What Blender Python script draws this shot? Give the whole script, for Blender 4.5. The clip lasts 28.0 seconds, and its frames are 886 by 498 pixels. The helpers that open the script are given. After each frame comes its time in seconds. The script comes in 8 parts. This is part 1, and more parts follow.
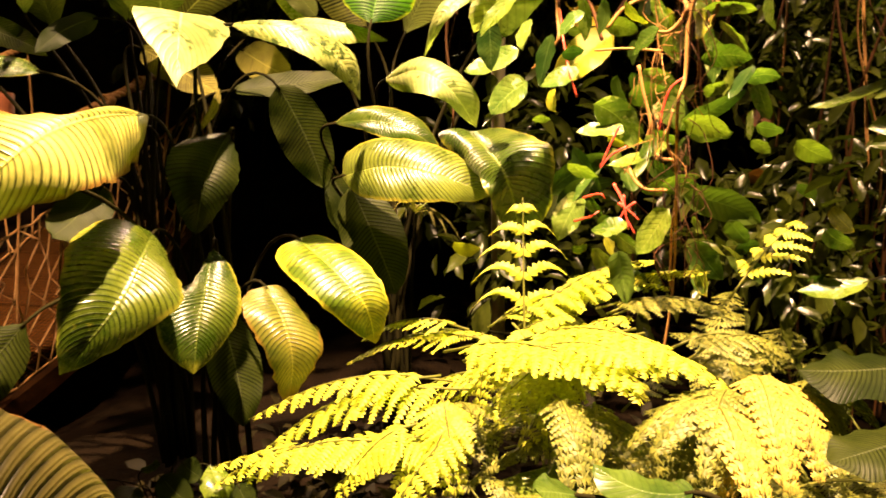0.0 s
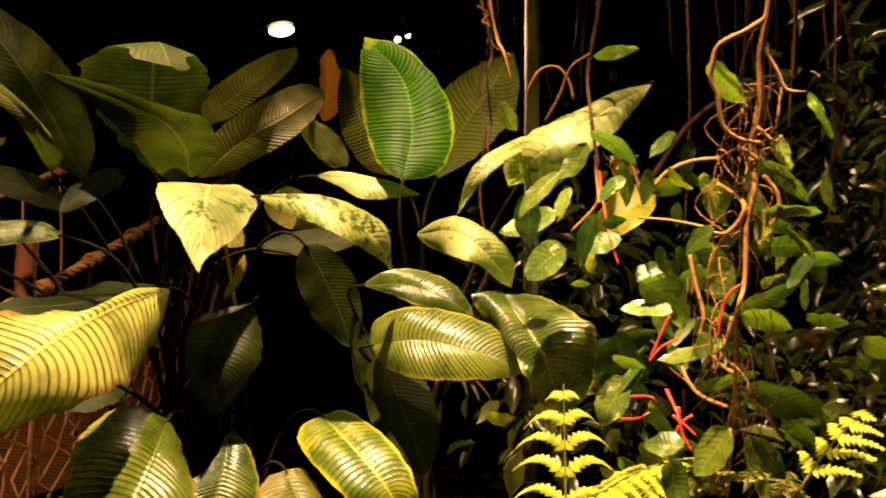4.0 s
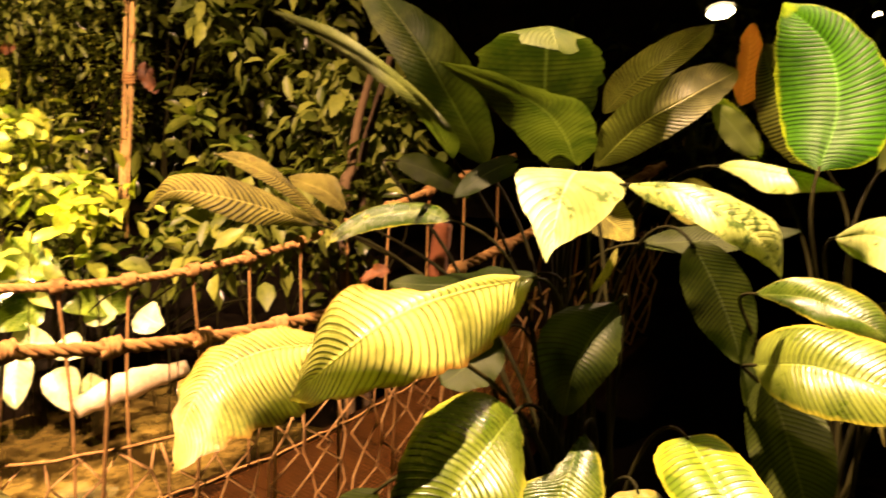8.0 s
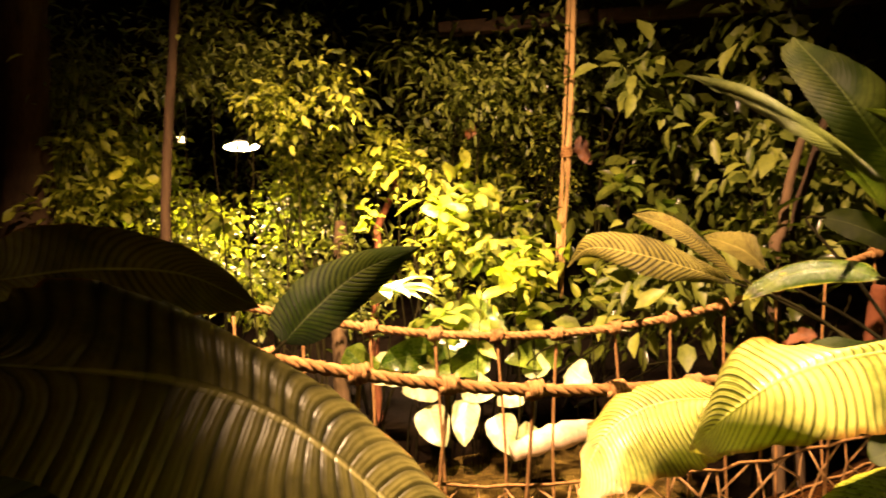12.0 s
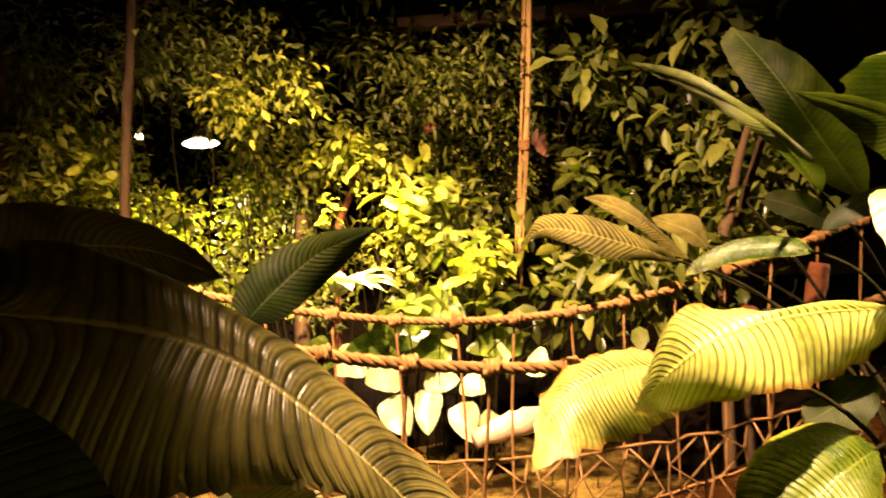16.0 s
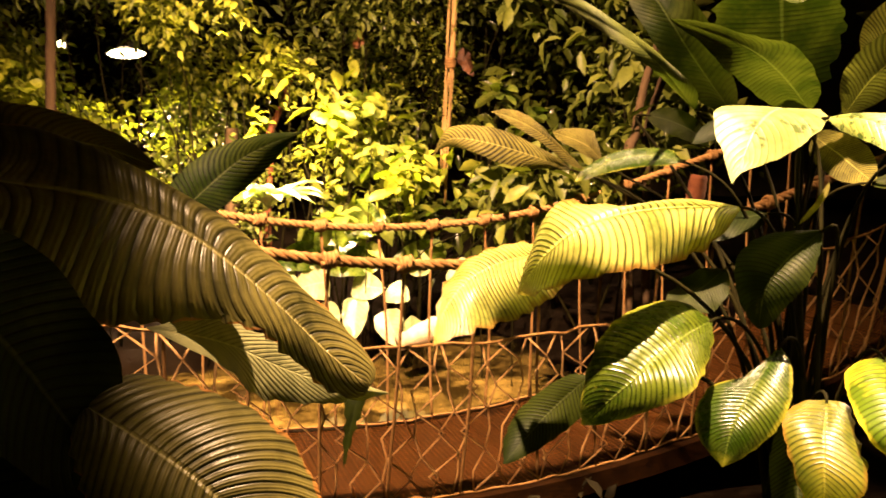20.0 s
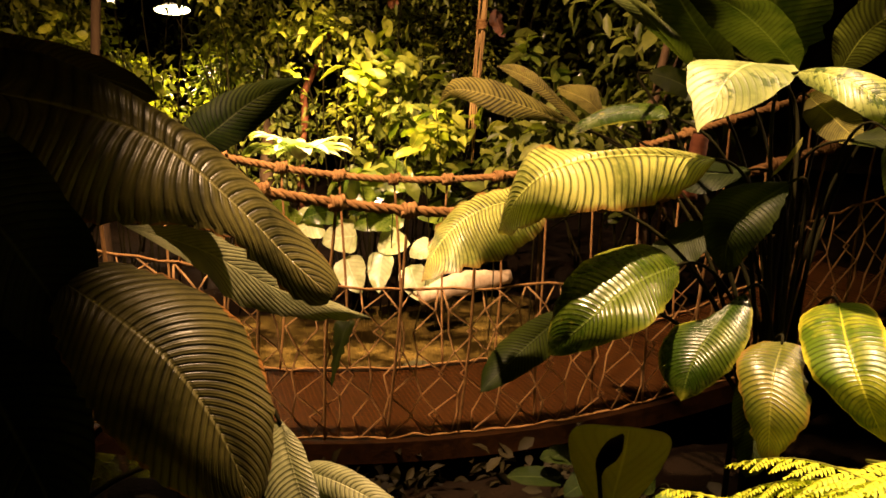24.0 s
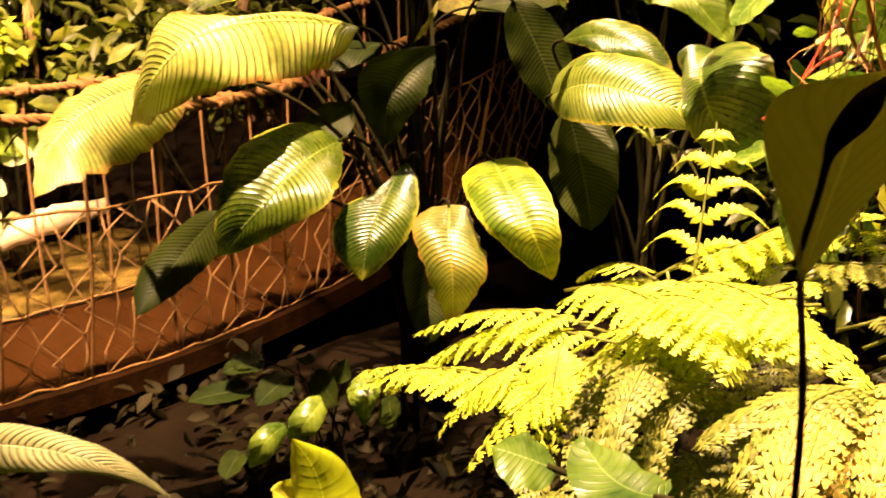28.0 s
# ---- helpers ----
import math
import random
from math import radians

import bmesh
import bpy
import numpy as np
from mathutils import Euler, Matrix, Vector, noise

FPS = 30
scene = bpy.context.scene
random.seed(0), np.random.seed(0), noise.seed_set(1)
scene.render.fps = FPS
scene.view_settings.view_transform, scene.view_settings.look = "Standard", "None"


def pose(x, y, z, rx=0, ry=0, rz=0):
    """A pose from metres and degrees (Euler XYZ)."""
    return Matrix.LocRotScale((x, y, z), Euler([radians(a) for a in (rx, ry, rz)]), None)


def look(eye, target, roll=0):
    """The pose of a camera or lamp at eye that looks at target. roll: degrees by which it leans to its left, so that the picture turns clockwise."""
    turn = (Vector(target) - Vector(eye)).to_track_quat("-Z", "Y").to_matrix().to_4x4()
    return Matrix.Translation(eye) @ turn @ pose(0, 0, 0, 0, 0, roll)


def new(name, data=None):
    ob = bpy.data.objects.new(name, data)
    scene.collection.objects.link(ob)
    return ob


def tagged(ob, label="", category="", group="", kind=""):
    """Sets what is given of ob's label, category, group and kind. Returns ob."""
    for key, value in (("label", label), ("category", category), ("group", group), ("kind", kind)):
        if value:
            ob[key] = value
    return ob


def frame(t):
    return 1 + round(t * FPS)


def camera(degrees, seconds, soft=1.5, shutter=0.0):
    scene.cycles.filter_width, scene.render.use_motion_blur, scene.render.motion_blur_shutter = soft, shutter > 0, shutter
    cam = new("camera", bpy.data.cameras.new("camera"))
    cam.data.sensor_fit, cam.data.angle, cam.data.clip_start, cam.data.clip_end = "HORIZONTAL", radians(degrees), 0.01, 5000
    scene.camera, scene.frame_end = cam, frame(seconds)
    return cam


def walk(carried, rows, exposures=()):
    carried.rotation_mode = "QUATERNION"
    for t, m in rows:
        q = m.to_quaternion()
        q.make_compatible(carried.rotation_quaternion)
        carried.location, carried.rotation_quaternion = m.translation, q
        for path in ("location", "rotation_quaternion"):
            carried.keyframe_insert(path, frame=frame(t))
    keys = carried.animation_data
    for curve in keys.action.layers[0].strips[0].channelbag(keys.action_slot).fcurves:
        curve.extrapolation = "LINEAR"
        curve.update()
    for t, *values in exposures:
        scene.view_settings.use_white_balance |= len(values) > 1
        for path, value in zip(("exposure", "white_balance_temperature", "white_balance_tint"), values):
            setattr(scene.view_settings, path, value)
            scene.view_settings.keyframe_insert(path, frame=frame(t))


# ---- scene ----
LENS = 57.32
PATH = [
    (0, (0.206, 0.178, 1.587), (0.4943, 1.1074, 1.3548), -0.87),
    (0.5, (0.201, 0.178, 1.59), (0.4655, 1.1146, 1.3588), -0.41),
    (1, (0.248, 0.21, 1.628), (0.5823, 1.1271, 1.4127), 0.61),
    (1.5, (0.272, 0.242, 1.666), (0.6379, 1.1543, 1.4821), 0.14),
    (2, (0.284, 0.288, 1.721), (0.6792, 1.1927, 1.5613), -0.55),
    (2.5, (0.282, 0.316, 1.759), (0.6579, 1.2272, 1.592), -0.83),
    (3, (0.265, 0.325, 1.797), (0.5906, 1.259, 1.6482), -0.94),
    (3.5, (0.25, 0.329, 1.801), (0.5528, 1.2724, 1.6624), -0.6),
    (4, (0.238, 0.343, 1.796), (0.5022, 1.2986, 1.6663), -0.66),
    (4.5, (0.233, 0.354, 1.793), (0.4351, 1.3244, 1.6627), -1.15),
    (6.5, (0.28, 0.339, 1.806), (0.3726, 1.3254, 1.6659), 0.69),
    (7, (0.308, 0.389, 1.798), (0.3312, 1.3802, 1.6691), -0.23),
    (7.5, (0.38, 0.445, 1.789), (0.2394, 1.4287, 1.6797), -0.68),
    (8, (0.451, 0.524, 1.761), (0.1686, 1.4749, 1.6365), -0.92),
    (8.5, (0.456, 0.542, 1.755), (0.1172, 1.473, 1.6204), -1.78),
    (9, (0.432, 0.562, 1.753), (0.0832, 1.4907, 1.6276), -1.55),
    (9.5, (0.439, 0.563, 1.754), (0.0297, 1.4672, 1.6342), -1.85),
    (10, (0.497, 0.565, 1.752), (0.0074, 1.4295, 1.6412), -2.35),
    (10.5, (0.535, 0.539, 1.745), (-0.0179, 1.368, 1.6609), -2.67),
    (11, (0.561, 0.514, 1.741), (-0.0501, 1.3034, 1.6863), -2.7),
    (11.5, (0.568, 0.496, 1.737), (-0.1055, 1.2341, 1.7056), -2.45),
    (12, (0.563, 0.473, 1.731), (-0.1644, 1.1595, 1.7054), -2.26),
    (12.5, (0.549, 0.459, 1.74), (-0.2108, 1.1089, 1.7231), -2.44),
    (14.5, (0.572, 0.426, 1.743), (-0.1891, 1.0739, 1.7558), -2.14),
    (15, (0.607, 0.415, 1.714), (-0.139, 1.0803, 1.738), -2.61),
    (15.5, (0.609, 0.424, 1.705), (-0.1168, 1.1117, 1.7077), -2.57),
    (16, (0.633, 0.425, 1.685), (-0.062, 1.1433, 1.6553), -2.94),
    (16.5, (0.616, 0.418, 1.685), (-0.012, 1.1934, 1.6212), -2.12),
    (17, (0.616, 0.389, 1.676), (0.0668, 1.2152, 1.5514), -1.33),
    (17.5, (0.653, 0.36, 1.674), (0.1415, 1.2068, 1.5305), -0.43),
    (18, (0.739, 0.33, 1.657), (0.1448, 1.1189, 1.5015), -0.69),
    (18.5, (0.797, 0.316, 1.647), (0.1212, 1.0385, 1.4974), -0.8),
    (19, (0.816, 0.296, 1.646), (0.1842, 1.0583, 1.5075), 0.02),
    (19.5, (0.82, 0.269, 1.642), (0.2208, 1.0573, 1.4997), -0.78),
    (20, (0.867, 0.262, 1.644), (0.2342, 1.0253, 1.5141), -1.92),
    (20.5, (0.936, 0.268, 1.648), (0.2648, 0.9994, 1.5228), -2.08),
    (22.5, (1.103, 0.254, 1.588), (0.4035, 0.9538, 1.4468), -0.26),
    (23, (1.109, 0.258, 1.583), (0.4303, 0.9739, 1.4172), -0.03),
    (23.5, (1.108, 0.253, 1.58), (0.438, 0.9751, 1.411), -0.47),
    (24, (1.091, 0.249, 1.583), (0.4196, 0.971, 1.4155), -0.38),
    (24.5, (1.085, 0.245, 1.586), (0.4242, 0.9775, 1.419), -0.4),
    (25, (1.062, 0.244, 1.567), (0.4751, 1.0316, 1.378), 0.02),
    (25.5, (1.046, 0.248, 1.551), (0.5242, 1.076, 1.3453), -0.62),
    (26, (1.011, 0.256, 1.532), (0.5487, 1.1096, 1.2911), -1.91),
    (26.5, (0.978, 0.266, 1.512), (0.5878, 1.1474, 1.2449), -2.19),
    (27, (0.935, 0.271, 1.501), (0.6058, 1.1751, 1.2288), -2.61),
    (27.5, (0.88, 0.285, 1.479), (0.5887, 1.1957, 1.186), -2.58),
    (28, (0.833, 0.31, 1.45), (0.6037, 1.2456, 1.1817), -2.08),
]
EXPOSURE = [(0, 0.0), (3, 0.0), (3.5, -0.6), (4.0, -1.0), (4.5, -0.7), (5.5, -0.1), (6.5, 0.0), (21.5, 0.0), (22.5, -0.3), (23.0, -0.5), (23.6, -0.85), (24.0, -1.15), (24.5, -0.85), (25, -0.55), (26, -0.37), (27, -0.12), (28, 0.05)]

cam = camera(LENS, 28.0, soft=1.7, shutter=0.5)
walk(cam, [(t, look(eye, aim, lean)) for t, eye, aim, lean in PATH], EXPOSURE)

# ---- world and lamps ----
world = bpy.data.worlds.new("hall_night")
scene.world = world
world.use_nodes = True
world.node_tree.nodes["Background"].inputs[0].default_value = (1.0, 0.72, 0.42, 1)
world.node_tree.nodes["Background"].inputs[1].default_value = 0.042


def spot(name, eye, target, watts, size, blend=0.4, radius=0.06, colour=(1.0, 0.615, 0.33)):
    data = bpy.data.lights.new(name, "SPOT")
    data.energy, data.spot_size, data.spot_blend, data.shadow_soft_size, data.color = watts, radians(size), blend, radius, colour
    ob = new(name, data)
    ob.matrix_world = look(eye, target)
    return ob


spot("key_spotlight", (0.34, 1.42, 5.5), (0.47, 2.04, 1.0), 12500, 37.5, 0.45, 0.05)
# Added fill over ferns and vine; no lamp is known there.
spot("fern_fill_light", (2.0, 1.3, 5.2), (2.35, 1.9, 1.0), 2600, 58, 0.55, 0.05)
spot("pond_spotlight", (-0.8, 0.9, 4.7), (-3.2, 3.9, 0.6), 9300, 75, 0.8, 0.06, (1.0, 0.57, 0.32))
spot("grove_spotlight", (-3.55, 3.6, 2.7), (-4.1, 4.7, 0.5), 3000, 92, 0.75, 0.06, (1.0, 0.6, 0.3))
spot("rear_spotlight", (0.62, 4.85, 2.3), (0.75, 2.6, 1.9), 420, 110, 0.5)
spot("far_spotlight", (-7.5, 5.0, 2.5), (-7.2, 5.2, 0.0), 2900, 150, 0.4)
# ---- materials ----
def material(name, rough=0.6, spec=0.4, coat=0.0):
    m = bpy.data.materials.new(name)
    m.use_nodes = True
    b = m.node_tree.nodes["Principled BSDF"]
    b.inputs["Roughness"].default_value = rough
    b.inputs["Specular IOR Level"].default_value = spec
    b.inputs["Coat Weight"].default_value = coat
    return m, m.node_tree, b


def node(tree, kind, **values):
    n = tree.nodes.new(kind)
    for k, v in values.items():
        n.inputs[k.replace("_", " ")].default_value = v
    return n


def ramp(tree, source, stops):
    r = tree.nodes.new("ShaderNodeValToRGB")
    e = r.color_ramp.elements
    while len(e) < len(stops):
        e.new(0.5)
    for el, (p, c) in zip(e, stops):
        el.position, el.color = p, (*c, 1)
    tree.links.new(source, r.inputs[0])
    return r.outputs[0]


def calc(tree, op, a, b=None, c=None):
    n = tree.nodes.new("ShaderNodeMath")
    n.operation = op
    for i, v in enumerate((a, b, c)):
        if v is None:
            continue
        if isinstance(v, (int, float)):
            n.inputs[i].default_value = v
        else:
            tree.links.new(v, n.inputs[i])
    return n.outputs[0]


def mix(tree, fac, a, b, blend="MIX"):
    n = tree.nodes.new("ShaderNodeMix")
    n.data_type, n.blend_type = "RGBA", blend
    for sock, v in ((n.inputs[0], fac), (n.inputs[6], a), (n.inputs[7], b)):
        if isinstance(v, (int, float)):
            sock.default_value = v
        elif isinstance(v, tuple):
            sock.default_value = (*v, 1)
        else:
            tree.links.new(v, sock)
    return n.outputs[2]


def noisy(tree, scale, detail=4, rough=0.6, where="Object"):
    co = tree.nodes.new("ShaderNodeTexCoord")
    n = node(tree, "ShaderNodeTexNoise", Scale=scale, Detail=detail, Roughness=rough)
    tree.links.new(co.outputs[where], n.inputs["Vector"])
    return n.outputs["Fac"]


def bump(tree, bsdf, height, strength, distance):
    b = node(tree, "ShaderNodeBump", Strength=strength, Distance=distance)
    tree.links.new(height, b.inputs["Height"])
    tree.links.new(b.outputs[0], bsdf.inputs["Normal"])
    return b.outputs[0]


def leaf_material(name, dark, light, veins=26, slant=0.24, rough=0.38, edge=None, edge_at=0.93, blotch=None, blotch_at=0.62, thin=0.28, depth=0.0045, spec=0.5, line=6.0, blotch_scale=16, contrast=1.5, midrib=0.45):
    """A leaf blade: u runs along the midrib, v across it; side veins slant to the tip."""
    veins, depth = round(veins * 1.3), depth * 0.9
    m, t, b = material(name, rough, spec)
    uv = t.nodes.new("ShaderNodeUVMap")
    sep = t.nodes.new("ShaderNodeSeparateXYZ")
    t.links.new(uv.outputs[0], sep.inputs[0])
    u, v = sep.outputs[0], calc(t, "ABSOLUTE", calc(t, "SUBTRACT", sep.outputs[1], 0.5))
    v = calc(t, "MULTIPLY", v, 2.0)
    wob = noisy(t, 9, 2)
    phase = calc(t, "SUBTRACT", u, calc(t, "MULTIPLY", calc(t, "POWER", v, 1.15), slant * 0.6))
    phase = calc(t, "ADD", phase, calc(t, "MULTIPLY", wob, 0.012))
    saw = calc(t, "ABSOLUTE", calc(t, "SUBTRACT", calc(t, "MULTIPLY", calc(t, "FRACT", calc(t, "MULTIPLY", phase, float(veins))), 2.0), 1.0))
    pick = t.nodes.new("ShaderNodeTexWhiteNoise")
    pick.noise_dimensions = "2D"
    both = t.nodes.new("ShaderNodeCombineXYZ")
    t.links.new(calc(t, "FLOOR", calc(t, "ADD", calc(t, "MULTIPLY", phase, float(veins)), 0.5)), both.inputs[0])
    t.links.new(calc(t, "GREATER_THAN", sep.outputs[1], 0.5), both.inputs[1])
    t.links.new(both.outputs[0], pick.inputs["Vector"])
    odd = calc(t, "ADD", 0.6, calc(t, "MULTIPLY", pick.outputs["Value"], 0.6))
    groove = calc(t, "MULTIPLY", calc(t, "POWER", saw, line * 0.6), odd)
    fine = calc(t, "SINE", calc(t, "MULTIPLY", phase, veins * 6 * math.pi))
    rib = calc(t, "POWER", calc(t, "SUBTRACT", 1.0, calc(t, "MINIMUM", calc(t, "MULTIPLY", v, 26.0), 1.0)), 0.6)
    big = noisy(t, 7, 6)
    small = noisy(t, 60, 4)
    info = t.nodes.new("ShaderNodeObjectInfo")
    shade = calc(t, "ADD", calc(t, "MULTIPLY", big, 1.15), calc(t, "MULTIPLY", small, 0.2))
    shade = calc(t, "ADD", shade, calc(t, "MULTIPLY", calc(t, "SUBTRACT", info.outputs["Random"], 0.5), 0.25))
    col = ramp(t, shade, [(0.53, dark), (0.8, light)])
    worn = ramp(t, noisy(t, 11, 4), [(0.34, (0.6, 0.6, 0.6)), (0.62, (1.0, 1.0, 1.0))])
    col = mix(t, calc(t, "MINIMUM", calc(t, "MULTIPLY", calc(t, "MULTIPLY", groove, worn), contrast), 1.0), col, tuple(c * 0.35 for c in dark))
    col = mix(t, calc(t, "MULTIPLY", rib, midrib), col, tuple(min(1, c * 1.8 + 0.03) for c in light))
    if blotch:
        spots = ramp(t, noisy(t, blotch_scale, 6, 0.7), [(blotch_at, (0, 0, 0)), (blotch_at + 0.06, (1, 1, 1))])
        col = mix(t, spots, col, blotch)
    if edge:
        rim = calc(t, "ADD", calc(t, "MAXIMUM", v, calc(t, "MULTIPLY", u, 0.985)), calc(t, "MULTIPLY", calc(t, "SUBTRACT", noisy(t, 12, 5, 0.7), 0.5), 0.42))
        col = mix(t, ramp(t, rim, [(edge_at - 0.16, (0, 0, 0)), (edge_at + 0.03, (1, 1, 1))]), col, edge)
    t.links.new(col, b.inputs["Base Color"])
    panel = calc(t, "MULTIPLY", calc(t, "SUBTRACT", 1.0, calc(t, "MULTIPLY", calc(t, "POWER", saw, 3.4), odd)), calc(t, "ADD", 0.35, big))
    h = calc(t, "ADD", panel, calc(t, "ADD", calc(t, "MULTIPLY", fine, 0.07), calc(t, "MULTIPLY", small, 0.25)))
    h = calc(t, "SUBTRACT", h, calc(t, "MULTIPLY", rib, 0.7))
    nrm = bump(t, b, h, 0.5, depth)
    t.links.new(calc(t, "ADD", rough - 0.16, calc(t, "ADD", calc(t, "MULTIPLY", small, 0.2), calc(t, "MULTIPLY", big, 0.2))), b.inputs["Roughness"])
    tr = t.nodes.new("ShaderNodeBsdfTranslucent")
    t.links.new(mix(t, 1.0, col, (1.5, 1.9, 0.7), "MULTIPLY"), tr.inputs[0])
    t.links.new(nrm, tr.inputs[1])
    ms = t.nodes.new("ShaderNodeMixShader")
    ms.inputs[0].default_value = thin
    t.links.new(b.outputs[0], ms.inputs[1])
    t.links.new(tr.outputs[0], ms.inputs[2])
    t.links.new(ms.outputs[0], t.nodes["Material Output"].inputs[0])
    return m


def small_leaf_material(name, dark, light, rough=0.4, thin=0.3, spec=0.5):
    """Small blades joined in one mesh: each blade takes its own shade."""
    m, t, b = material(name, rough, spec)
    g = t.nodes.new("ShaderNodeNewGeometry")
    isl = g.outputs["Random Per Island"]
    shade = calc(t, "ADD", calc(t, "MULTIPLY", isl, 0.6), calc(t, "MULTIPLY", noisy(t, 35, 3), 0.55))
    col = ramp(t, shade, [(0.15, dark), (0.75, light), (1.0, tuple(min(1, c * 1.5) for c in light))])
    t.links.new(col, b.inputs["Base Color"])
    bump(t, b, noisy(t, 120, 3), 0.3, 0.003)
    tr = t.nodes.new("ShaderNodeBsdfTranslucent")
    t.links.new(mix(t, 1.0, col, (1.5, 1.8, 0.7), "MULTIPLY"), tr.inputs[0])
    ms = t.nodes.new("ShaderNodeMixShader")
    ms.inputs[0].default_value = thin
    t.links.new(b.outputs[0], ms.inputs[1])
    t.links.new(tr.outputs[0], ms.inputs[2])
    t.links.new(ms.outputs[0], t.nodes["Material Output"].inputs[0])
    return m


def plain_material(name, dark, light, scale=8, rough=0.7, spec=0.3, relief=0.01, stretch=None, coat=0.0, rough_var=0.2, metal=0.0):
    m, t, b = material(name, rough, spec, coat)
    co = t.nodes.new("ShaderNodeTexCoord")
    src = co.outputs["Object"]
    if stretch:
        mp = t.nodes.new("ShaderNodeMapping")
        mp.inputs["Scale"].default_value = stretch
        t.links.new(src, mp.inputs[0])
        src = mp.outputs[0]
    outs = []
    for s, d in ((scale, 5), (scale * 7, 4)):
        n = node(t, "ShaderNodeTexNoise", Scale=s, Detail=d, Roughness=0.65)
        t.links.new(src, n.inputs["Vector"])
        outs.append(n.outputs["Fac"])
    info = t.nodes.new("ShaderNodeObjectInfo")
    f = calc(t, "ADD", calc(t, "MULTIPLY", outs[0], 0.65), calc(t, "MULTIPLY", outs[1], 0.35))
    f = calc(t, "ADD", f, calc(t, "MULTIPLY", calc(t, "SUBTRACT", info.outputs["Random"], 0.5), 0.2))
    t.links.new(ramp(t, f, [(0.3, dark), (0.7, light)]), b.inputs["Base Color"])
    t.links.new(calc(t, "ADD", rough - rough_var / 2, calc(t, "MULTIPLY", outs[1], rough_var)), b.inputs["Roughness"])
    b.inputs["Metallic"].default_value = metal
    bump(t, b, f, 0.7, relief)
    return m


BLADE = leaf_material("glossy_leaf", (0.02, 0.042, 0.002), (0.08, 0.108, 0.009), veins=26, rough=0.24, blotch=(0.14, 0.145, 0.014), blotch_at=0.64, depth=0.0045, slant=0.3, edge=(0.17, 0.17, 0.018), edge_at=1.06, spec=0.55)
BLADE_OLD = leaf_material("old_leaf", (0.035, 0.058, 0.005), (0.15, 0.145, 0.018), veins=24, slant=0.28, rough=0.3, blotch=(0.11, 0.075, 0.012), blotch_at=0.63, edge=(0.16, 0.09, 0.015), edge_at=1.01, depth=0.0028, spec=0.55)
BLADE_UNDER = leaf_material("dull_leaf_underside", (0.017, 0.028, 0.004), (0.055, 0.066, 0.013), veins=28, slant=0.22, rough=0.5, depth=0.003, spec=0.14, thin=0.16, line=4.0, contrast=0.5)
BLADE_LIGHT = leaf_material("light_glossy_leaf", (0.03, 0.055, 0.004), (0.115, 0.145, 0.018), veins=28, slant=0.26, rough=0.26, depth=0.005, spec=0.65, edge=(0.22, 0.2, 0.02), edge_at=1.06)
# Dusty grey-green leaf; its paleness also stands for lamplight on two leaves.
BLADE_DUSTY_LIT = leaf_material("dusty_lit_leaf", (0.1, 0.105, 0.045), (0.24, 0.24, 0.115), veins=24, slant=0.25, rough=0.45, depth=0.007, spec=0.3, contrast=1.2)
BLADE_RIBBED = leaf_material("ribbed_leaf_underside", (0.05, 0.05, 0.016), (0.16, 0.145, 0.055), veins=30, slant=0.2, rough=0.45, depth=0.009, spec=0.3, thin=0.25, line=2.5)
BLADE_PALE = leaf_material("pale_leaf", (0.16, 0.2, 0.06), (0.42, 0.45, 0.17), thin=0.42, blotch=(0.05, 0.08, 0.012), blotch_at=0.58, rough=0.42, veins=17, depth=0.0025, contrast=0.6)
BLADE_SPECKLED = leaf_material("speckled_leaf", (0.2, 0.24, 0.06), (0.42, 0.45, 0.15), blotch=(0.03, 0.055, 0.006), blotch_at=0.51, blotch_scale=34, rough=0.42, veins=17, depth=0.0025, contrast=0.5)
BLADE_YELLOW = leaf_material("yellowing_leaf", (0.065, 0.11, 0.006), (0.34, 0.34, 0.02), edge=(0.4, 0.36, 0.028), edge_at=1.03, rough=0.3, slant=0.3, veins=25, depth=0.0026, spec=0.5)
BLADE_WORN = leaf_material("worn_leaf", (0.065, 0.095, 0.01), (0.37, 0.37, 0.09), edge=(0.15, 0.08, 0.012), edge_at=1.02, slant=0.28, rough=0.32, veins=30, depth=0.008, contrast=1.5, blotch=(0.13, 0.09, 0.018), blotch_at=0.68, spec=0.5, line=5.5)
# Shade of inner leaves painted into the colour; also serves truly dark leaves.
BLADE_DARK_SHADED = leaf_material("dark_shaded_leaf", (0.007, 0.012, 0.001), (0.021, 0.028, 0.003), rough=0.45, veins=22, depth=0.0022, spec=0.1)
BLADE_BROAD = leaf_material("broad_leaf", (0.024, 0.023, 0.006), (0.105, 0.092, 0.024), veins=25, slant=0.27, rough=0.34, edge=(0.2, 0.085, 0.02), edge_at=1.13, depth=0.0085, spec=0.42, line=3.0, midrib=1.0, contrast=1.0)
BLADE_MID = leaf_material("mid_green_leaf", (0.008, 0.016, 0.001), (0.026, 0.036, 0.004), veins=20, slant=0.27, rough=0.55, depth=0.003, spec=0.06, thin=0.22, line=3.0)
BLADE_DRY = leaf_material("dried_leaf", (0.068, 0.062, 0.012), (0.19, 0.172, 0.035), rough=0.6, veins=26, thin=0.3, spec=0.15, blotch=(0.08, 0.055, 0.014), blotch_at=0.63, depth=0.009, line=3.0)
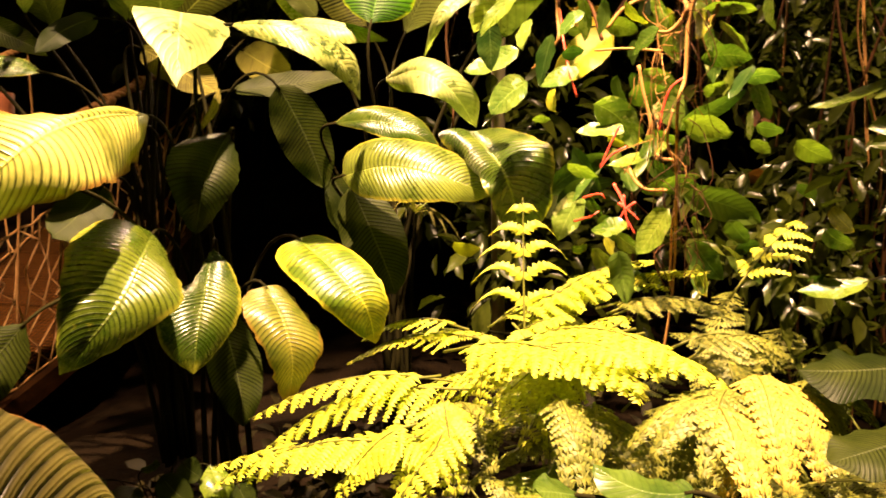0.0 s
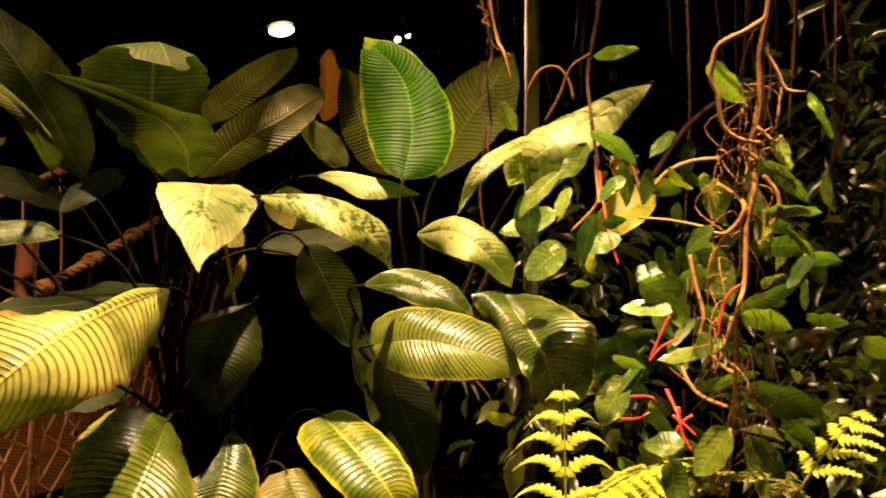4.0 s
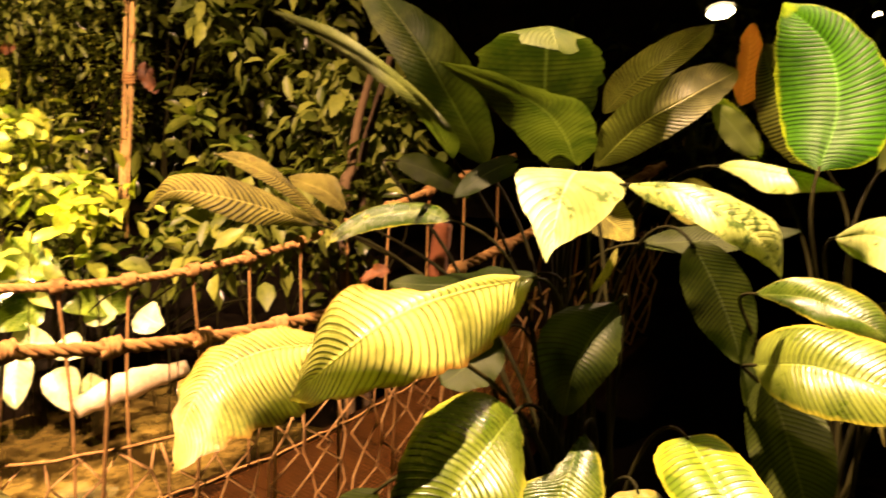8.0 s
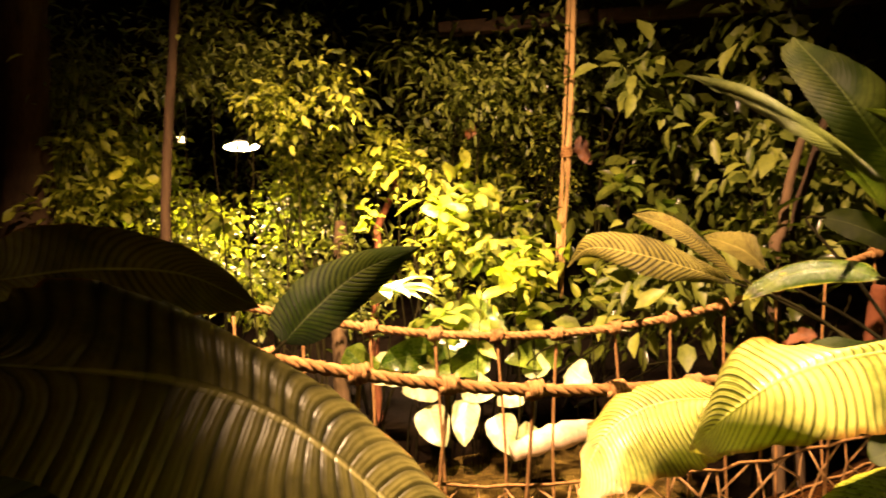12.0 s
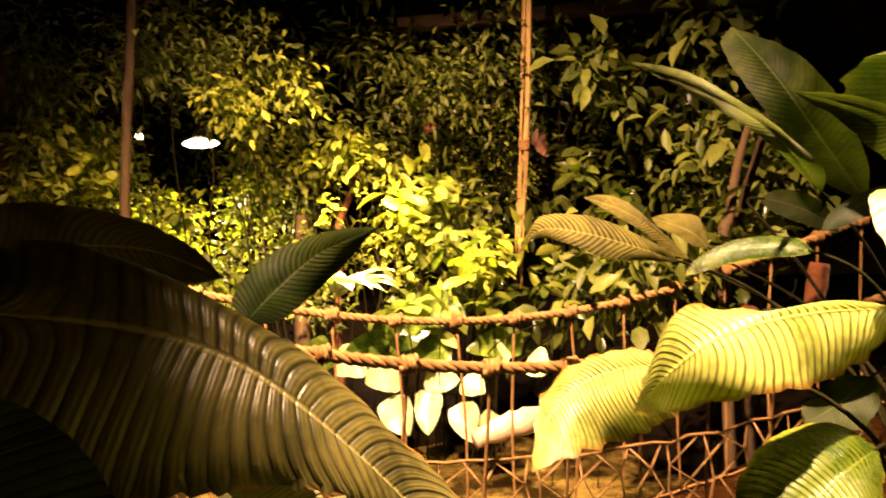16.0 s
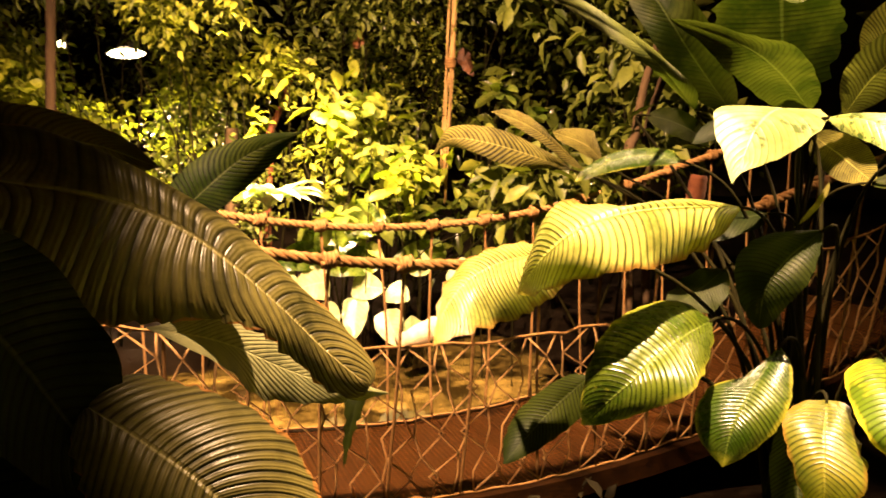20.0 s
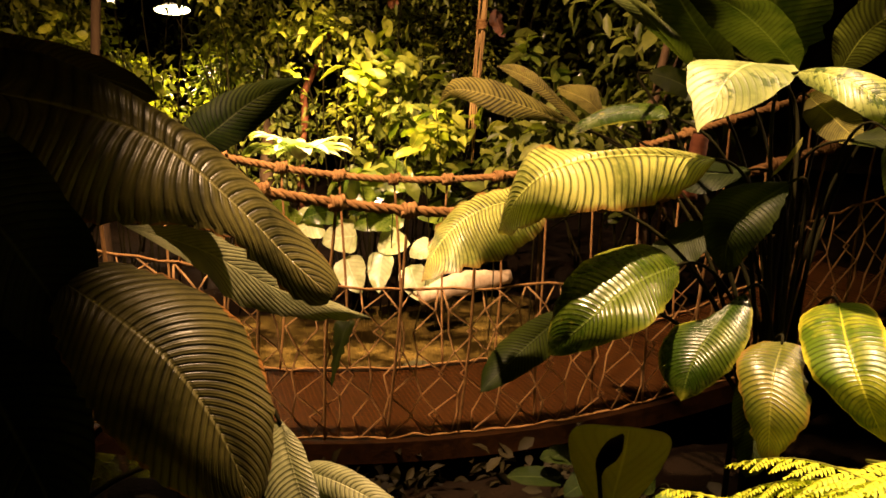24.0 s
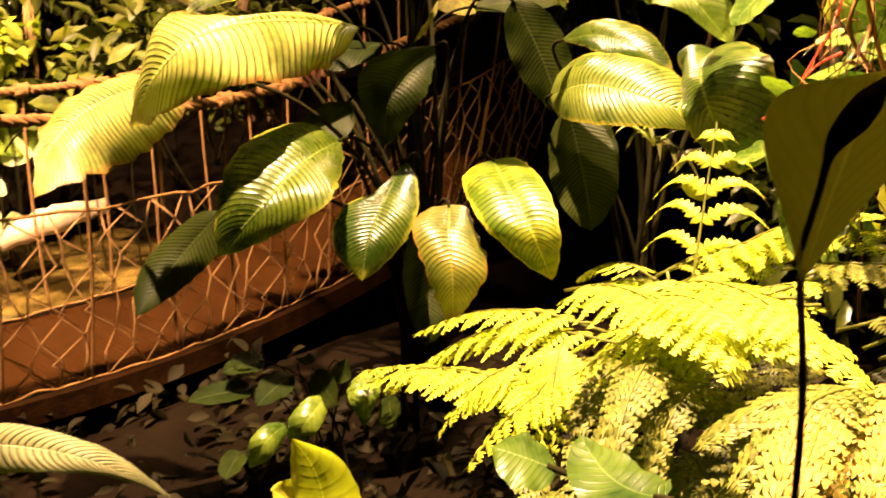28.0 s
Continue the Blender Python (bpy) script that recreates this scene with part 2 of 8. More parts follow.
BLADE_GREEN = leaf_material("fresh_green_leaf", (0.02, 0.075, 0.001), (0.05, 0.15, 0.003), rough=0.42, veins=30, slant=0.16, thin=0.55, depth=0.003, spec=0.2, line=2.5, edge=(0.2, 0.26, 0.01), edge_at=1.08)
BLADE_SMALL = leaf_material("vine_leaf", (0.03, 0.06, 0.005), (0.12, 0.165, 0.018), veins=7, slant=0.35, rough=0.24, depth=0.0012, spec=0.6, contrast=0.3)
BLADE_MOTTLED = leaf_material("mottled_vine_leaf", (0.05, 0.1, 0.015), (0.15, 0.21, 0.035), veins=7, slant=0.35, rough=0.22, depth=0.0012, blotch=(0.42, 0.46, 0.2), blotch_at=0.56, contrast=0.3)
BLADE_SHINY = leaf_material("shiny_dark_leaf", (0.012, 0.032, 0.004), (0.055, 0.09, 0.012), veins=9, slant=0.3, rough=0.3, depth=0.0012, spec=0.25, contrast=0.3)
# Pale colour holds the strong lamplight on arum and bromeliad leaves.
BLADE_LAMPLIT = leaf_material("lamplit_pale_leaf", (0.38, 0.44, 0.2), (0.6, 0.64, 0.36), veins=6, slant=0.4, rough=0.3, depth=0.0012, thin=0.2, contrast=0.3)
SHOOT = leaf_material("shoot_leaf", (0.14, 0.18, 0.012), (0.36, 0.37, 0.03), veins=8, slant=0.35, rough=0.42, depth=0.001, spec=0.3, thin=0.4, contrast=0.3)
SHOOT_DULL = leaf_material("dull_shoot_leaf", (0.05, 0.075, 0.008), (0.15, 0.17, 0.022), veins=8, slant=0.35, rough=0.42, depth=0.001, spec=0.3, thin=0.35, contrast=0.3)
BLADE_RUST = leaf_material("rust_leaf", (0.05, 0.017, 0.005), (0.17, 0.06, 0.014), veins=12, rough=0.6, contrast=0.5)
SPATHE = leaf_material("spathe_skin", (0.28, 0.25, 0.06), (0.44, 0.38, 0.11), veins=8, slant=0.6, rough=0.5, depth=0.0003, thin=0.35, contrast=0.2)
SPADIX = plain_material("dark_spadix", (0.012, 0.009, 0.004), (0.03, 0.022, 0.009), 60, 0.9, 0.05, 0.003)
BAMBOO = plain_material("split_bamboo", (0.13, 0.07, 0.02), (0.38, 0.25, 0.09), 14, 0.65, 0.2, 0.004, (1, 1, 0.1))
STEEL = plain_material("galvanised_pole", (0.4, 0.34, 0.25), (0.62, 0.55, 0.42), 6, 0.5, 0.4, 0.001, None, 0, 0.2, 0.0)
TIMBER = plain_material("roof_timber", (0.025, 0.013, 0.005), (0.08, 0.043, 0.015), 4, 0.75, 0.3, 0.005, (1, 6, 6))
HOUSING = plain_material("lamp_housing", (0.01, 0.01, 0.01), (0.03, 0.028, 0.025), 8, 0.5, 0.4, 0.001)
FLOWER_RED = plain_material("red_bract", (0.4, 0.015, 0.02), (0.7, 0.05, 0.05), 20, 0.4, 0.4, 0.002)
FLOWER_YELLOW = plain_material("yellow_petal", (0.55, 0.35, 0.03), (0.8, 0.6, 0.08), 20, 0.5, 0.4, 0.002)
PALE_WOOD = plain_material("bleached_log", (0.25, 0.18, 0.1), (0.55, 0.45, 0.3), 9, 0.8, 0.2, 0.01, (1, 1, 0.3))
CLAY = plain_material("red_clay", (0.07, 0.022, 0.009), (0.17, 0.058, 0.022), 7, 0.85, 0.2, 0.02)
GLOW, glow_tree, glow_node = material("lamp_glass", 0.3)
glow_node.inputs["Emission Color"].default_value = (1.0, 0.72, 0.36, 1)
glow_node.inputs["Emission Strength"].default_value = 30
# Near-black stalk: shade inside the plants is painted into its colour.
STALK_SHADED = plain_material("stalk_green_shaded", (0.004, 0.004, 0.001), (0.014, 0.012, 0.003), 10, 0.85, 0.05, 0.004, (1, 1, 0.2))
STALK_RED = plain_material("stalk_red", (0.3, 0.02, 0.015), (0.55, 0.06, 0.03), 14, 0.4, 0.5, 0.002)
VINE = plain_material("vine_bark", (0.12, 0.05, 0.012), (0.38, 0.2, 0.055), 16, 0.75, 0.25, 0.004, (1, 1, 0.3))
VINE_DARK = plain_material("root_bark", (0.018, 0.007, 0.002), (0.085, 0.034, 0.009), 16, 0.8, 0.15, 0.004, (1, 1, 0.3))
BARK = plain_material("tree_bark", (0.02, 0.012, 0.006), (0.075, 0.048, 0.022), 9, 0.85, 0.15, 0.02, (1, 1, 0.25))
ROPE = plain_material("coir_rope", (0.115, 0.058, 0.018), (0.3, 0.175, 0.062), 40, 0.9, 0.1, 0.006)
# Wet soil, near-black because the plants' shade is painted into it.
SHADED_SOIL = plain_material("shaded_wet_soil", (0.0015, 0.001, 0.0005), (0.006, 0.0035, 0.0015), 6, 0.9, 0.03, 0.05)
PLANK = plain_material("wet_plank", (0.001, 0.0004, 0.0001), (0.018, 0.0068, 0.0009), 6, 0.6, 0.06, 0.012, (1, 3, 3))
WALL = plain_material("hall_wall", (0.02, 0.015, 0.01), (0.05, 0.038, 0.025), 2, 0.95, 0.05, 0.03)
NET = plain_material("net_cord", (0.28, 0.16, 0.06), (0.55, 0.36, 0.16), 40, 0.9, 0.1, 0.004)
RUST = plain_material("rusty_wire", (0.07, 0.026, 0.004), (0.2, 0.08, 0.014), 20, 0.8, 0.1, 0.002)
# Litter leaves with the ground's shade put into their colour.
SHADED_LITTER = small_leaf_material("shaded_leaf_litter", (0.0015, 0.0012, 0.0004), (0.01, 0.008, 0.002), 0.7, 0.1, 0.08)
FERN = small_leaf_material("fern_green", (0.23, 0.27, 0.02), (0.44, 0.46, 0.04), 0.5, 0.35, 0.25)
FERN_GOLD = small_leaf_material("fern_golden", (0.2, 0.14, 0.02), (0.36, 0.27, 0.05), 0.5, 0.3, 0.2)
# Darkened fern green: shade of low fronds painted in; also colours stems.
FERN_DIMMED = small_leaf_material("fern_dimmed", (0.05, 0.068, 0.01), (0.15, 0.155, 0.024), 0.5, 0.35, 0.3)
# Tones of one bush leaf: lamplight and shade are painted into the colour.
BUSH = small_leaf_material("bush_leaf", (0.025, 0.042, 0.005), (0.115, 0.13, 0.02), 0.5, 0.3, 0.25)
BUSH_LIT = small_leaf_material("lit_bush_leaf", (0.06, 0.085, 0.007), (0.23, 0.25, 0.025), 0.5, 0.35, 0.25)
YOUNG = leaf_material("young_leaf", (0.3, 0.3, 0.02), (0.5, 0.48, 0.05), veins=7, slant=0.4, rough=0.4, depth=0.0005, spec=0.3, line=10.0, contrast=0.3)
# Bush leaf with half and deep shade painted in.
BUSH_HALF_SHADED = small_leaf_material("half_shaded_bush_leaf", (0.02, 0.034, 0.004), (0.1, 0.115, 0.018), 0.5, 0.3, 0.2)
BUSH_SHADED = small_leaf_material("shaded_bush_leaf", (0.008, 0.014, 0.002), (0.04, 0.048, 0.006), 0.24, 0.25, 0.38)


# ---- shapes ----
def place(name, at):
    ob = new(name)
    ob.location = at
    ob.empty_display_size = 0.05
    return ob


def part(name, mesh, mat, parent, label=""):
    """Links a mesh or bmesh, given in world metres, as one object under a thing or part."""
    if isinstance(mesh, bmesh.types.BMesh):
        me = bpy.data.meshes.new(name)
        mesh.to_mesh(me)
        mesh.free()
        mesh = me
    if not mesh.materials:
        mesh.materials.append(mat)
    ob = new(name, mesh)
    if parent is not None:
        ob.parent = parent
        if parent.type == "EMPTY":
            ob.matrix_parent_inverse = Matrix.Translation(parent.location).inverted()
    if label:
        ob["label"] = label
    return ob


def solid(name, verts, faces, uvs=None, smooth=True):
    me = bpy.data.meshes.new(name)
    me.from_pydata([tuple(v) for v in verts], [], faces)
    if uvs is not None:
        layer = me.uv_layers.new(name="UVMap")
        idx = np.empty(len(me.loops), np.int32)
        me.loops.foreach_get("vertex_index", idx)
        layer.data.foreach_set("uv", np.asarray(uvs, np.float32)[idx].ravel())
    if smooth:
        me.polygons.foreach_set("use_smooth", [True] * len(me.polygons))
    return me


def unit(v):
    v = np.asarray(v, float)
    return v / (np.linalg.norm(v) + 1e-9)


def bezier(points, n):
    """A smooth line through the given points."""
    p = np.asarray(points, float)
    if len(p) == 2:
        return p[0] + np.linspace(0, 1, n)[:, None] * (p[1] - p[0])
    q = np.vstack([2 * p[0] - p[1], p, 2 * p[-1] - p[-2]])
    out = []
    for s in np.linspace(0, len(p) - 1 - 1e-6, n):
        i, f = int(s), s - int(s)
        a, b, c, d = q[i:i + 4]
        out.append(0.5 * (2 * b + (c - a) * f + (2 * a - 5 * b + 4 * c - d) * f * f + (3 * b - a - 3 * c + d) * f ** 3))
    return np.array(out)


def tube_data(line, radii, sides=8, start=0, wobble=0.0, seed=0):
    line = np.asarray(line, float)
    n = len(line)
    radii = np.broadcast_to(np.asarray(radii, float), (n,)) if np.ndim(radii) == 0 else np.interp(np.linspace(0, 1, n), np.linspace(0, 1, len(radii)), radii)
    rng = np.random.default_rng(seed)
    tang = np.gradient(line, axis=0)
    verts, faces = [], []
    side = unit(np.cross(tang[0], (0.31, 0.87, 0.4)))
    for i in range(n):
        tv = unit(tang[i])
        side = unit(side - tv * (side @ tv))
        other = np.cross(tv, side)
        for k in range(sides):
            a = 2 * math.pi * k / sides
            r = radii[i] * (1 + wobble * rng.uniform(-1, 1))
            verts.append(line[i] + r * (math.cos(a) * side + math.sin(a) * other))
    for i in range(n - 1):
        for k in range(sides):
            a, b = i * sides + k, i * sides + (k + 1) % sides
            faces.append((start + a, start + b, start + b + sides, start + a + sides))
    faces.append(tuple(start + k for k in reversed(range(sides))))
    faces.append(tuple(start + (n - 1) * sides + k for k in range(sides)))
    return verts, faces


def tube(name, points, radii, mat, parent, sides=8, n=None, label="", wobble=0.0, seed=0):
    line = bezier(points, n or max(6, 5 * len(points)))
    v, f = tube_data(line, radii, sides, 0, wobble, seed)
    return part(name, solid(name, v, f), mat, parent, label)


def tubes(name, lines, radius, mat, parent, sides=5, label=""):
    v, f = [], []
    for line in lines:
        a, b = tube_data(line, radius, sides, len(v))
        v += a
        f += b
    return part(name, solid(name, v, f), mat, parent, label)


def blade_mesh(name, base, tip, mid, side, cup=0.15, wave=0.035, blunt=0.55, sharp=0.75, nu=26, nv=12, seed=1, ragged=0.012, twist=0.0):
    """A leaf blade along a bow from base over mid to tip; side is its half width at the widest."""
    rng = np.random.default_rng(seed)
    base, tip, mid, side = (np.asarray(a, float) for a in (base, tip, mid, side))
    ctrl = 2 * mid - (base + tip) / 2
    us = np.linspace(0, 1, nu + 1)
    peak = blunt / (blunt + sharp)
    top = peak ** blunt * (1 - peak) ** sharp
    ph = rng.uniform(0, 6.28, 4)
    half = np.linalg.norm(side)
    verts, uvs = [], []
    for u in us:
        c = (1 - u) ** 2 * base + 2 * u * (1 - u) * ctrl + u * u * tip
        tv = unit(2 * (1 - u) * (ctrl - base) + 2 * u * (tip - ctrl))
        s = unit(side - tv * (side @ tv))
        nrm = np.cross(s, tv)
        a = twist * (u - 0.5)
        s, nrm = math.cos(a) * s + math.sin(a) * nrm, math.cos(a) * nrm - math.sin(a) * s
        w = half * max(u, 1e-4) ** blunt * max(1 - u, 0) ** sharp / top
        for k in range(nv + 1):
            v = 2 * k / nv - 1
            ww = w * (1 + (ragged * (math.sin(37 * u + ph[3]) * math.sin(91 * u) + 0.6 * math.sin(171 * u + ph[2])) if abs(v) > 0.9 else 0))
            lift = cup * ww * abs(v) ** 1.6 + wave * half * 4 * abs(v) ** 2 * (math.sin(9 * u + ph[0] + (2 if v > 0 else 0)) * 0.6 + 0.4 * math.sin(21 * u + ph[1] * (1 if v > 0 else 2)))
            verts.append(c + s * v * ww + nrm * lift)
            uvs.append((u, v / 2 + 0.5))
    faces = []
    for i in range(nu):
        for k in range(nv):
            a = i * (nv + 1) + k
            faces.append((a, a + 1, a + nv + 2, a + nv + 1))
    return solid(name, verts, faces, uvs)


leaf_seed = 10


def stem_to(ob, b, out, root, thick, stalk):
    """The stalk of a leaf, from the plant's root up to the base of the blade."""
    r = np.asarray(root, float) + np.random.default_rng(leaf_seed).normal(0, 0.035, 3) * (1, 1, 0.4)
    span = np.linalg.norm(b - r)
    rise = np.array((0, 0, 1.0)) + 0.1 * unit(b - r)
    f = np.linspace(0, 1, 18)[:, None]
    line = (1 - f) ** 3 * r + 3 * f * (1 - f) ** 2 * (r + rise * span * 0.75) + 3 * f * f * (1 - f) * (b - out * span * 0.16) + f ** 3 * (b + out * 0.015)
    v, fc = tube_data(line, [thick * 1.7, thick * 1.0, thick * 0.65], 7)
    part("stalk", solid("stalk", v, fc), stalk or STALK_SHADED, ob)


def leaf(plant, mat, base, tip, mid, side, root=None, thick=0.006, label="", stalk=None, **shape):
    """A leaf under its plant, with its stalk running down to root."""
    global leaf_seed
    leaf_seed += 1
    ob = part("leaf", blade_mesh("leaf", base, tip, mid, side, seed=leaf_seed, **shape), mat, plant, label)
    b = np.asarray(base, float)
    if root is not None:
        stem_to(ob, b, unit(4 * np.asarray(mid, float) - 3 * b - np.asarray(tip, float)), root, thick, stalk)
    return ob


def blade(plant, mat, rib, left, right, root=None, thick=0.006, label="", stalk=None, nu=34, nv=14, arch=0.1, wave=0.03, ragged=0.008):
    """A leaf lofted from its midrib to two margins, each half arching over between them, with its stalk down to root."""
    global leaf_seed
    leaf_seed += 1
    rng = np.random.default_rng(leaf_seed)
    centre = bezier(rib, nu + 1)
    tang = np.gradient(centre, axis=0)
    sides = []
    for pts in (left, right):
        line = bezier([rib[0], *pts, rib[-1]], 4 * nu + 1)
        run = np.concatenate([[0], np.cumsum(np.linalg.norm(np.diff(line, axis=0), axis=1))])
        want = np.linspace(0, run[-1], nu + 1)
        sides.append(np.stack([np.interp(want, run, line[:, k]) for k in range(3)], 1))
    half = max(np.linalg.norm(s - centre, axis=1).max() for s in sides)
    ph = rng.uniform(0, 6.28, 6)
    flat = unit(np.cross(sides[1][nu // 2] - sides[0][nu // 2], centre[-1] - centre[0]))
    if flat[2] < 0:
        flat = -flat
    verts, uvs = [], []
    for i in range(nu + 1):
        u = i / nu
        tv = unit(tang[i])
        for k in range(nv + 1):
            v = 2 * k / nv - 1
            a, h = abs(v), 0 if v < 0 else 1
            out = sides[h][i] - centre[i]
            w = np.linalg.norm(out)
            nrm = np.cross(out, tv)
            nrm = nrm / (np.linalg.norm(nrm) + 1e-9)
            if nrm @ flat < 0:
                nrm = -nrm
            jag = ragged * half * (math.sin(43 * u + ph[2 + h]) * math.sin(97 * u + ph[4]) + 0.6 * math.sin(167 * u + ph[5])) * (2 if a > 0.97 else 0.7 * a ** 6) * min(1, 6 * u * (1 - u))
            lift = arch * w * (4 * a * (1 - a) - 0.9 * a * a) + wave * half * a * a * (math.sin(8 * u + ph[h]) * 0.6 + 0.4 * math.sin(19 * u + ph[1 + h])) * min(1, 5 * u * (1 - u))
            lift += 0.012 * half * math.sin(math.pi * min(1, a * 6)) if w > 0.01 else 0
            verts.append(centre[i] + out * a + nrm * lift + (out / (w + 1e-9)) * jag)
            uvs.append((u, v / 2 + 0.5))
    faces = [(i * (nv + 1) + k, i * (nv + 1) + k + 1, (i + 1) * (nv + 1) + k + 1, (i + 1) * (nv + 1) + k) for i in range(nu) for k in range(nv)]
    ob = part("leaf", solid("leaf", verts, faces, uvs), mat, plant, label)
    if root is not None:
        stem_to(ob, np.asarray(rib[0], float), unit(tang[0]), root, thick, stalk)
    return ob


# ---- setting ----
ALONG, ACROSS = np.array((0.507, 0.862, 0.0)), np.array((0.862, -0.507, 0.0))
MIDDLE = np.array((-1.75, 3.34, 0.0))
WATER_Z = -0.12


def ground_height(x, y):
    d = np.array((x, y, 0.0)) - MIDDLE
    off, s = d @ ACROSS, d @ ALONG
    edge = -2.95 + 0.35 * noise.noise((s * 0.9, 0.2, 0.7))
    pond = (0.2 * max(0.0, min(1.0, (1.05 - off) / 0.2)) + 0.8 * max(0.0, min(1.0, (0.3 - off) / 0.3))) * max(0.0, min(1.0, (off - edge) / 0.3)) * max(0.0, min(1.0, (1.9 - s) / 0.5))
    near = math.exp(-((x - 0.9) ** 2 + (y - 1.9) ** 2) / 0.8)
    bank = max(0.0, min(1.0, (y - 5.5) / 4.0))
    h = 0.12 * noise.noise((x * 0.8, y * 0.8, 0.3)) + 0.04 * noise.noise((x * 4, y * 4, 1.3))
    return 0.1 + h + 0.25 * near + 0.6 * bank - 0.55 * pond


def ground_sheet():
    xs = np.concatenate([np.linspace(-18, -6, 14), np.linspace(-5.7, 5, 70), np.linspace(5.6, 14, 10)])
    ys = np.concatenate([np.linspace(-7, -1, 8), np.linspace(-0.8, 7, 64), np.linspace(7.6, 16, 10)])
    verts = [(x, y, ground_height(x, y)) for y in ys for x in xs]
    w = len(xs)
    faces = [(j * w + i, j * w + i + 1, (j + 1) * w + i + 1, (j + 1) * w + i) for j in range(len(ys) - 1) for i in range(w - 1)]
    ob = part("ground", solid("ground", verts, faces), SHADED_SOIL, None)
    tagged(ob, "wet soil, the shade under the plants painted into its colour", "ground", kind="structure")


def room():
    for name, lo, hi in (("wall_north", (-18, 13, -1), (14, 13.3, 7)), ("wall_south", (-18, -6.3, -1), (14, -6, 7)), ("wall_west", (-17.3, -6, -1), (-17, 13, 7)), ("wall_east", (12, -6, -1), (12.3, 13, 7)), ("ceiling", (-18, -6.3, 7), (14, 13.3, 7.2))):
        bm = bmesh.new()
        bmesh.ops.create_cube(bm, size=1)
        for v in bm.verts:
            v.co = [lo[i] + (v.co[i] + 0.5) * (hi[i] - lo[i]) for i in range(3)]
        tagged(part(name, bm, WALL, None), "dark plastered hall " + ("ceiling" if name == "ceiling" else "wall"), "ceiling" if name == "ceiling" else "wall", kind="structure")


def pond():
    m, t, b = material("pond_water", 0.06, 0.5)
    t.links.new(ramp(t, noisy(t, 2.2, 7, 0.7), [(0.44, (0.012, 0.008, 0.002)), (0.7, (0.2, 0.14, 0.035))]), b.inputs["Base Color"])
    b.inputs["IOR"].default_value = 1.33
    bump(t, b, calc(t, "ADD", noisy(t, 6, 3), calc(t, "MULTIPLY", noisy(t, 26, 2), 0.25)), 0.1, 0.012)
    verts = [(-8, -1, WATER_Z), (3, -1, WATER_Z), (3, 7, WATER_Z), (-8, 7, WATER_Z)]
    tagged(part("water", solid("water", verts, [(0, 1, 2, 3)], smooth=False), m, None), "dark still pond water with ripples", "water", kind="structure")


def rail_height(s):
    a = abs(s)
    return 1.235 + (0.115 * a * a if a < 1.1 else 0.139 + 0.253 * (a - 1.1))


def at(s, off, z):
    return MIDDLE + ALONG * s + ACROSS * off + np.array((0, 0, z))


def twisted_rope(name, line, radius, mat, parent, label=""):
    """Three strands laid round one another."""
    line = np.asarray(line, float)
    step = np.linalg.norm(np.diff(line, axis=0), axis=1)
    total = step.sum()
    n = int(total / (radius * 0.55))
    s = np.concatenate([[0], np.cumsum(step)])
    fine = np.stack([np.interp(np.linspace(0, total, n), s, line[:, k]) for k in range(3)], 1)
    tang = np.gradient(fine, axis=0)
    v, f = tube_data(fine[::4], radius * 0.5, 6)
    rope = part(name, solid(name, v, f), mat, parent, label)
    for strand in range(3):
        pts = []
        for i, p in enumerate(fine):
            tv = unit(tang[i])
            a = unit(np.cross(tv, (0.2, 0.3, 0.93)))
            b = np.cross(tv, a)
            ang = 2 * math.pi * (i * total / n / (radius * 5.5) + strand / 3)
            pts.append(p + radius * 0.52 * (math.cos(ang) * a + math.sin(ang) * b))
        v, f = tube_data(pts, radius * 0.54, 6)
        part("strand", solid("strand", v, f), mat, rope)
    return rope


def knot(parent, p, axis, r):
    """Turns of cord wound round the rail."""
    axis = unit(axis)
    a = unit(np.cross(axis, (0.1, 0.2, 0.95)))
    b = np.cross(axis, a)
    pts = [np.asarray(p) + axis * ((i / 40 - 0.5) * r * 2.6) + (r * (1.15 + 0.15 * math.sin(i * 1.7))) * (math.cos(i * 0.62) * a + math.sin(i * 0.62) * b) for i in range(41)]
    v, f = tube_data(pts, r * 0.42, 5)
    return part("knot", solid("knot", v, f), ROPE, parent)


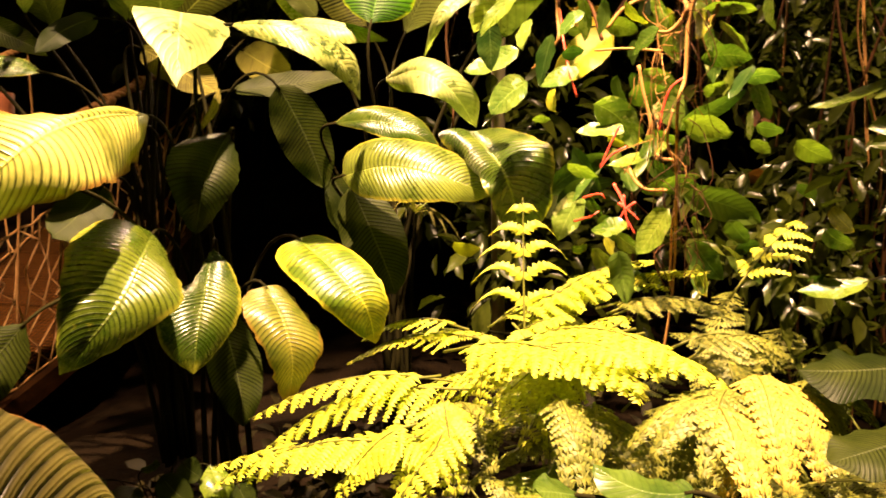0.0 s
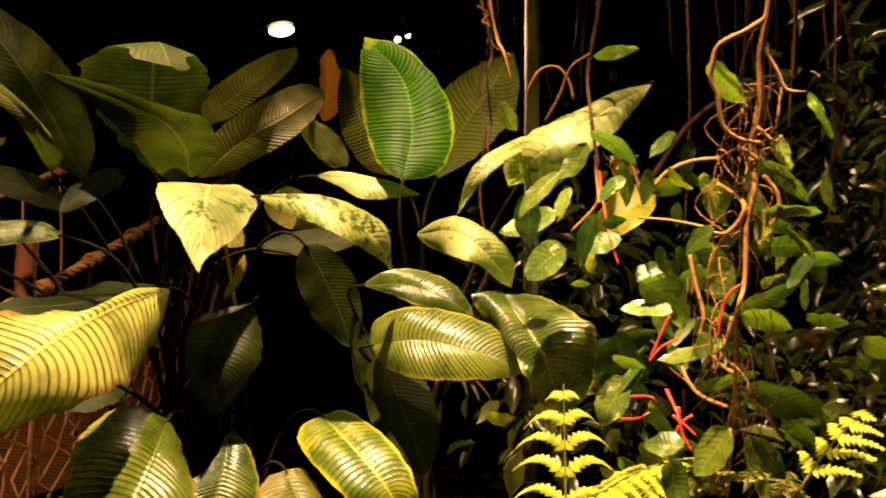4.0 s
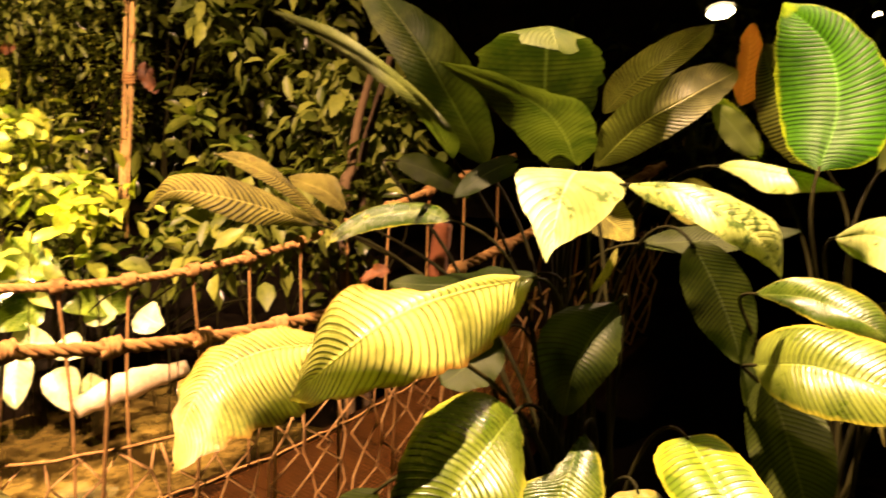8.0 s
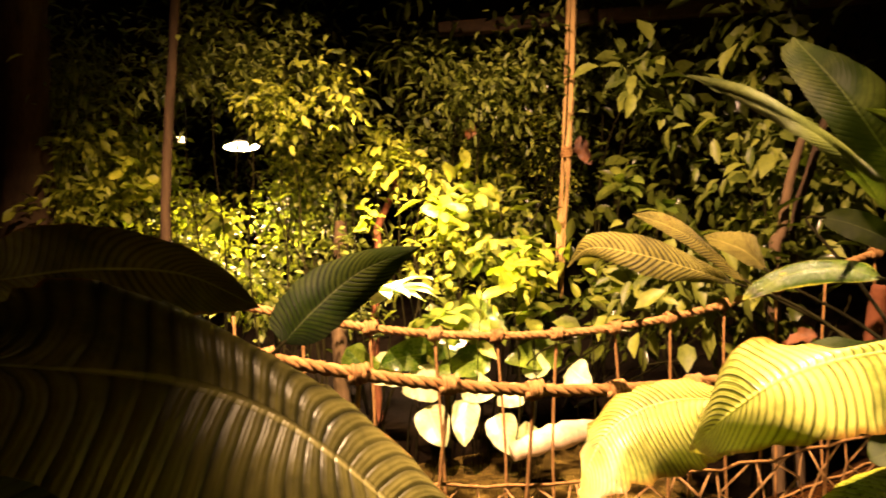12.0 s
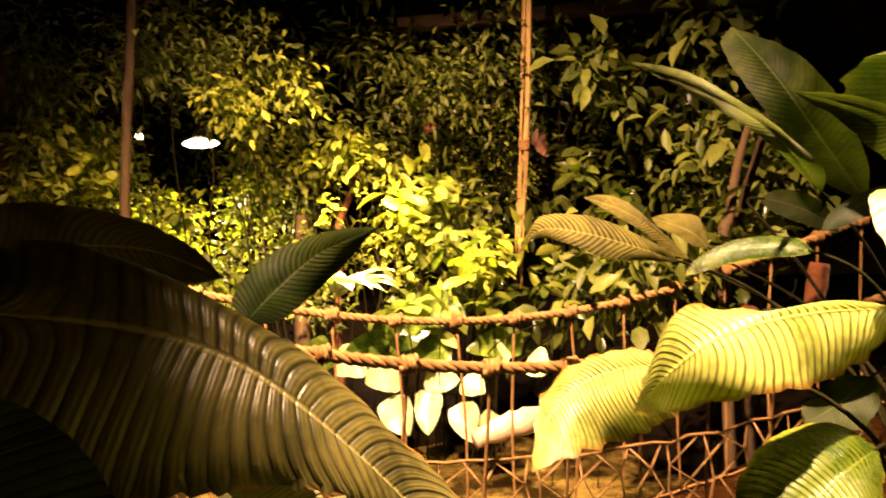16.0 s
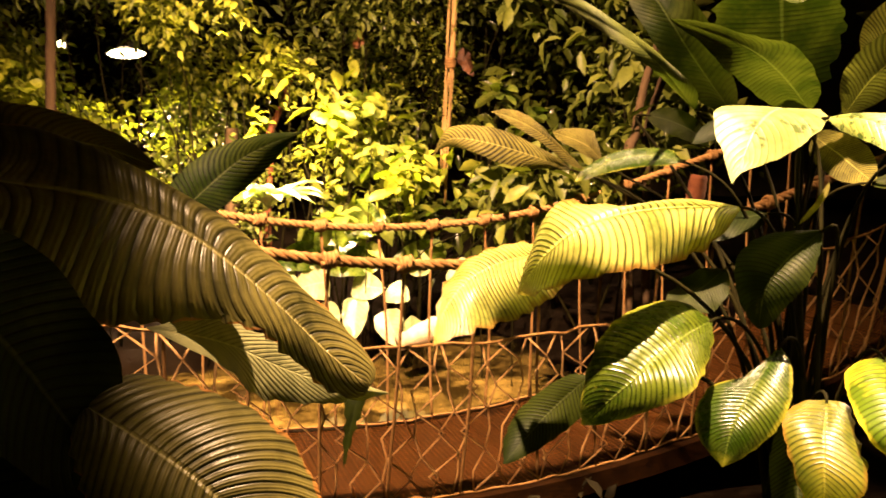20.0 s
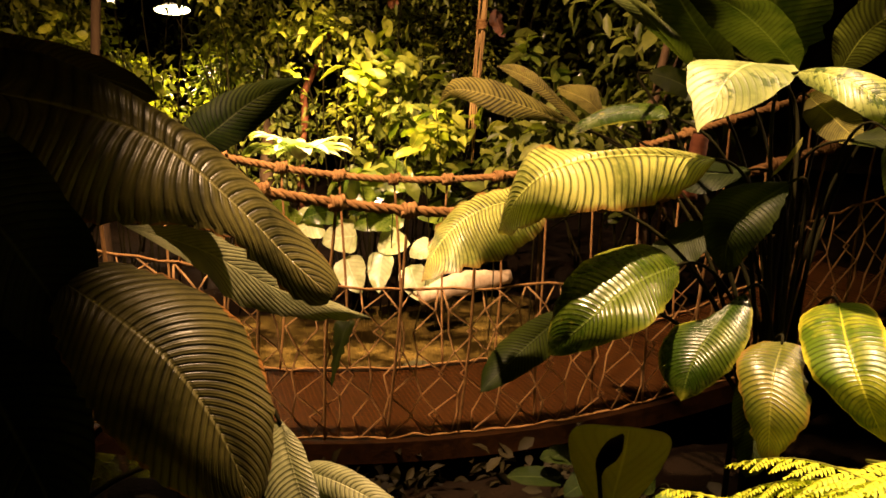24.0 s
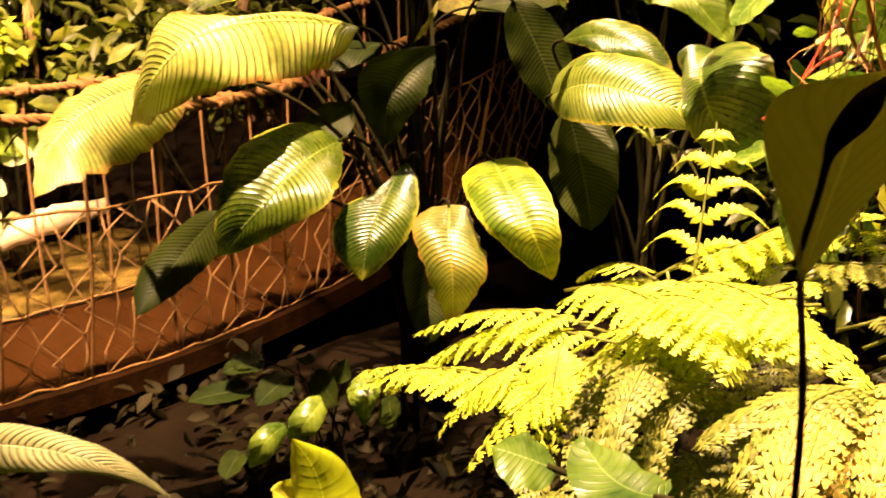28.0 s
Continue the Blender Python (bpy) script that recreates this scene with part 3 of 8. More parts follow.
def bridge():
    b = tagged(place("rope_bridge", at(0, 0.5, 0.15)), "sagging footbridge with coir rope rails, netting and brown planks", "bridge")
    for off, spacing, first, low in ((0.0, 0.282, 0.0, 0.0), (1.03, 0.275, -0.47, -0.05)):
        deck_off = -0.1 if off == 0 else 0.84
        line = [at(s, off, rail_height(s) + low) for s in np.linspace(-2.6, 2.4, 60)]
        rail = twisted_rope("rail", line, 0.019 if off == 0 else 0.021, ROPE, b, "thick twisted rope handrail")
        k0 = int((-2.5 - first) / spacing)
        for k in range(k0, int((2.3 - first) / spacing) + 1):
            s = first + k * spacing
            top = at(s, off, rail_height(s) + low)
            foot_s = s + random.uniform(-0.075, 0.075)
            foot = at(foot_s, deck_off, deck_height(foot_s))
            knot(b, top, ALONG, 0.021)
            midp = (top + foot) / 2 + np.array((random.uniform(-0.022, 0.022), random.uniform(-0.022, 0.022), 0))
            tube("hanger", [top, midp, foot], 0.0062, ROPE, b, 6, 12)
        # netting: a mid cord and open diamonds below it
        cords = []
        for z0 in ((0.02,) if off == 0 else (0.68, 0.02)):
            cords.append([edge_point(off, deck_off, s, z0, low) + np.array((0, 0, random.uniform(-0.01, 0.01))) for s in np.linspace(-2.5, 2.3, 70)])
        tubes("edge_cord", cords, 0.006, ROPE, b, 5)
        if off == 0.0:
            continue
        wires = []
        step, rise = 0.125, 0.19
        for k in range(int(-2.9 / step), int(2.7 / step)):
            for lean in (1, -1):
                s, pts, up = k * step, [], 0.02
                j = 0
                while up <= 0.69:
                    ss = s + lean * (j % 2) * step / 2 * 1.0 + 0.03 * math.sin(j * 2.3 + k * 1.7) + 0.012 * math.sin(j * 5.1 + k * 3.3)
                    pts.append(edge_point(off, deck_off, ss, min(up, 0.68), low))
                    up += rise / 2
                    j += 1
                wires.append(pts)
        tagged(tubes("netting", wires, 0.0046, NET, b, 4, "diamond netting of thin tan cord"), kind="stuff")
    s = -2.6
    shared = None
    while s < 2.4:
        w = 0.118
        bm = bmesh.new()
        bmesh.ops.create_cube(bm, size=1)
        for v in bm.verts:
            v.co = (v.co.x * w * 1.02, v.co.y * 0.95, v.co.z * 0.03)
        bmesh.ops.bevel(bm, geom=bm.edges[:], offset=0.004, segments=1, affect="EDGES")
        if shared is None:
            shared = bpy.data.meshes.new("plank")
            bm.to_mesh(shared)
            shared.materials.append(PLANK)
        bm.free()
        c = at(s, 0.37, deck_height(s) - 0.02 + random.uniform(-0.004, 0.004))
        ob = new("plank", shared)
        ob.parent = b
        ob.matrix_parent_inverse = Matrix.Translation(b.location).inverted()
        ob.matrix_basis = Matrix.LocRotScale(c, Euler((random.uniform(-0.02, 0.02), -0.16 * s, math.atan2(ALONG[1], ALONG[0]) + random.uniform(-0.015, 0.015))), None)
        s += 0.122
    mesh_wires = [[at(s, off, deck_height(s) + 0.004) for s in np.linspace(-2.6, 2.4, 50)] for off in np.arange(-0.09, 0.83, 0.024)]
    mesh_wires += [[at(s, off, deck_height(s) + 0.006) for off in (-0.1, 0.83)] for s in np.arange(-2.6, 2.4, 0.024)]
    tagged(tubes("wire_mesh", mesh_wires, 0.0013, RUST, b, 3, "fine rusty wire mesh laid over the planks"), kind="stuff")
    for off in (-0.13, 0.86):
        bm = bmesh.new()
        bmesh.ops.create_cube(bm, size=1)
        bmesh.ops.subdivide_edges(bm, edges=[e for e in bm.edges if abs(e.verts[0].co.x - e.verts[1].co.x) > 0.5], cuts=24)
        for v in bm.verts:
            s = v.co.x * 5.0
            p = at(s, off + v.co.y * 0.06, deck_height(s) - 0.035 + v.co.z * 0.09)
            v.co = p
        part("side_beam", bm, PLANK, b, "brown wooden edge beam")


def deck_height(s):
    return 0.19 + 0.08 * s * s


def edge_point(off, deck_off, s, f, low):
    top, foot = at(s, off, rail_height(s) + low), at(s, deck_off, deck_height(s))
    return foot + (top - foot) * f


ground_sheet()
room()
pond()
bridge()

lily = tagged(place("large_leaved_plant", (0.35, 2.45, 0.1)), "large clump of glossy ribbed leaves, some yellowing, in dark soil", "plant", "broad-leaved plants")
ROOT, ROOT_BACK, ROOT_SIDE = (0.24, 2.54, 0.25), (0.08, 3.0, 0.2), (0.85, 2.85, 0.2)
blade(lily, BLADE_WORN, [(0.115, 2.418, 1.448), (0.028, 2.093, 1.470), (-0.064, 1.919, 1.447), (-0.166, 1.892, 1.371), (-0.324, 1.995, 1.244)], [(0.054, 2.258, 1.484), (-0.017, 2.053, 1.488), (-0.147, 1.978, 1.498), (-0.214, 1.969, 1.479), (-0.270, 1.959, 1.338)], [(0.103, 2.272, 1.369), (0.071, 2.051, 1.343), (0.012, 1.910, 1.341), (-0.115, 1.885, 1.305), (-0.267, 1.969, 1.248)], ROOT, label="pale yellow-green leaf with browned torn edge", ragged=0.02, arch=0.1)
blade(lily, BLADE_WORN, [(-0.265, 2.124, 1.339), (-0.462, 2.163, 1.302), (-0.583, 2.143, 1.245), (-0.624, 2.070, 1.169), (-0.581, 1.949, 1.077)], [(-0.436, 2.185, 1.357), (-0.571, 2.184, 1.323), (-0.649, 2.151, 1.271), (-0.659, 2.082, 1.191)], [(-0.248, 2.089, 1.263), (-0.373, 2.107, 1.174), (-0.480, 2.105, 1.128), (-0.540, 2.017, 1.103)], ROOT, label="yellow leaf with a dark drooping tip", ragged=0.02, arch=0.1)
blade(lily, BLADE_PALE, [(0.228, 2.571, 1.651), (0.219, 2.413, 1.701), (0.209, 2.253, 1.662), (0.190, 2.131, 1.527)], [(0.123, 2.431, 1.703), (0.110, 2.255, 1.712), (0.122, 2.198, 1.657), (0.159, 2.161, 1.593), (0.179, 2.140, 1.547)], [(0.274, 2.487, 1.698), (0.330, 2.375, 1.666), (0.284, 2.262, 1.599), (0.232, 2.195, 1.567), (0.204, 2.151, 1.553)], ROOT, label="pale leaf folded over towards its tip", arch=0.04)
blade(lily, BLADE_SPECKLED, [(0.328, 2.370, 1.673), (0.432, 2.281, 1.664), (0.534, 2.255, 1.621), (0.607, 2.282, 1.559), (0.657, 2.364, 1.471)], [(0.399, 2.315, 1.681), (0.494, 2.288, 1.673), (0.576, 2.295, 1.640), (0.652, 2.337, 1.582)], [(0.378, 2.303, 1.641), (0.463, 2.230, 1.612), (0.533, 2.218, 1.571), (0.622, 2.313, 1.506)], ROOT, label="pale leaf speckled with dark blotches")
blade(lily, BLADE_DRY, [(-0.589, 2.741, 1.534), (-0.622, 2.558, 1.586), (-0.726, 2.440, 1.637), (-0.857, 2.399, 1.655), (-0.979, 2.443, 1.595)], [(-0.603, 2.662, 1.585), (-0.677, 2.538, 1.661), (-0.777, 2.471, 1.701), (-0.894, 2.430, 1.695)], [(-0.603, 2.622, 1.543), (-0.670, 2.455, 1.568), (-0.767, 2.393, 1.615), (-0.879, 2.402, 1.629)], ROOT_BACK, label="dried tan leaf")
blade(lily, BLADE_DRY, [(-0.595, 2.837, 1.529), (-0.703, 2.756, 1.650), (-0.795, 2.719, 1.712), (-0.915, 2.711, 1.753)], [(-0.664, 2.789, 1.623), (-0.754, 2.750, 1.719), (-0.840, 2.734, 1.759)], [(-0.633, 2.797, 1.553), (-0.713, 2.737, 1.634), (-0.805, 2.702, 1.696)], ROOT_BACK, label="dried tan leaf")
blade(lily, BLADE_DRY, [(-0.609, 2.998, 1.554), (-0.667, 2.961, 1.621), (-0.789, 2.932, 1.673)], [(-0.634, 3.001, 1.637), (-0.663, 3.002, 1.678), (-0.746, 2.963, 1.686)], [(-0.647, 2.957, 1.572), (-0.704, 2.932, 1.614), (-0.760, 2.925, 1.642)], ROOT_BACK, label="dried tan leaf")
blade(lily, BLADE, [(-0.162, 2.678, 1.561), (-0.270, 2.689, 1.584), (-0.391, 2.653, 1.567), (-0.490, 2.582, 1.502)], [(-0.212, 2.712, 1.598), (-0.293, 2.710, 1.609), (-0.400, 2.679, 1.596), (-0.481, 2.623, 1.545)], [(-0.200, 2.672, 1.553), (-0.294, 2.661, 1.548), (-0.398, 2.626, 1.530), (-0.461, 2.594, 1.509)], ROOT_BACK)
# This leaf's shade is put into its near-black colour.
leaf(lily, BLADE_DARK_SHADED, (0.052, 2.811, 1.395), (-0.322, 2.604, 1.392), (-0.119, 2.692, 1.379), (0.020, -0.079, -0.035), ROOT_BACK)
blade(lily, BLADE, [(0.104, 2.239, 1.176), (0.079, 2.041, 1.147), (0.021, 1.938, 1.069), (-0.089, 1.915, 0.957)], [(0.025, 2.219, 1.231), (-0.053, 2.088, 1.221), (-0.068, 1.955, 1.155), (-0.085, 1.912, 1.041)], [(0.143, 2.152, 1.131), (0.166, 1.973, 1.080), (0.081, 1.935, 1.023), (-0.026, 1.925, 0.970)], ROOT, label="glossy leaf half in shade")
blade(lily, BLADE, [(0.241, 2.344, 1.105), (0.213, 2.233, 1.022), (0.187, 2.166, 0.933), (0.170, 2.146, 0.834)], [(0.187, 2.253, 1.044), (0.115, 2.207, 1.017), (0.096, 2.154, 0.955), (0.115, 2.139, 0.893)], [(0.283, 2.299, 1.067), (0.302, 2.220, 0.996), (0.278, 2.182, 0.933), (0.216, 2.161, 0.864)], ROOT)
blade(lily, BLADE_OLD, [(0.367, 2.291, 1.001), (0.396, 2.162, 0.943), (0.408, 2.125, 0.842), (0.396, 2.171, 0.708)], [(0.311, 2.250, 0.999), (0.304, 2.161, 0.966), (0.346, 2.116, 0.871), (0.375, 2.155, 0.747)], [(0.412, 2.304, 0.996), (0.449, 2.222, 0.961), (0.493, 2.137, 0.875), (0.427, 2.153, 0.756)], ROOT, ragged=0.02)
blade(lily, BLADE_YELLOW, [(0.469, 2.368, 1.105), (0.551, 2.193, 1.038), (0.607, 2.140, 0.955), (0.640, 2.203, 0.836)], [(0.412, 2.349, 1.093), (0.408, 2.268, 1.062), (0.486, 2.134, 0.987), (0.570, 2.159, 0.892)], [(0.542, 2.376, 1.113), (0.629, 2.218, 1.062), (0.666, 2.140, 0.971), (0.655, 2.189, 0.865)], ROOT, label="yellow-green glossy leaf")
# Shade below the upper leaves is painted into these three blades.
blade(lily, BLADE_DARK_SHADED, [(-0.180, 2.122, 1.015), (-0.286, 2.067, 0.898), (-0.345, 1.946, 0.788)], [(-0.249, 2.110, 1.006), (-0.354, 2.060, 0.921), (-0.371, 1.990, 0.847)], [(-0.180, 2.098, 0.929), (-0.254, 2.039, 0.844), (-0.319, 1.966, 0.797)], ROOT)
blade(lily, BLADE_DARK_SHADED, [(0.311, 2.443, 1.395), (0.262, 2.314, 1.331), (0.226, 2.266, 1.255), (0.202, 2.294, 1.154)], [(0.188, 2.375, 1.390), (0.147, 2.278, 1.333), (0.162, 2.259, 1.239), (0.182, 2.284, 1.177)], [(0.326, 2.346, 1.340), (0.317, 2.286, 1.281), (0.272, 2.276, 1.219), (0.229, 2.292, 1.166)], ROOT)
leaf(lily, BLADE_DARK_SHADED, (0.243, 2.464, 0.899), (0.284, 2.318, 0.596), (0.280, 2.386, 0.737), (0.073, -0.002, -0.017), ROOT)
blade(lily, BLADE_LIGHT, [(0.611, 2.433, 1.261), (0.714, 2.314, 1.297), (0.847, 2.254, 1.271), (0.995, 2.261, 1.208)], [(0.627, 2.472, 1.325), (0.713, 2.398, 1.371), (0.841, 2.330, 1.357), (0.946, 2.297, 1.301)], [(0.635, 2.367, 1.218), (0.704, 2.250, 1.217), (0.834, 2.217, 1.209), (0.941, 2.242, 1.199)], ROOT_SIDE)
blade(lily, BLADE_LIGHT, [(1.016, 2.514, 1.363), (0.962, 2.179, 1.334), (0.973, 2.078, 1.266), (1.056, 2.199, 1.100)], [(0.932, 2.547, 1.371), (0.930, 2.365, 1.303), (0.915, 2.096, 1.253), (0.989, 2.169, 1.146)], [(1.059, 2.322, 1.392), (1.072, 2.105, 1.377), (1.099, 2.063, 1.329), (1.119, 2.150, 1.161)], ROOT_SIDE)
blade(lily, BLADE_LIGHT, [(0.622, 2.613, 1.394), (0.731, 2.505, 1.406), (0.831, 2.459, 1.369), (0.916, 2.481, 1.311)], [(0.683, 2.585, 1.437), (0.763, 2.535, 1.449), (0.858, 2.494, 1.412), (0.907, 2.484, 1.343)], [(0.687, 2.526, 1.381), (0.750, 2.457, 1.358), (0.845, 2.451, 1.334)], ROOT_SIDE)
blade(lily, BLADE_PALE, [(0.826, 2.792, 1.514), (0.879, 2.562, 1.544), (0.957, 2.489, 1.484), (1.065, 2.576, 1.366)], [(0.859, 2.672, 1.568), (0.910, 2.579, 1.589), (0.990, 2.512, 1.537), (1.063, 2.539, 1.456)], [(0.843, 2.685, 1.482), (0.872, 2.483, 1.481), (0.936, 2.478, 1.455), (1.005, 2.533, 1.402)], ROOT_SIDE)
blade(lily, BLADE_PALE, [(0.540, 2.958, 1.696), (0.633, 2.835, 1.688), (0.747, 2.785, 1.666), (0.852, 2.816, 1.635)], [(0.592, 2.909, 1.714), (0.668, 2.832, 1.704), (0.767, 2.798, 1.679)], [(0.600, 2.850, 1.667), (0.657, 2.780, 1.634), (0.760, 2.771, 1.632)], ROOT_BACK)
blade(lily, BLADE_GREEN, [(0.769, 2.711, 1.686), (0.819, 2.780, 1.837), (0.801, 2.827, 1.993), (0.691, 2.854, 2.120)], [(0.705, 2.762, 1.745), (0.677, 2.857, 1.891), (0.676, 2.861, 2.029)], [(0.891, 2.720, 1.717), (0.948, 2.758, 1.836), (0.924, 2.796, 1.958), (0.819, 2.837, 2.088)], ROOT_SIDE, label="fresh green leaf glowing with light from behind")
# Pale colour here stands for light falling on this leaf.
blade(lily, BLADE_DUSTY_LIT, [(1.000, 3.179, 1.665), (1.118, 3.264, 1.834), (1.234, 3.277, 1.990), (1.312, 3.226, 2.131)], [(1.014, 3.257, 1.783), (1.062, 3.345, 1.973), (1.181, 3.317, 2.076)], [(1.176, 3.239, 1.749), (1.321, 3.266, 1.885), (1.348, 3.250, 2.010)], ROOT_SIDE)
blade(lily, BLADE_RIBBED, [(0.856, 3.160, 1.681), (0.761, 3.174, 1.825), (0.699, 3.202, 1.963), (0.677, 3.238, 2.063)], [(0.751, 3.192, 1.706), (0.667, 3.214, 1.826), (0.657, 3.224, 1.964)], [(0.850, 3.169, 1.785), (0.778, 3.195, 1.963), (0.725, 3.226, 2.043)], ROOT_SIDE)
blade(lily, BLADE_PALE, [(1.226, 2.707, 1.798), (1.031, 2.553, 1.759), (0.938, 2.531, 1.689), (0.919, 2.649, 1.581)], [(1.141, 2.660, 1.816), (0.999, 2.562, 1.776), (0.924, 2.549, 1.705)], [(1.150, 2.636, 1.768), (1.022, 2.528, 1.736), (0.950, 2.517, 1.682)], ROOT_SIDE)
blade(lily, BLADE_PALE, [(1.675, 2.849, 1.988), (1.331, 2.553, 1.871), (1.140, 2.523, 1.766), (1.121, 2.753, 1.658)], [(1.430, 2.677, 1.953), (1.227, 2.564, 1.879), (1.114, 2.590, 1.815), (1.094, 2.731, 1.730)], [(1.445, 2.592, 1.855), (1.270, 2.462, 1.773), (1.170, 2.573, 1.641), (1.138, 2.650, 1.671)], ROOT_SIDE)
blade(lily, BLADE_UNDER, [(-0.224, 2.929, 1.722), (-0.209, 2.569, 1.872), (-0.329, 2.451, 1.988), (-0.645, 2.562, 2.145)], [(-0.229, 2.836, 1.756), (-0.225, 2.503, 1.874), (-0.363, 2.459, 1.980), (-0.508, 2.510, 2.070)], [(-0.173, 2.807, 1.778), (-0.198, 2.608, 1.883), (-0.269, 2.468, 1.972), (-0.406, 2.461, 2.063)], ROOT_BACK)
blade(lily, BLADE_UNDER, [(-0.179, 3.193, 1.688), (-0.204, 2.879, 1.877), (-0.295, 2.799, 2.067), (-0.483, 2.944, 2.265)], [(-0.260, 3.008, 1.782), (-0.332, 2.802, 1.975), (-0.489, 2.885, 2.190)], [(-0.113, 2.989, 1.811), (-0.134, 2.806, 1.995), (-0.251, 2.821, 2.129)], ROOT_BACK)
blade(lily, BLADE_UNDER, [(0.054, 3.051, 1.705), (0.059, 2.916, 1.883), (0.077, 2.833, 2.014), (0.098, 2.763, 2.081), (0.133, 2.670, 2.007)], [(-0.058, 2.974, 1.842), (-0.119, 2.810, 1.994), (-0.019, 2.717, 2.066), (0.063, 2.667, 2.023)], [(0.161, 3.055, 1.835), (0.227, 2.939, 1.984), (0.188, 2.794, 2.053), (0.164, 2.702, 1.997)], ROOT_BACK, ragged=0.03, arch=0.02)
blade(lily, BLADE_UNDER, [(0.161, 2.856, 1.699), (0.154, 2.572, 1.802), (0.074, 2.488, 1.881), (-0.164, 2.577, 1.983)], [(0.097, 2.818, 1.709), (0.042, 2.545, 1.805), (-0.040, 2.541, 1.897), (-0.118, 2.569, 1.947)], [(0.232, 2.682, 1.766), (0.222, 2.490, 1.861), (0.112, 2.462, 1.900), (-0.031, 2.508, 1.954)], ROOT_BACK)
blade(lily, BLADE_RIBBED, [(0.176, 3.160, 1.686), (0.325, 2.951, 1.811), (0.470, 2.957, 1.896), (0.606, 3.184, 1.978)], [(0.206, 3.010, 1.800), (0.297, 2.907, 1.887), (0.411, 2.934, 1.950), (0.530, 3.108, 1.994)], [(0.274, 3.073, 1.713), (0.414, 2.952, 1.784), (0.520, 2.971, 1.857), (0.591, 3.117, 1.931)], ROOT_BACK)
blade(lily, BLADE_RIBBED, [(0.177, 3.416, 1.864), (0.298, 3.158, 1.950), (0.424, 3.144, 2.039), (0.537, 3.372, 2.146)], [(0.211, 3.224, 1.960), (0.300, 3.101, 2.027), (0.423, 3.161, 2.098)], [(0.277, 3.250, 1.889), (0.409, 3.140, 1.975), (0.519, 3.300, 2.084)], ROOT_BACK)
leaf(lily, BLADE, (0.702, 3.513, 1.703), (0.530, 3.518, 1.932), (0.616, 3.518, 1.824), (0.036, -0.002, 0.028), ROOT_SIDE)
# Inner leaves, their shade painted in as near-black colour.
leaf(lily, BLADE_DARK_SHADED, (0.476, 2.709, 1.505), (0.608, 2.744, 1.180), (0.557, 2.730, 1.340), (0.076, 0.003, 0.033), ROOT_BACK)
leaf(lily, BLADE_DARK_SHADED, (0.632, 2.751, 1.218), (0.760, 2.713, 0.965), (0.704, 2.732, 1.083), (0.070, 0.024, 0.021), ROOT_SIDE)
leaf(lily, BLADE_DARK_SHADED, (0.648, 2.508, 1.218), (0.729, 2.321, 0.934), (0.698, 2.415, 1.064), (0.089, -0.016, 0.013), ROOT_SIDE)
leaf(lily, BLADE_DARK_SHADED, (0.345, 2.773, 1.494), (0.739, 2.723, 1.537), (0.536, 2.756, 1.508), (-0.004, -0.03, -0.034), ROOT_BACK)
leaf(lily, BLADE_DARK_SHADED, (-0.049, 2.741, 1.227), (-0.180, 2.603, 1.113), (-0.119, 2.669, 1.153), (0.038, -0.055, -0.050), ROOT_BACK)
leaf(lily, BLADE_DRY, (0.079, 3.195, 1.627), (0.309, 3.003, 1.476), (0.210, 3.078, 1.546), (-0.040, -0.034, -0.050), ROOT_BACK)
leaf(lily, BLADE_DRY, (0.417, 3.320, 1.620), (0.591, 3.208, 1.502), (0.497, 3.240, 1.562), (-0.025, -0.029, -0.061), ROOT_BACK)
leaf(lily, BLADE_DARK_SHADED, (-0.463, 3.064, 1.719), (-0.180, 2.938, 1.606), (-0.317, 3.032, 1.677), (0.007, -0.025, -0.040), ROOT_BACK)
leaf(lily, BLADE_DARK_SHADED, (-0.029, 2.977, 1.716), (-0.195, 2.830, 1.613), (-0.116, 2.931, 1.683), (0.014, -0.024, -0.034), ROOT_BACK)
leaf(lily, BLADE_UNDER, (0.657, 3.046, 1.723), (0.530, 3.011, 1.870), (0.589, 3.026, 1.802), (-0.016, 0.002, -0.040), None)

broad = tagged(place("broad_leaved_plant", (-0.6, 0.75, 0.0)), "dark broad ribbed leaves of a tall plant beside the path", "plant", "broad-leaved plants")
ROOT_B = (-0.75, 0.72, 0.1)
blade(broad, BLADE_BROAD, [(-0.273, 0.642, 1.630), (-0.247, 0.832, 1.586), (-0.215, 0.933, 1.539), (-0.175, 0.996, 1.479), (-0.144, 1.073, 1.392), (-0.116, 1.135, 1.314), (-0.083, 1.202, 1.239)], [(-0.370, 0.763, 1.707), (-0.322, 0.905, 1.661), (-0.263, 1.021, 1.575), (-0.222, 1.095, 1.499), (-0.194, 1.135, 1.445), (-0.165, 1.175, 1.385), (-0.126, 1.210, 1.325), (-0.089, 1.229, 1.261)], [(-0.208, 0.627, 1.487), (-0.185, 0.770, 1.427), (-0.157, 0.873, 1.408), (-0.137, 0.957, 1.396), (-0.125, 1.015, 1.366), (-0.120, 1.076, 1.309), (-0.108, 1.139, 1.241), (-0.095, 1.187, 1.218)], ROOT_B, label="large dark leaf with pale midrib", thick=0.01, nu=48, ragged=0.014, arch=0.12)
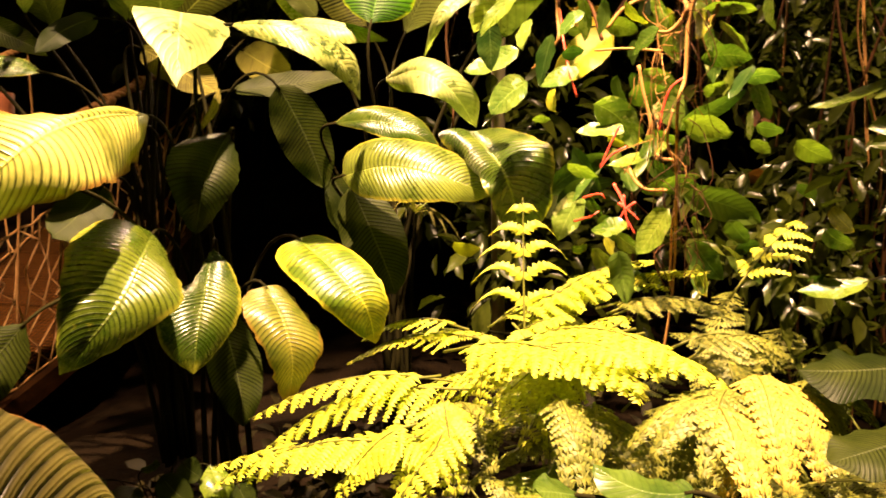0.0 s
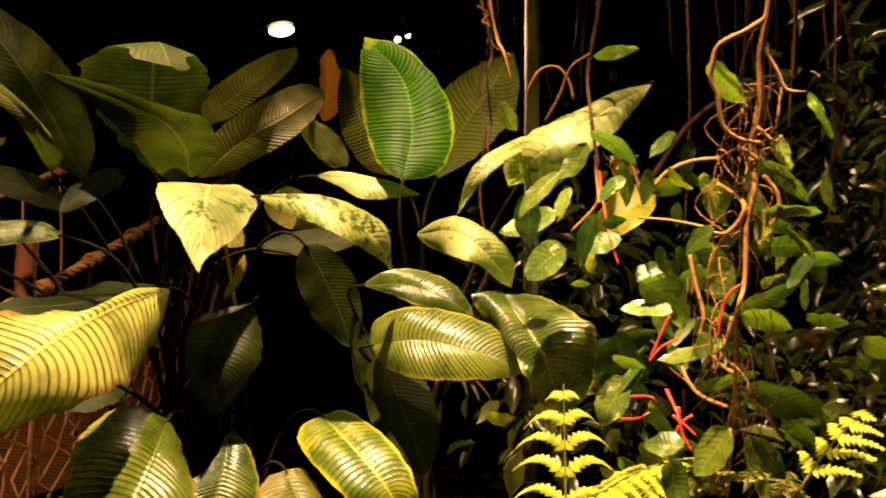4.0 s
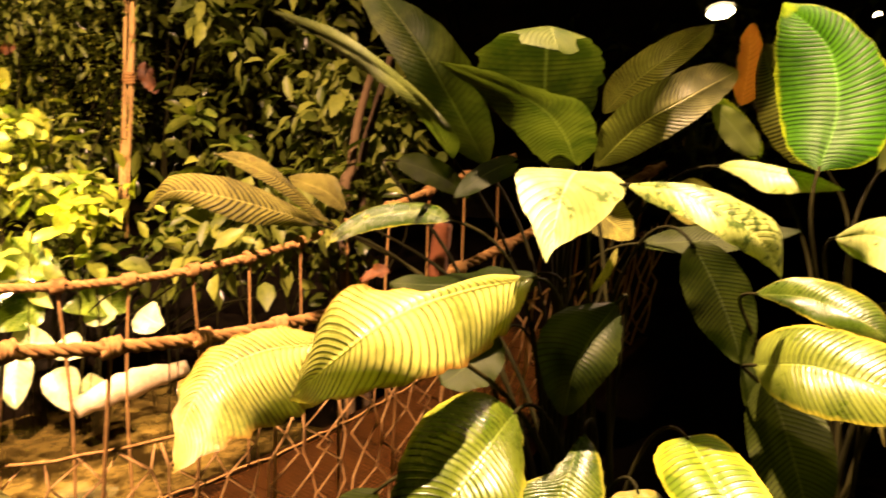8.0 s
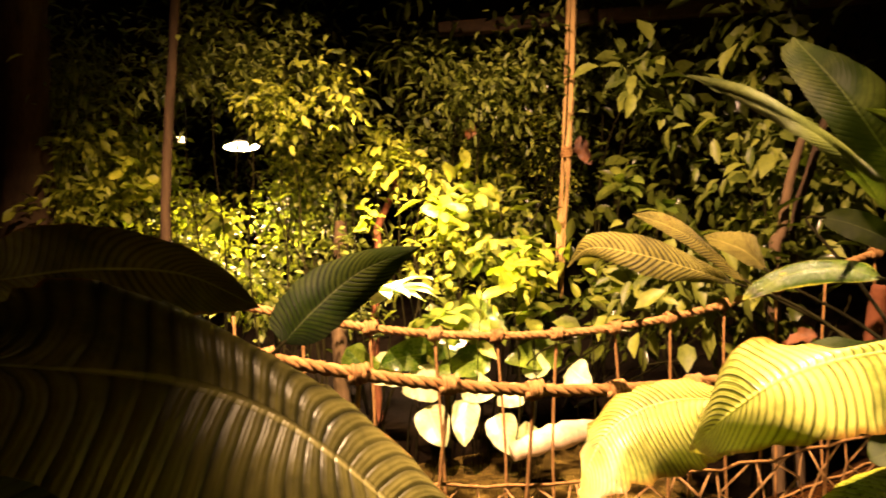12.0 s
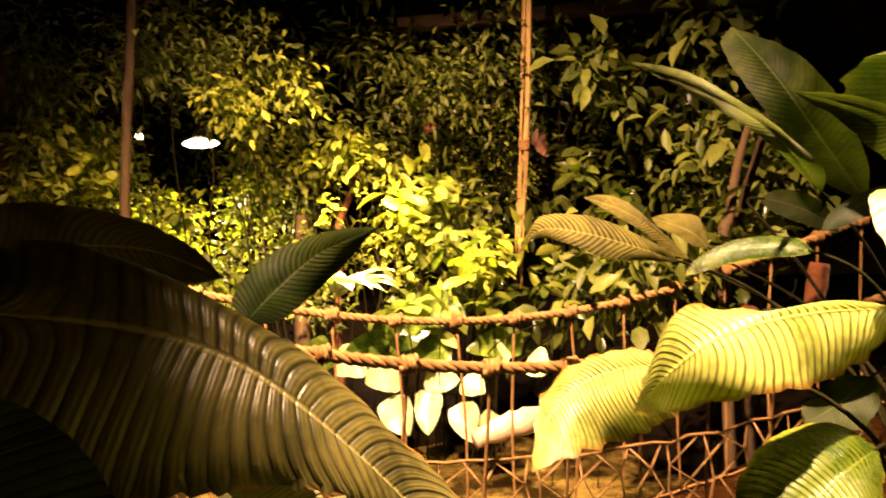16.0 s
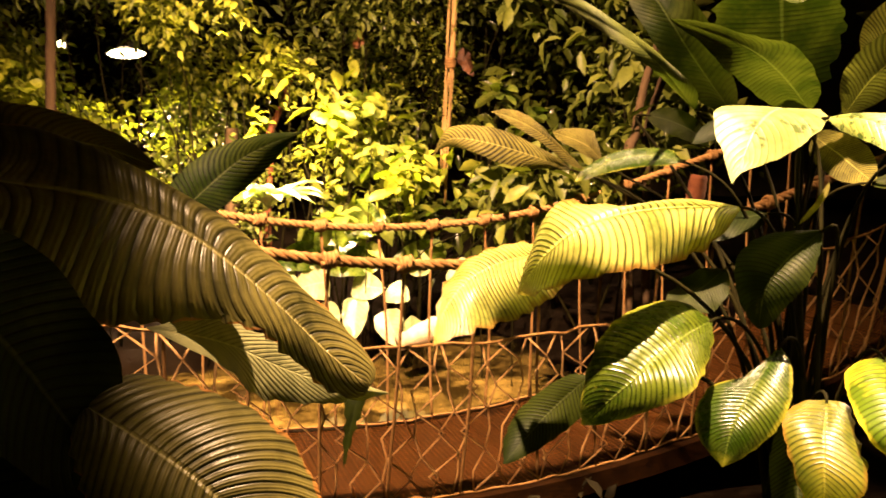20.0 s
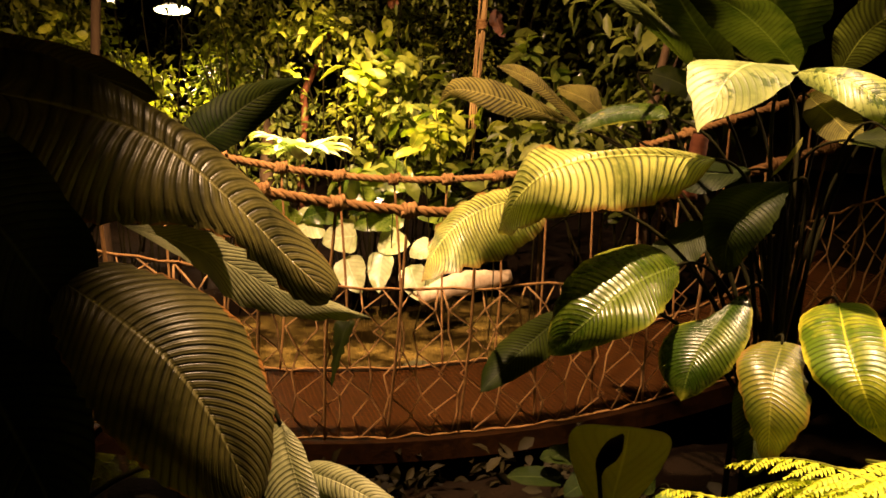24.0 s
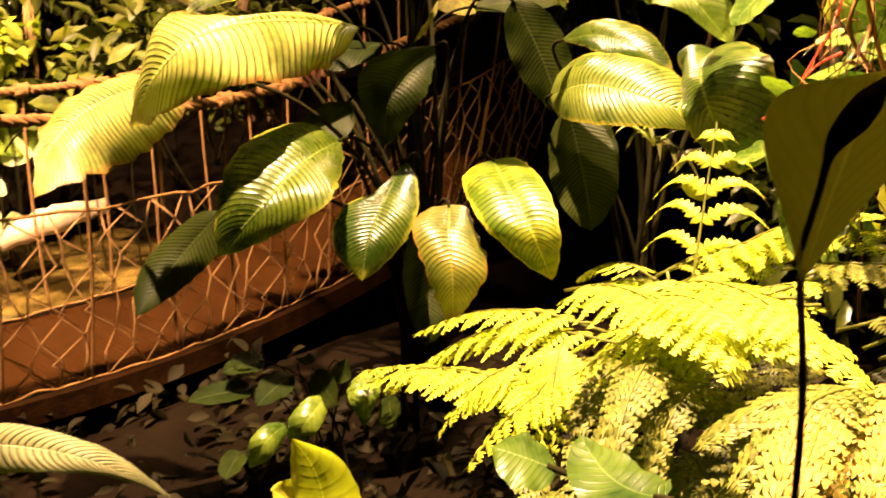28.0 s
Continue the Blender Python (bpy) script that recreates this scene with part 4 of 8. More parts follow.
# The raised paleness here carries lamplight as well.
blade(broad, BLADE_DUSTY_LIT, [(-0.122, 0.824, 1.412), (-0.228, 1.024, 1.333), (-0.335, 1.279, 1.197), (-0.403, 1.585, 1.069)], [(-0.244, 1.020, 1.376), (-0.314, 1.184, 1.296), (-0.401, 1.441, 1.148)], [(-0.120, 0.885, 1.373), (-0.162, 0.983, 1.310), (-0.253, 1.099, 1.220), (-0.328, 1.287, 1.141), (-0.377, 1.436, 1.095)], None, label="pale leaf with a ragged edge", ragged=0.03, arch=0.05)
blade(broad, BLADE_BROAD, [(-0.082, 0.699, 1.357), (0.021, 0.740, 1.303), (0.079, 0.781, 1.245), (0.120, 0.825, 1.148), (0.147, 0.861, 1.020)], [(-0.071, 0.782, 1.374), (0.018, 0.856, 1.336), (0.087, 0.905, 1.269), (0.137, 0.912, 1.157), (0.144, 0.893, 1.051)], [(-0.026, 0.668, 1.297), (0.025, 0.671, 1.228), (0.071, 0.697, 1.153), (0.111, 0.768, 1.060)], ROOT_B, thick=0.01, nu=48, ragged=0.014, arch=0.12)
blade(broad, BLADE_BROAD, [(-0.729, 0.781, 1.680), (-0.899, 0.989, 1.683), (-0.838, 1.137, 1.667), (-0.603, 1.160, 1.613)], [(-0.855, 0.863, 1.753), (-0.953, 1.013, 1.768), (-0.889, 1.142, 1.729), (-0.751, 1.181, 1.672)], [(-0.738, 0.810, 1.633), (-0.869, 0.975, 1.605), (-0.830, 1.108, 1.593), (-0.691, 1.145, 1.604)], ROOT_B)
blade(broad, BLADE_MID, [(-1.091, 1.501, 1.472), (-1.171, 1.656, 1.540), (-1.120, 1.766, 1.628), (-0.944, 1.826, 1.688)], [(-1.167, 1.517, 1.533), (-1.235, 1.651, 1.619), (-1.177, 1.738, 1.666), (-1.063, 1.799, 1.689)], [(-1.116, 1.614, 1.462), (-1.138, 1.737, 1.512), (-1.075, 1.803, 1.589), (-0.987, 1.819, 1.662)], ROOT_B)
blade(broad, BLADE_DUSTY_LIT, [(-0.120, 1.135, 0.905), (0.040, 1.115, 0.931), (0.143, 1.137, 0.904), (0.206, 1.203, 0.815)], [(-0.065, 1.141, 0.937), (0.035, 1.136, 0.952), (0.136, 1.151, 0.923), (0.176, 1.178, 0.874)], [(-0.018, 1.102, 0.894), (0.092, 1.103, 0.904), (0.150, 1.135, 0.886), (0.183, 1.175, 0.848)], ROOT_B)
# Added near-black leaf, stands for the shade at the far left.
leaf(broad, BLADE_DARK_SHADED, (-0.039, 0.537, 1.559), (-0.031, 0.734, 1.217), (-0.061, 0.637, 1.418), (0.031, -0.087, -0.045), ROOT_B)
blade(broad, BLADE_DARK_SHADED, [(-0.608, 1.685, 1.005), (-0.615, 1.669, 0.961), (-0.622, 1.647, 0.891), (-0.624, 1.627, 0.813)], [(-0.629, 1.653, 1.003), (-0.625, 1.644, 0.949), (-0.631, 1.638, 0.883)], [(-0.594, 1.698, 1.005), (-0.601, 1.682, 0.961), (-0.613, 1.657, 0.899)], None, label="black shrivelled leaf tip", nu=16, nv=6, ragged=0.05)
# Two added near-black leaves fill in the shade behind the broad ones.
leaf(broad, BLADE_DARK_SHADED, (-0.158, 0.512, 1.408), (-0.028, 0.665, 0.976), (-0.110, 0.607, 1.212), (0.002, -0.126, -0.036), None)
leaf(broad, BLADE_DARK_SHADED, (-0.341, 0.569, 1.552), (-0.240, 0.703, 1.123), (-0.319, 0.682, 1.344), (0.013, -0.136, -0.027), None)
blade(broad, BLADE_DUSTY_LIT, [(-0.127, 1.102, 1.016), (-0.062, 1.083, 0.936), (0.000, 1.068, 0.867), (0.050, 1.056, 0.795)], [(-0.156, 1.073, 0.965), (-0.116, 1.047, 0.895), (-0.053, 1.032, 0.827)], [(-0.057, 1.099, 0.978), (0.009, 1.084, 0.909), (0.049, 1.074, 0.854)], ROOT_B)
blade(lily, BLADE_DRY, [(0.299, 2.537, 1.510), (0.278, 2.504, 1.452), (0.222, 2.489, 1.387)], [(0.286, 2.538, 1.495), (0.259, 2.518, 1.447)], [(0.298, 2.512, 1.476), (0.272, 2.481, 1.430)], None)
# ---- ferns ----
def frond_mesh(base, tip, lift, width, pairs=12, seed=0, lobes=9, droop=0.25, slim=1.0, grav=0.0, rise=0.0, up=(0, 0, 1), even=False):
    """A twice-cut fern frond: pinnae in pairs that shorten to the tip, each with its own row of pointed leaflets."""
    rng = np.random.default_rng(seed)
    base, tip = np.asarray(base, float), np.asarray(tip, float)
    mid = (base + tip) / 2 + np.asarray(up, float) * lift
    ctrl = 2 * mid - (base + tip) / 2
    verts, faces = [], []

    def add(pts, polys):
        n = sum(len(v) for v in verts)
        verts.append(pts)
        faces.extend(tuple(int(n + i) for i in p) for p in polys)

    def curve(u):
        return (1 - u) ** 2 * base + 2 * u * (1 - u) * ctrl + u * u * tip

    span = np.linalg.norm(tip - base)
    sidev = unit(np.cross(tip - base, up))
    for i in range(pairs):
        u = 0.14 + 0.84 * ((i + 0.5) / pairs) ** 0.92
        c = curve(u)
        tv = unit(2 * (1 - u) * (ctrl - base) + 2 * u * (tip - ctrl))
        nrm = unit(np.cross(sidev, tv))
        s = np.cross(tv, nrm)
        size = width * (1.35 * (1 - u) ** 0.75 + 0.08) * rng.uniform(0.85, 1.1) if not even else width * (math.sin(math.pi * min(1, 0.22 + 0.8 * u)) ** 0.8 + 0.06)
        room_ = 0.84 / pairs * span * slim
        m = max(3, min(lobes, int(size / 0.0075)))
        for sg in (-1, 1):
            d = unit(s * sg + tv * (rise + rng.uniform(0.3, 0.55)) - nrm * droop * (1 - grav) * rng.uniform(0.4, 1.3))
            n2 = unit(nrm - d * (nrm @ d) + d * 0.05)
            ax = np.cross(n2, d)
            if ax @ tv < 0:
                ax = -ax
            fall = n2 * (1 - grav) + np.array((0, 0, grav))
            f0 = (np.arange(m + 1) / m)[:, None]
            spine = c + d * size * f0 - fall * droop * size * 0.55 * f0 ** 2
            thin = ax * 0.0009
            add(np.concatenate([spine - thin, spine + thin]), [(k, k + 1, k + m + 2, k + m + 1) for k in range(m)])
            along = np.gradient(spine, axis=0)
            along /= np.linalg.norm(along, axis=1, keepdims=True)
            step = size / m
            for h in (-1, 1):
                k = np.arange(m)
                f = k / m
                ln = (room_ * 0.62 * (1 - 0.9 * f ** 1.3) + 0.0025) * rng.uniform(0.85, 1.12, m)
                p0 = spine[:m] + along[:m] * step * 0.1
                out = ax * h + along[:m] * (0.38 + 0.3 * f[:, None]) + n2 * rng.uniform(-0.32, 0.1, (m, 1))
                out /= np.linalg.norm(out, axis=1, keepdims=True)
                w = along[:m] * step
                ln = ln[:, None]
                leafy = np.stack([p0, p0 + out * ln * 0.55 - w * 0.08, p0 + out * ln * 1.08 + w * 0.3, p0 + out * ln * 0.6 + w * 0.72, p0 + w * 0.86], 1)
                leafy[:, 1:4] -= n2 * (ln[:, None] * np.array((0.04, 0.16, 0.02))[None, :, None])
                add(leafy.reshape(-1, 3), [tuple(5 * j + q for q in range(5)) for j in range(m)])
    return solid("frond", np.concatenate(verts), faces, smooth=False), bezier([base, curve(0.33), curve(0.66), tip], 14)


def frond(plant, base, tip, lift=0.08, width=0.14, pairs=16, seed=0, mat=None, **kw):
    me, line = frond_mesh(base, tip, lift, width, pairs, seed, **kw)
    ob = part("frond", me, mat or FERN, plant)
    v, f = tube_data(line, [0.0035, 0.001], 5)
    part("stem", solid("stem", v, f), FERN_DIMMED, ob)
    return ob


# ---- shrubs ----
def scatter_leaves(name, clumps, count, size, seed, spread=1.0, droop=0.3, slim=0.36):
    """Many small folded blades gathered round clump centres."""
    rng = np.random.default_rng(seed)
    clumps = np.asarray(clumps, float)
    c = clumps[rng.integers(0, len(clumps), count)]
    pos = c[:, :3] + rng.normal(0, 0.5, (count, 3)) * c[:, 3:4] * spread
    out = pos - c[:, :3]
    d = out / (np.linalg.norm(out, axis=1, keepdims=True) + 1e-6) + rng.normal(0, 0.7, (count, 3)) + np.array((0, -0.15, -droop))
    d /= np.linalg.norm(d, axis=1, keepdims=True)
    up = np.array((0, -0.25, 1.0)) + rng.normal(0, 0.45, (count, 3))
    s = np.cross(d, up)
    s /= np.linalg.norm(s, axis=1, keepdims=True) + 1e-6
    n = np.cross(s, d)
    ln = size * rng.uniform(0.55, 1.35, (count, 1))
    wd = ln * slim * rng.uniform(0.75, 1.2, (count, 1))
    prof = [(0, 0, 0), (0.3, 0.8, 0.12), (0.62, 0.95, 0.06), (1, 0, -0.16), (0.62, -0.95, 0.06), (0.3, -0.8, 0.12), (0.32, 0, 0), (0.64, 0, -0.05)]
    v = np.stack([pos + d * ln * a + s * wd * b / 2 * 1.0 + n * ln * e for a, b, e in prof], 1).reshape(-1, 3)
    tri = np.array([(0, 6, 1), (1, 6, 7), (1, 7, 2), (2, 7, 3), (0, 5, 6), (5, 4, 7), (5, 7, 6), (4, 3, 7)])
    f = (np.arange(count)[:, None, None] * 8 + tri[None]).reshape(-1, 3)
    me = bpy.data.meshes.new(name)
    me.vertices.add(len(v))
    me.vertices.foreach_set("co", v.ravel())
    me.loops.add(f.size)
    me.loops.foreach_set("vertex_index", f.ravel())
    me.polygons.add(len(f))
    me.polygons.foreach_set("loop_start", np.arange(len(f)) * 3)
    me.update(calc_edges=True)
    me.polygons.foreach_set("use_smooth", [True] * len(f))
    return me


def shrub(centre, rx, rz, count, size, slim, mat, label, seed, group="shrubs behind the pond"):
    """Limbs from the ground to clumps of leaves spread through an uneven crown."""
    rng = np.random.default_rng(seed)
    c = np.asarray(centre, float)
    away = (c - MIDDLE) @ ACROSS
    back = c - ACROSS * max(0.0, away + 3.2) if away < 0.5 and (c - MIDDLE) @ ALONG < 1.6 else c
    base = np.array((back[0] + rng.normal(0, 0.1), back[1] + rng.normal(0, 0.1), ground_height(back[0], back[1]) - 0.05))
    ob = tagged(place("shrub", base), label, "shrub", group)
    clumps = []
    for k in range(11):
        d = unit(rng.normal(0, 1, 3))
        end = c + d * rng.uniform(0.25, 1.0) * np.array((rx, rx * 0.7, rz))
        if k < 2:
            m1 = base + (end - base) * 0.5 + rng.normal(0, 0.1, 3)
            tube("limb", [base, m1, (m1 + end) / 2 + rng.normal(0, 0.08, 3), end], [0.006 + 0.006 * rx, 0.002], STALK_SHADED, ob, 6, 14)
        clumps.append((*end, rx * rng.uniform(0.2, 0.5)))
    part("crown", scatter_leaves("crown", clumps, count, size, seed + 1, slim=slim), mat, ob)
    return ob


def hanging_line(name, top, bottom, radius, mat, label, category, bends=5, sway=0.06, seed=0, sides=7):
    rng = np.random.default_rng(seed)
    top, bottom = np.asarray(top, float), np.asarray(bottom, float)
    pts = [top + (bottom - top) * f + (rng.normal(0, sway, 3) * (1, 1, 0.3) if 0 < f < 1 else 0) for f in np.linspace(0, 1, bends)]
    v, f = tube_data(bezier(pts, bends * 7), radius, sides, 0, 0.15, seed)
    ob = part(name, solid(name, v, f), mat, None)
    return tagged(ob, label, category, "hanging roots and vines")


# ---- fern bank ----
fern = tagged(place("fern", (1.0, 1.75, 0.5)), "bright yellow-green fern with spreading cut fronds", "fern", "ferns")
CROWN = np.array((1.0, 1.75, 0.72))
frond(fern, (0.944, 1.900, 0.915), (0.987, 2.020, 1.241), 0.0, 0.181, 5, 300, mat=FERN, droop=1.5, lobes=11, slim=0.42, grav=1.0, rise=0.55, even=True)
frond(fern, (1.461, 1.817, 0.985), (1.676, 1.843, 1.168), 0.02, 0.107, 5, 301, mat=FERN, droop=0.6, lobes=8, slim=0.6, grav=0.8, rise=0.3, even=True)
frond(fern, (0.926, 2.120, 0.843), (0.621, 2.566, 0.645), 0.05, 0.070, 12, 302, mat=FERN)
frond(fern, (0.885, 2.143, 0.866), (0.678, 2.581, 0.712), 0.05, 0.062, 12, 303, mat=FERN)
frond(fern, (0.949, 2.107, 0.832), (0.747, 2.558, 0.689), 0.05, 0.062, 12, 304, mat=FERN)
frond(fern, (0.815, 1.941, 0.785), (0.340, 2.118, 0.623), 0.06, 0.105, 12, 305, mat=FERN)
frond(fern, (0.753, 1.975, 0.817), (0.274, 2.105, 0.590), 0.06, 0.093, 12, 306, mat=FERN)
frond(fern, (0.781, 1.961, 0.803), (0.293, 2.153, 0.691), 0.06, 0.093, 12, 307, mat=FERN)
frond(fern, (0.675, 1.817, 0.702), (0.260, 1.991, 0.609), 0.06, 0.105, 12, 308, mat=FERN)
frond(fern, (0.741, 1.778, 0.669), (0.192, 2.012, 0.647), 0.06, 0.093, 12, 309, mat=FERN)
frond(fern, (0.658, 1.827, 0.711), (0.179, 1.990, 0.607), 0.06, 0.093, 12, 310, mat=FERN)
frond(fern, (0.957, 1.823, 0.940), (0.888, 1.629, 0.747), 0.05, 0.070, 12, 311, mat=FERN)
frond(fern, (1.009, 1.787, 0.912), (0.884, 1.623, 0.733), 0.05, 0.062, 12, 312, mat=FERN)
frond(fern, (0.897, 1.861, 0.972), (0.908, 1.642, 0.786), 0.05, 0.062, 12, 313, mat=FERN)
frond(fern, (0.884, 1.965, 0.901), (0.824, 1.905, 0.716), 0.05, 0.070, 11, 314, mat=FERN)
frond(fern, (0.917, 1.945, 0.884), (0.902, 1.871, 0.709), 0.05, 0.062, 11, 315, mat=FERN)
frond(fern, (0.862, 1.977, 0.913), (0.897, 1.891, 0.744), 0.05, 0.062, 11, 316, mat=FERN)
frond(fern, (0.861, 1.797, 0.947), (1.098, 1.421, 0.996), 0.06, 0.119, 14, 317, mat=FERN)
frond(fern, (0.888, 1.781, 0.933), (1.045, 1.446, 0.971), 0.06, 0.105, 14, 318, mat=FERN)
frond(fern, (0.861, 1.797, 0.947), (1.144, 1.374, 0.969), 0.06, 0.105, 14, 319, mat=FERN)
frond(fern, (0.745, 1.776, 0.929), (0.987, 1.408, 0.976), 0.06, 0.112, 14, 320, mat=FERN)
frond(fern, (0.798, 1.745, 0.901), (0.995, 1.423, 1.018), 0.06, 0.099, 14, 321, mat=FERN)
frond(fern, (0.707, 1.796, 0.949), (0.984, 1.401, 0.957), 0.06, 0.099, 14, 322, mat=FERN)
frond(fern, (1.134, 1.673, 0.982), (0.764, 1.649, 0.819), 0.05, 0.119, 14, 323, mat=FERN)
frond(fern, (1.119, 1.685, 0.990), (0.728, 1.666, 0.827), 0.05, 0.105, 14, 324, mat=FERN)
frond(fern, (1.096, 1.704, 1.003), (0.807, 1.610, 0.780), 0.05, 0.105, 14, 325, mat=FERN)
frond(fern, (0.902, 1.973, 0.940), (1.288, 1.805, 1.035), 0.05, 0.084, 12, 326, mat=FERN)
frond(fern, (0.940, 1.950, 0.921), (1.363, 1.767, 1.079), 0.05, 0.074, 12, 327, mat=FERN)
frond(fern, (0.940, 1.950, 0.921), (1.263, 1.841, 1.097), 0.05, 0.074, 12, 328, mat=FERN)
frond(fern, (1.131, 1.819, 0.977), (1.406, 1.700, 0.983), 0.04, 0.063, 11, 329, mat=FERN_DIMMED)
frond(fern, (1.123, 1.825, 0.981), (1.369, 1.731, 0.990), 0.04, 0.056, 11, 330, mat=FERN_DIMMED)
frond(fern, (1.102, 1.841, 0.992), (1.392, 1.706, 0.971), 0.04, 0.056, 11, 331, mat=FERN_DIMMED)
frond(fern, (1.144, 1.597, 0.968), (1.399, 1.533, 0.932), 0.05, 0.070, 12, 332, mat=FERN_DIMMED)
frond(fern, (1.176, 1.568, 0.951), (1.403, 1.537, 0.949), 0.05, 0.062, 12, 333, mat=FERN_DIMMED)
frond(fern, (1.194, 1.551, 0.942), (1.395, 1.525, 0.910), 0.05, 0.062, 12, 334, mat=FERN_DIMMED)
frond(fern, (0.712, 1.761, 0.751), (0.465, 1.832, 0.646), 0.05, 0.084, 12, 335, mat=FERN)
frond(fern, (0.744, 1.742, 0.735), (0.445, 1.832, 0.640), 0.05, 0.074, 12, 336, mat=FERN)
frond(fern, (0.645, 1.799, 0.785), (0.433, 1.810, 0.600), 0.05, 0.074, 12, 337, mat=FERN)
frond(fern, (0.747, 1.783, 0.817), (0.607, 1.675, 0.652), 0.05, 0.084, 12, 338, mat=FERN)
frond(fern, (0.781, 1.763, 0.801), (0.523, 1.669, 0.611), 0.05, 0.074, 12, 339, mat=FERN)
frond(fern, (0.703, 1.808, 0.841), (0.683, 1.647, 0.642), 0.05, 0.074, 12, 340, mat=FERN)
frond(fern, (1.193, 1.379, 0.924), (0.911, 1.279, 0.915), 0.06, 0.057, 14, 341, mat=FERN_DIMMED)
frond(fern, (1.211, 1.423, 0.902), (0.925, 1.380, 0.876), 0.06, 0.057, 14, 342, mat=FERN_DIMMED)
frond(fern, (1.190, 1.382, 0.925), (0.923, 1.273, 0.917), 0.06, 0.050, 14, 343, mat=FERN_DIMMED)
frond(fern, (1.182, 1.444, 0.900), (0.986, 1.341, 0.877), 0.06, 0.050, 14, 344, mat=FERN_DIMMED)
frond(fern, (1.173, 1.404, 0.940), (0.941, 1.160, 0.891), 0.06, 0.057, 14, 345, mat=FERN_DIMMED)
frond(fern, (1.179, 1.456, 0.917), (0.929, 1.260, 0.821), 0.06, 0.057, 14, 346, mat=FERN_DIMMED)
frond(fern, (1.167, 1.410, 0.943), (0.944, 1.177, 0.919), 0.06, 0.050, 14, 347, mat=FERN_DIMMED)
frond(fern, (1.193, 1.449, 0.923), (0.957, 1.257, 0.843), 0.06, 0.050, 14, 348, mat=FERN_DIMMED)
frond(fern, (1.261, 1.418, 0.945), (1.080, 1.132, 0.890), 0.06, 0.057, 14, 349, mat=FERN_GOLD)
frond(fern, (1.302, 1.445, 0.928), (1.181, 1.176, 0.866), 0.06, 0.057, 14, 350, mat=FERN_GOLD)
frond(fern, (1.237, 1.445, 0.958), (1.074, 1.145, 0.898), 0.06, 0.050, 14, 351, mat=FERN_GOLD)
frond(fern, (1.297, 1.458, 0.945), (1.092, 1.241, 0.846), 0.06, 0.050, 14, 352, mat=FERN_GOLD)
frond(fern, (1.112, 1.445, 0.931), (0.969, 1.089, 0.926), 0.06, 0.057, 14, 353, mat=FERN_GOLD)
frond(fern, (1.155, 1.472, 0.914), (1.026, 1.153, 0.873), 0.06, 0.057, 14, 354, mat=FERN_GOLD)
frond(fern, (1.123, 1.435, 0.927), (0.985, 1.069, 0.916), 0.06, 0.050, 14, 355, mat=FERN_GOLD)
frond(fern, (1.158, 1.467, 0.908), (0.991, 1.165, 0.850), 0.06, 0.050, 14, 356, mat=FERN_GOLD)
frond(fern, (1.312, 1.444, 0.915), (1.352, 1.226, 0.921), 0.05, 0.048, 12, 357, mat=FERN_DIMMED)
frond(fern, (1.373, 1.454, 0.902), (1.411, 1.330, 0.933), 0.05, 0.048, 12, 358, mat=FERN_DIMMED)
frond(fern, (1.334, 1.418, 0.904), (1.304, 1.244, 0.870), 0.05, 0.042, 12, 359, mat=FERN_DIMMED)
frond(fern, (1.395, 1.428, 0.891), (1.364, 1.309, 0.822), 0.05, 0.042, 12, 360, mat=FERN_DIMMED)
frond(fern, (0.872, 1.577, 0.912), (0.804, 1.295, 0.841), 0.05, 0.048, 12, 361, mat=FERN_DIMMED)
frond(fern, (0.879, 1.624, 0.891), (0.871, 1.346, 0.775), 0.05, 0.048, 12, 362, mat=FERN_DIMMED)
frond(fern, (0.899, 1.558, 0.899), (0.771, 1.310, 0.837), 0.05, 0.042, 12, 363, mat=FERN_DIMMED)
frond(fern, (0.964, 1.577, 0.881), (0.858, 1.375, 0.807), 0.05, 0.042, 12, 364, mat=FERN_DIMMED)
frond(fern, (0.953, 1.689, 0.800), (0.691, 1.738, 0.697), 0.04, 0.048, 12, 365, mat=FERN_DIMMED)
frond(fern, (0.930, 1.749, 0.777), (0.802, 1.826, 0.708), 0.04, 0.048, 12, 366, mat=FERN_DIMMED)
frond(fern, (1.004, 1.650, 0.776), (0.753, 1.702, 0.671), 0.04, 0.042, 12, 367, mat=FERN_DIMMED)
frond(fern, (1.018, 1.693, 0.753), (0.720, 1.788, 0.594), 0.04, 0.042, 12, 368, mat=FERN_DIMMED)
frond(fern, (0.933, 1.973, 0.801), (0.685, 2.181, 0.656), 0.04, 0.070, 11, 369, mat=FERN)
frond(fern, (0.913, 1.986, 0.811), (0.685, 2.150, 0.592), 0.04, 0.062, 11, 370, mat=FERN)
frond(fern, (0.934, 1.973, 0.801), (0.769, 2.135, 0.605), 0.04, 0.062, 11, 371, mat=FERN)
frond(fern, (0.923, 1.950, 0.901), (1.170, 1.954, 1.051), 0.03, 0.063, 12, 372, mat=FERN)
frond(fern, (0.878, 1.976, 0.926), (1.129, 1.960, 1.003), 0.03, 0.056, 12, 373, mat=FERN)
frond(fern, (0.972, 1.919, 0.876), (1.140, 1.950, 0.988), 0.03, 0.056, 12, 374, mat=FERN)
frond(fern, (0.847, 1.908, 0.867), (1.022, 1.811, 0.991), 0.03, 0.070, 10, 375, mat=FERN)
frond(fern, (0.909, 1.870, 0.835), (1.074, 1.777, 0.972), 0.03, 0.062, 10, 376, mat=FERN)
frond(fern, (0.862, 1.899, 0.859), (1.053, 1.781, 0.953), 0.03, 0.062, 10, 377, mat=FERN)
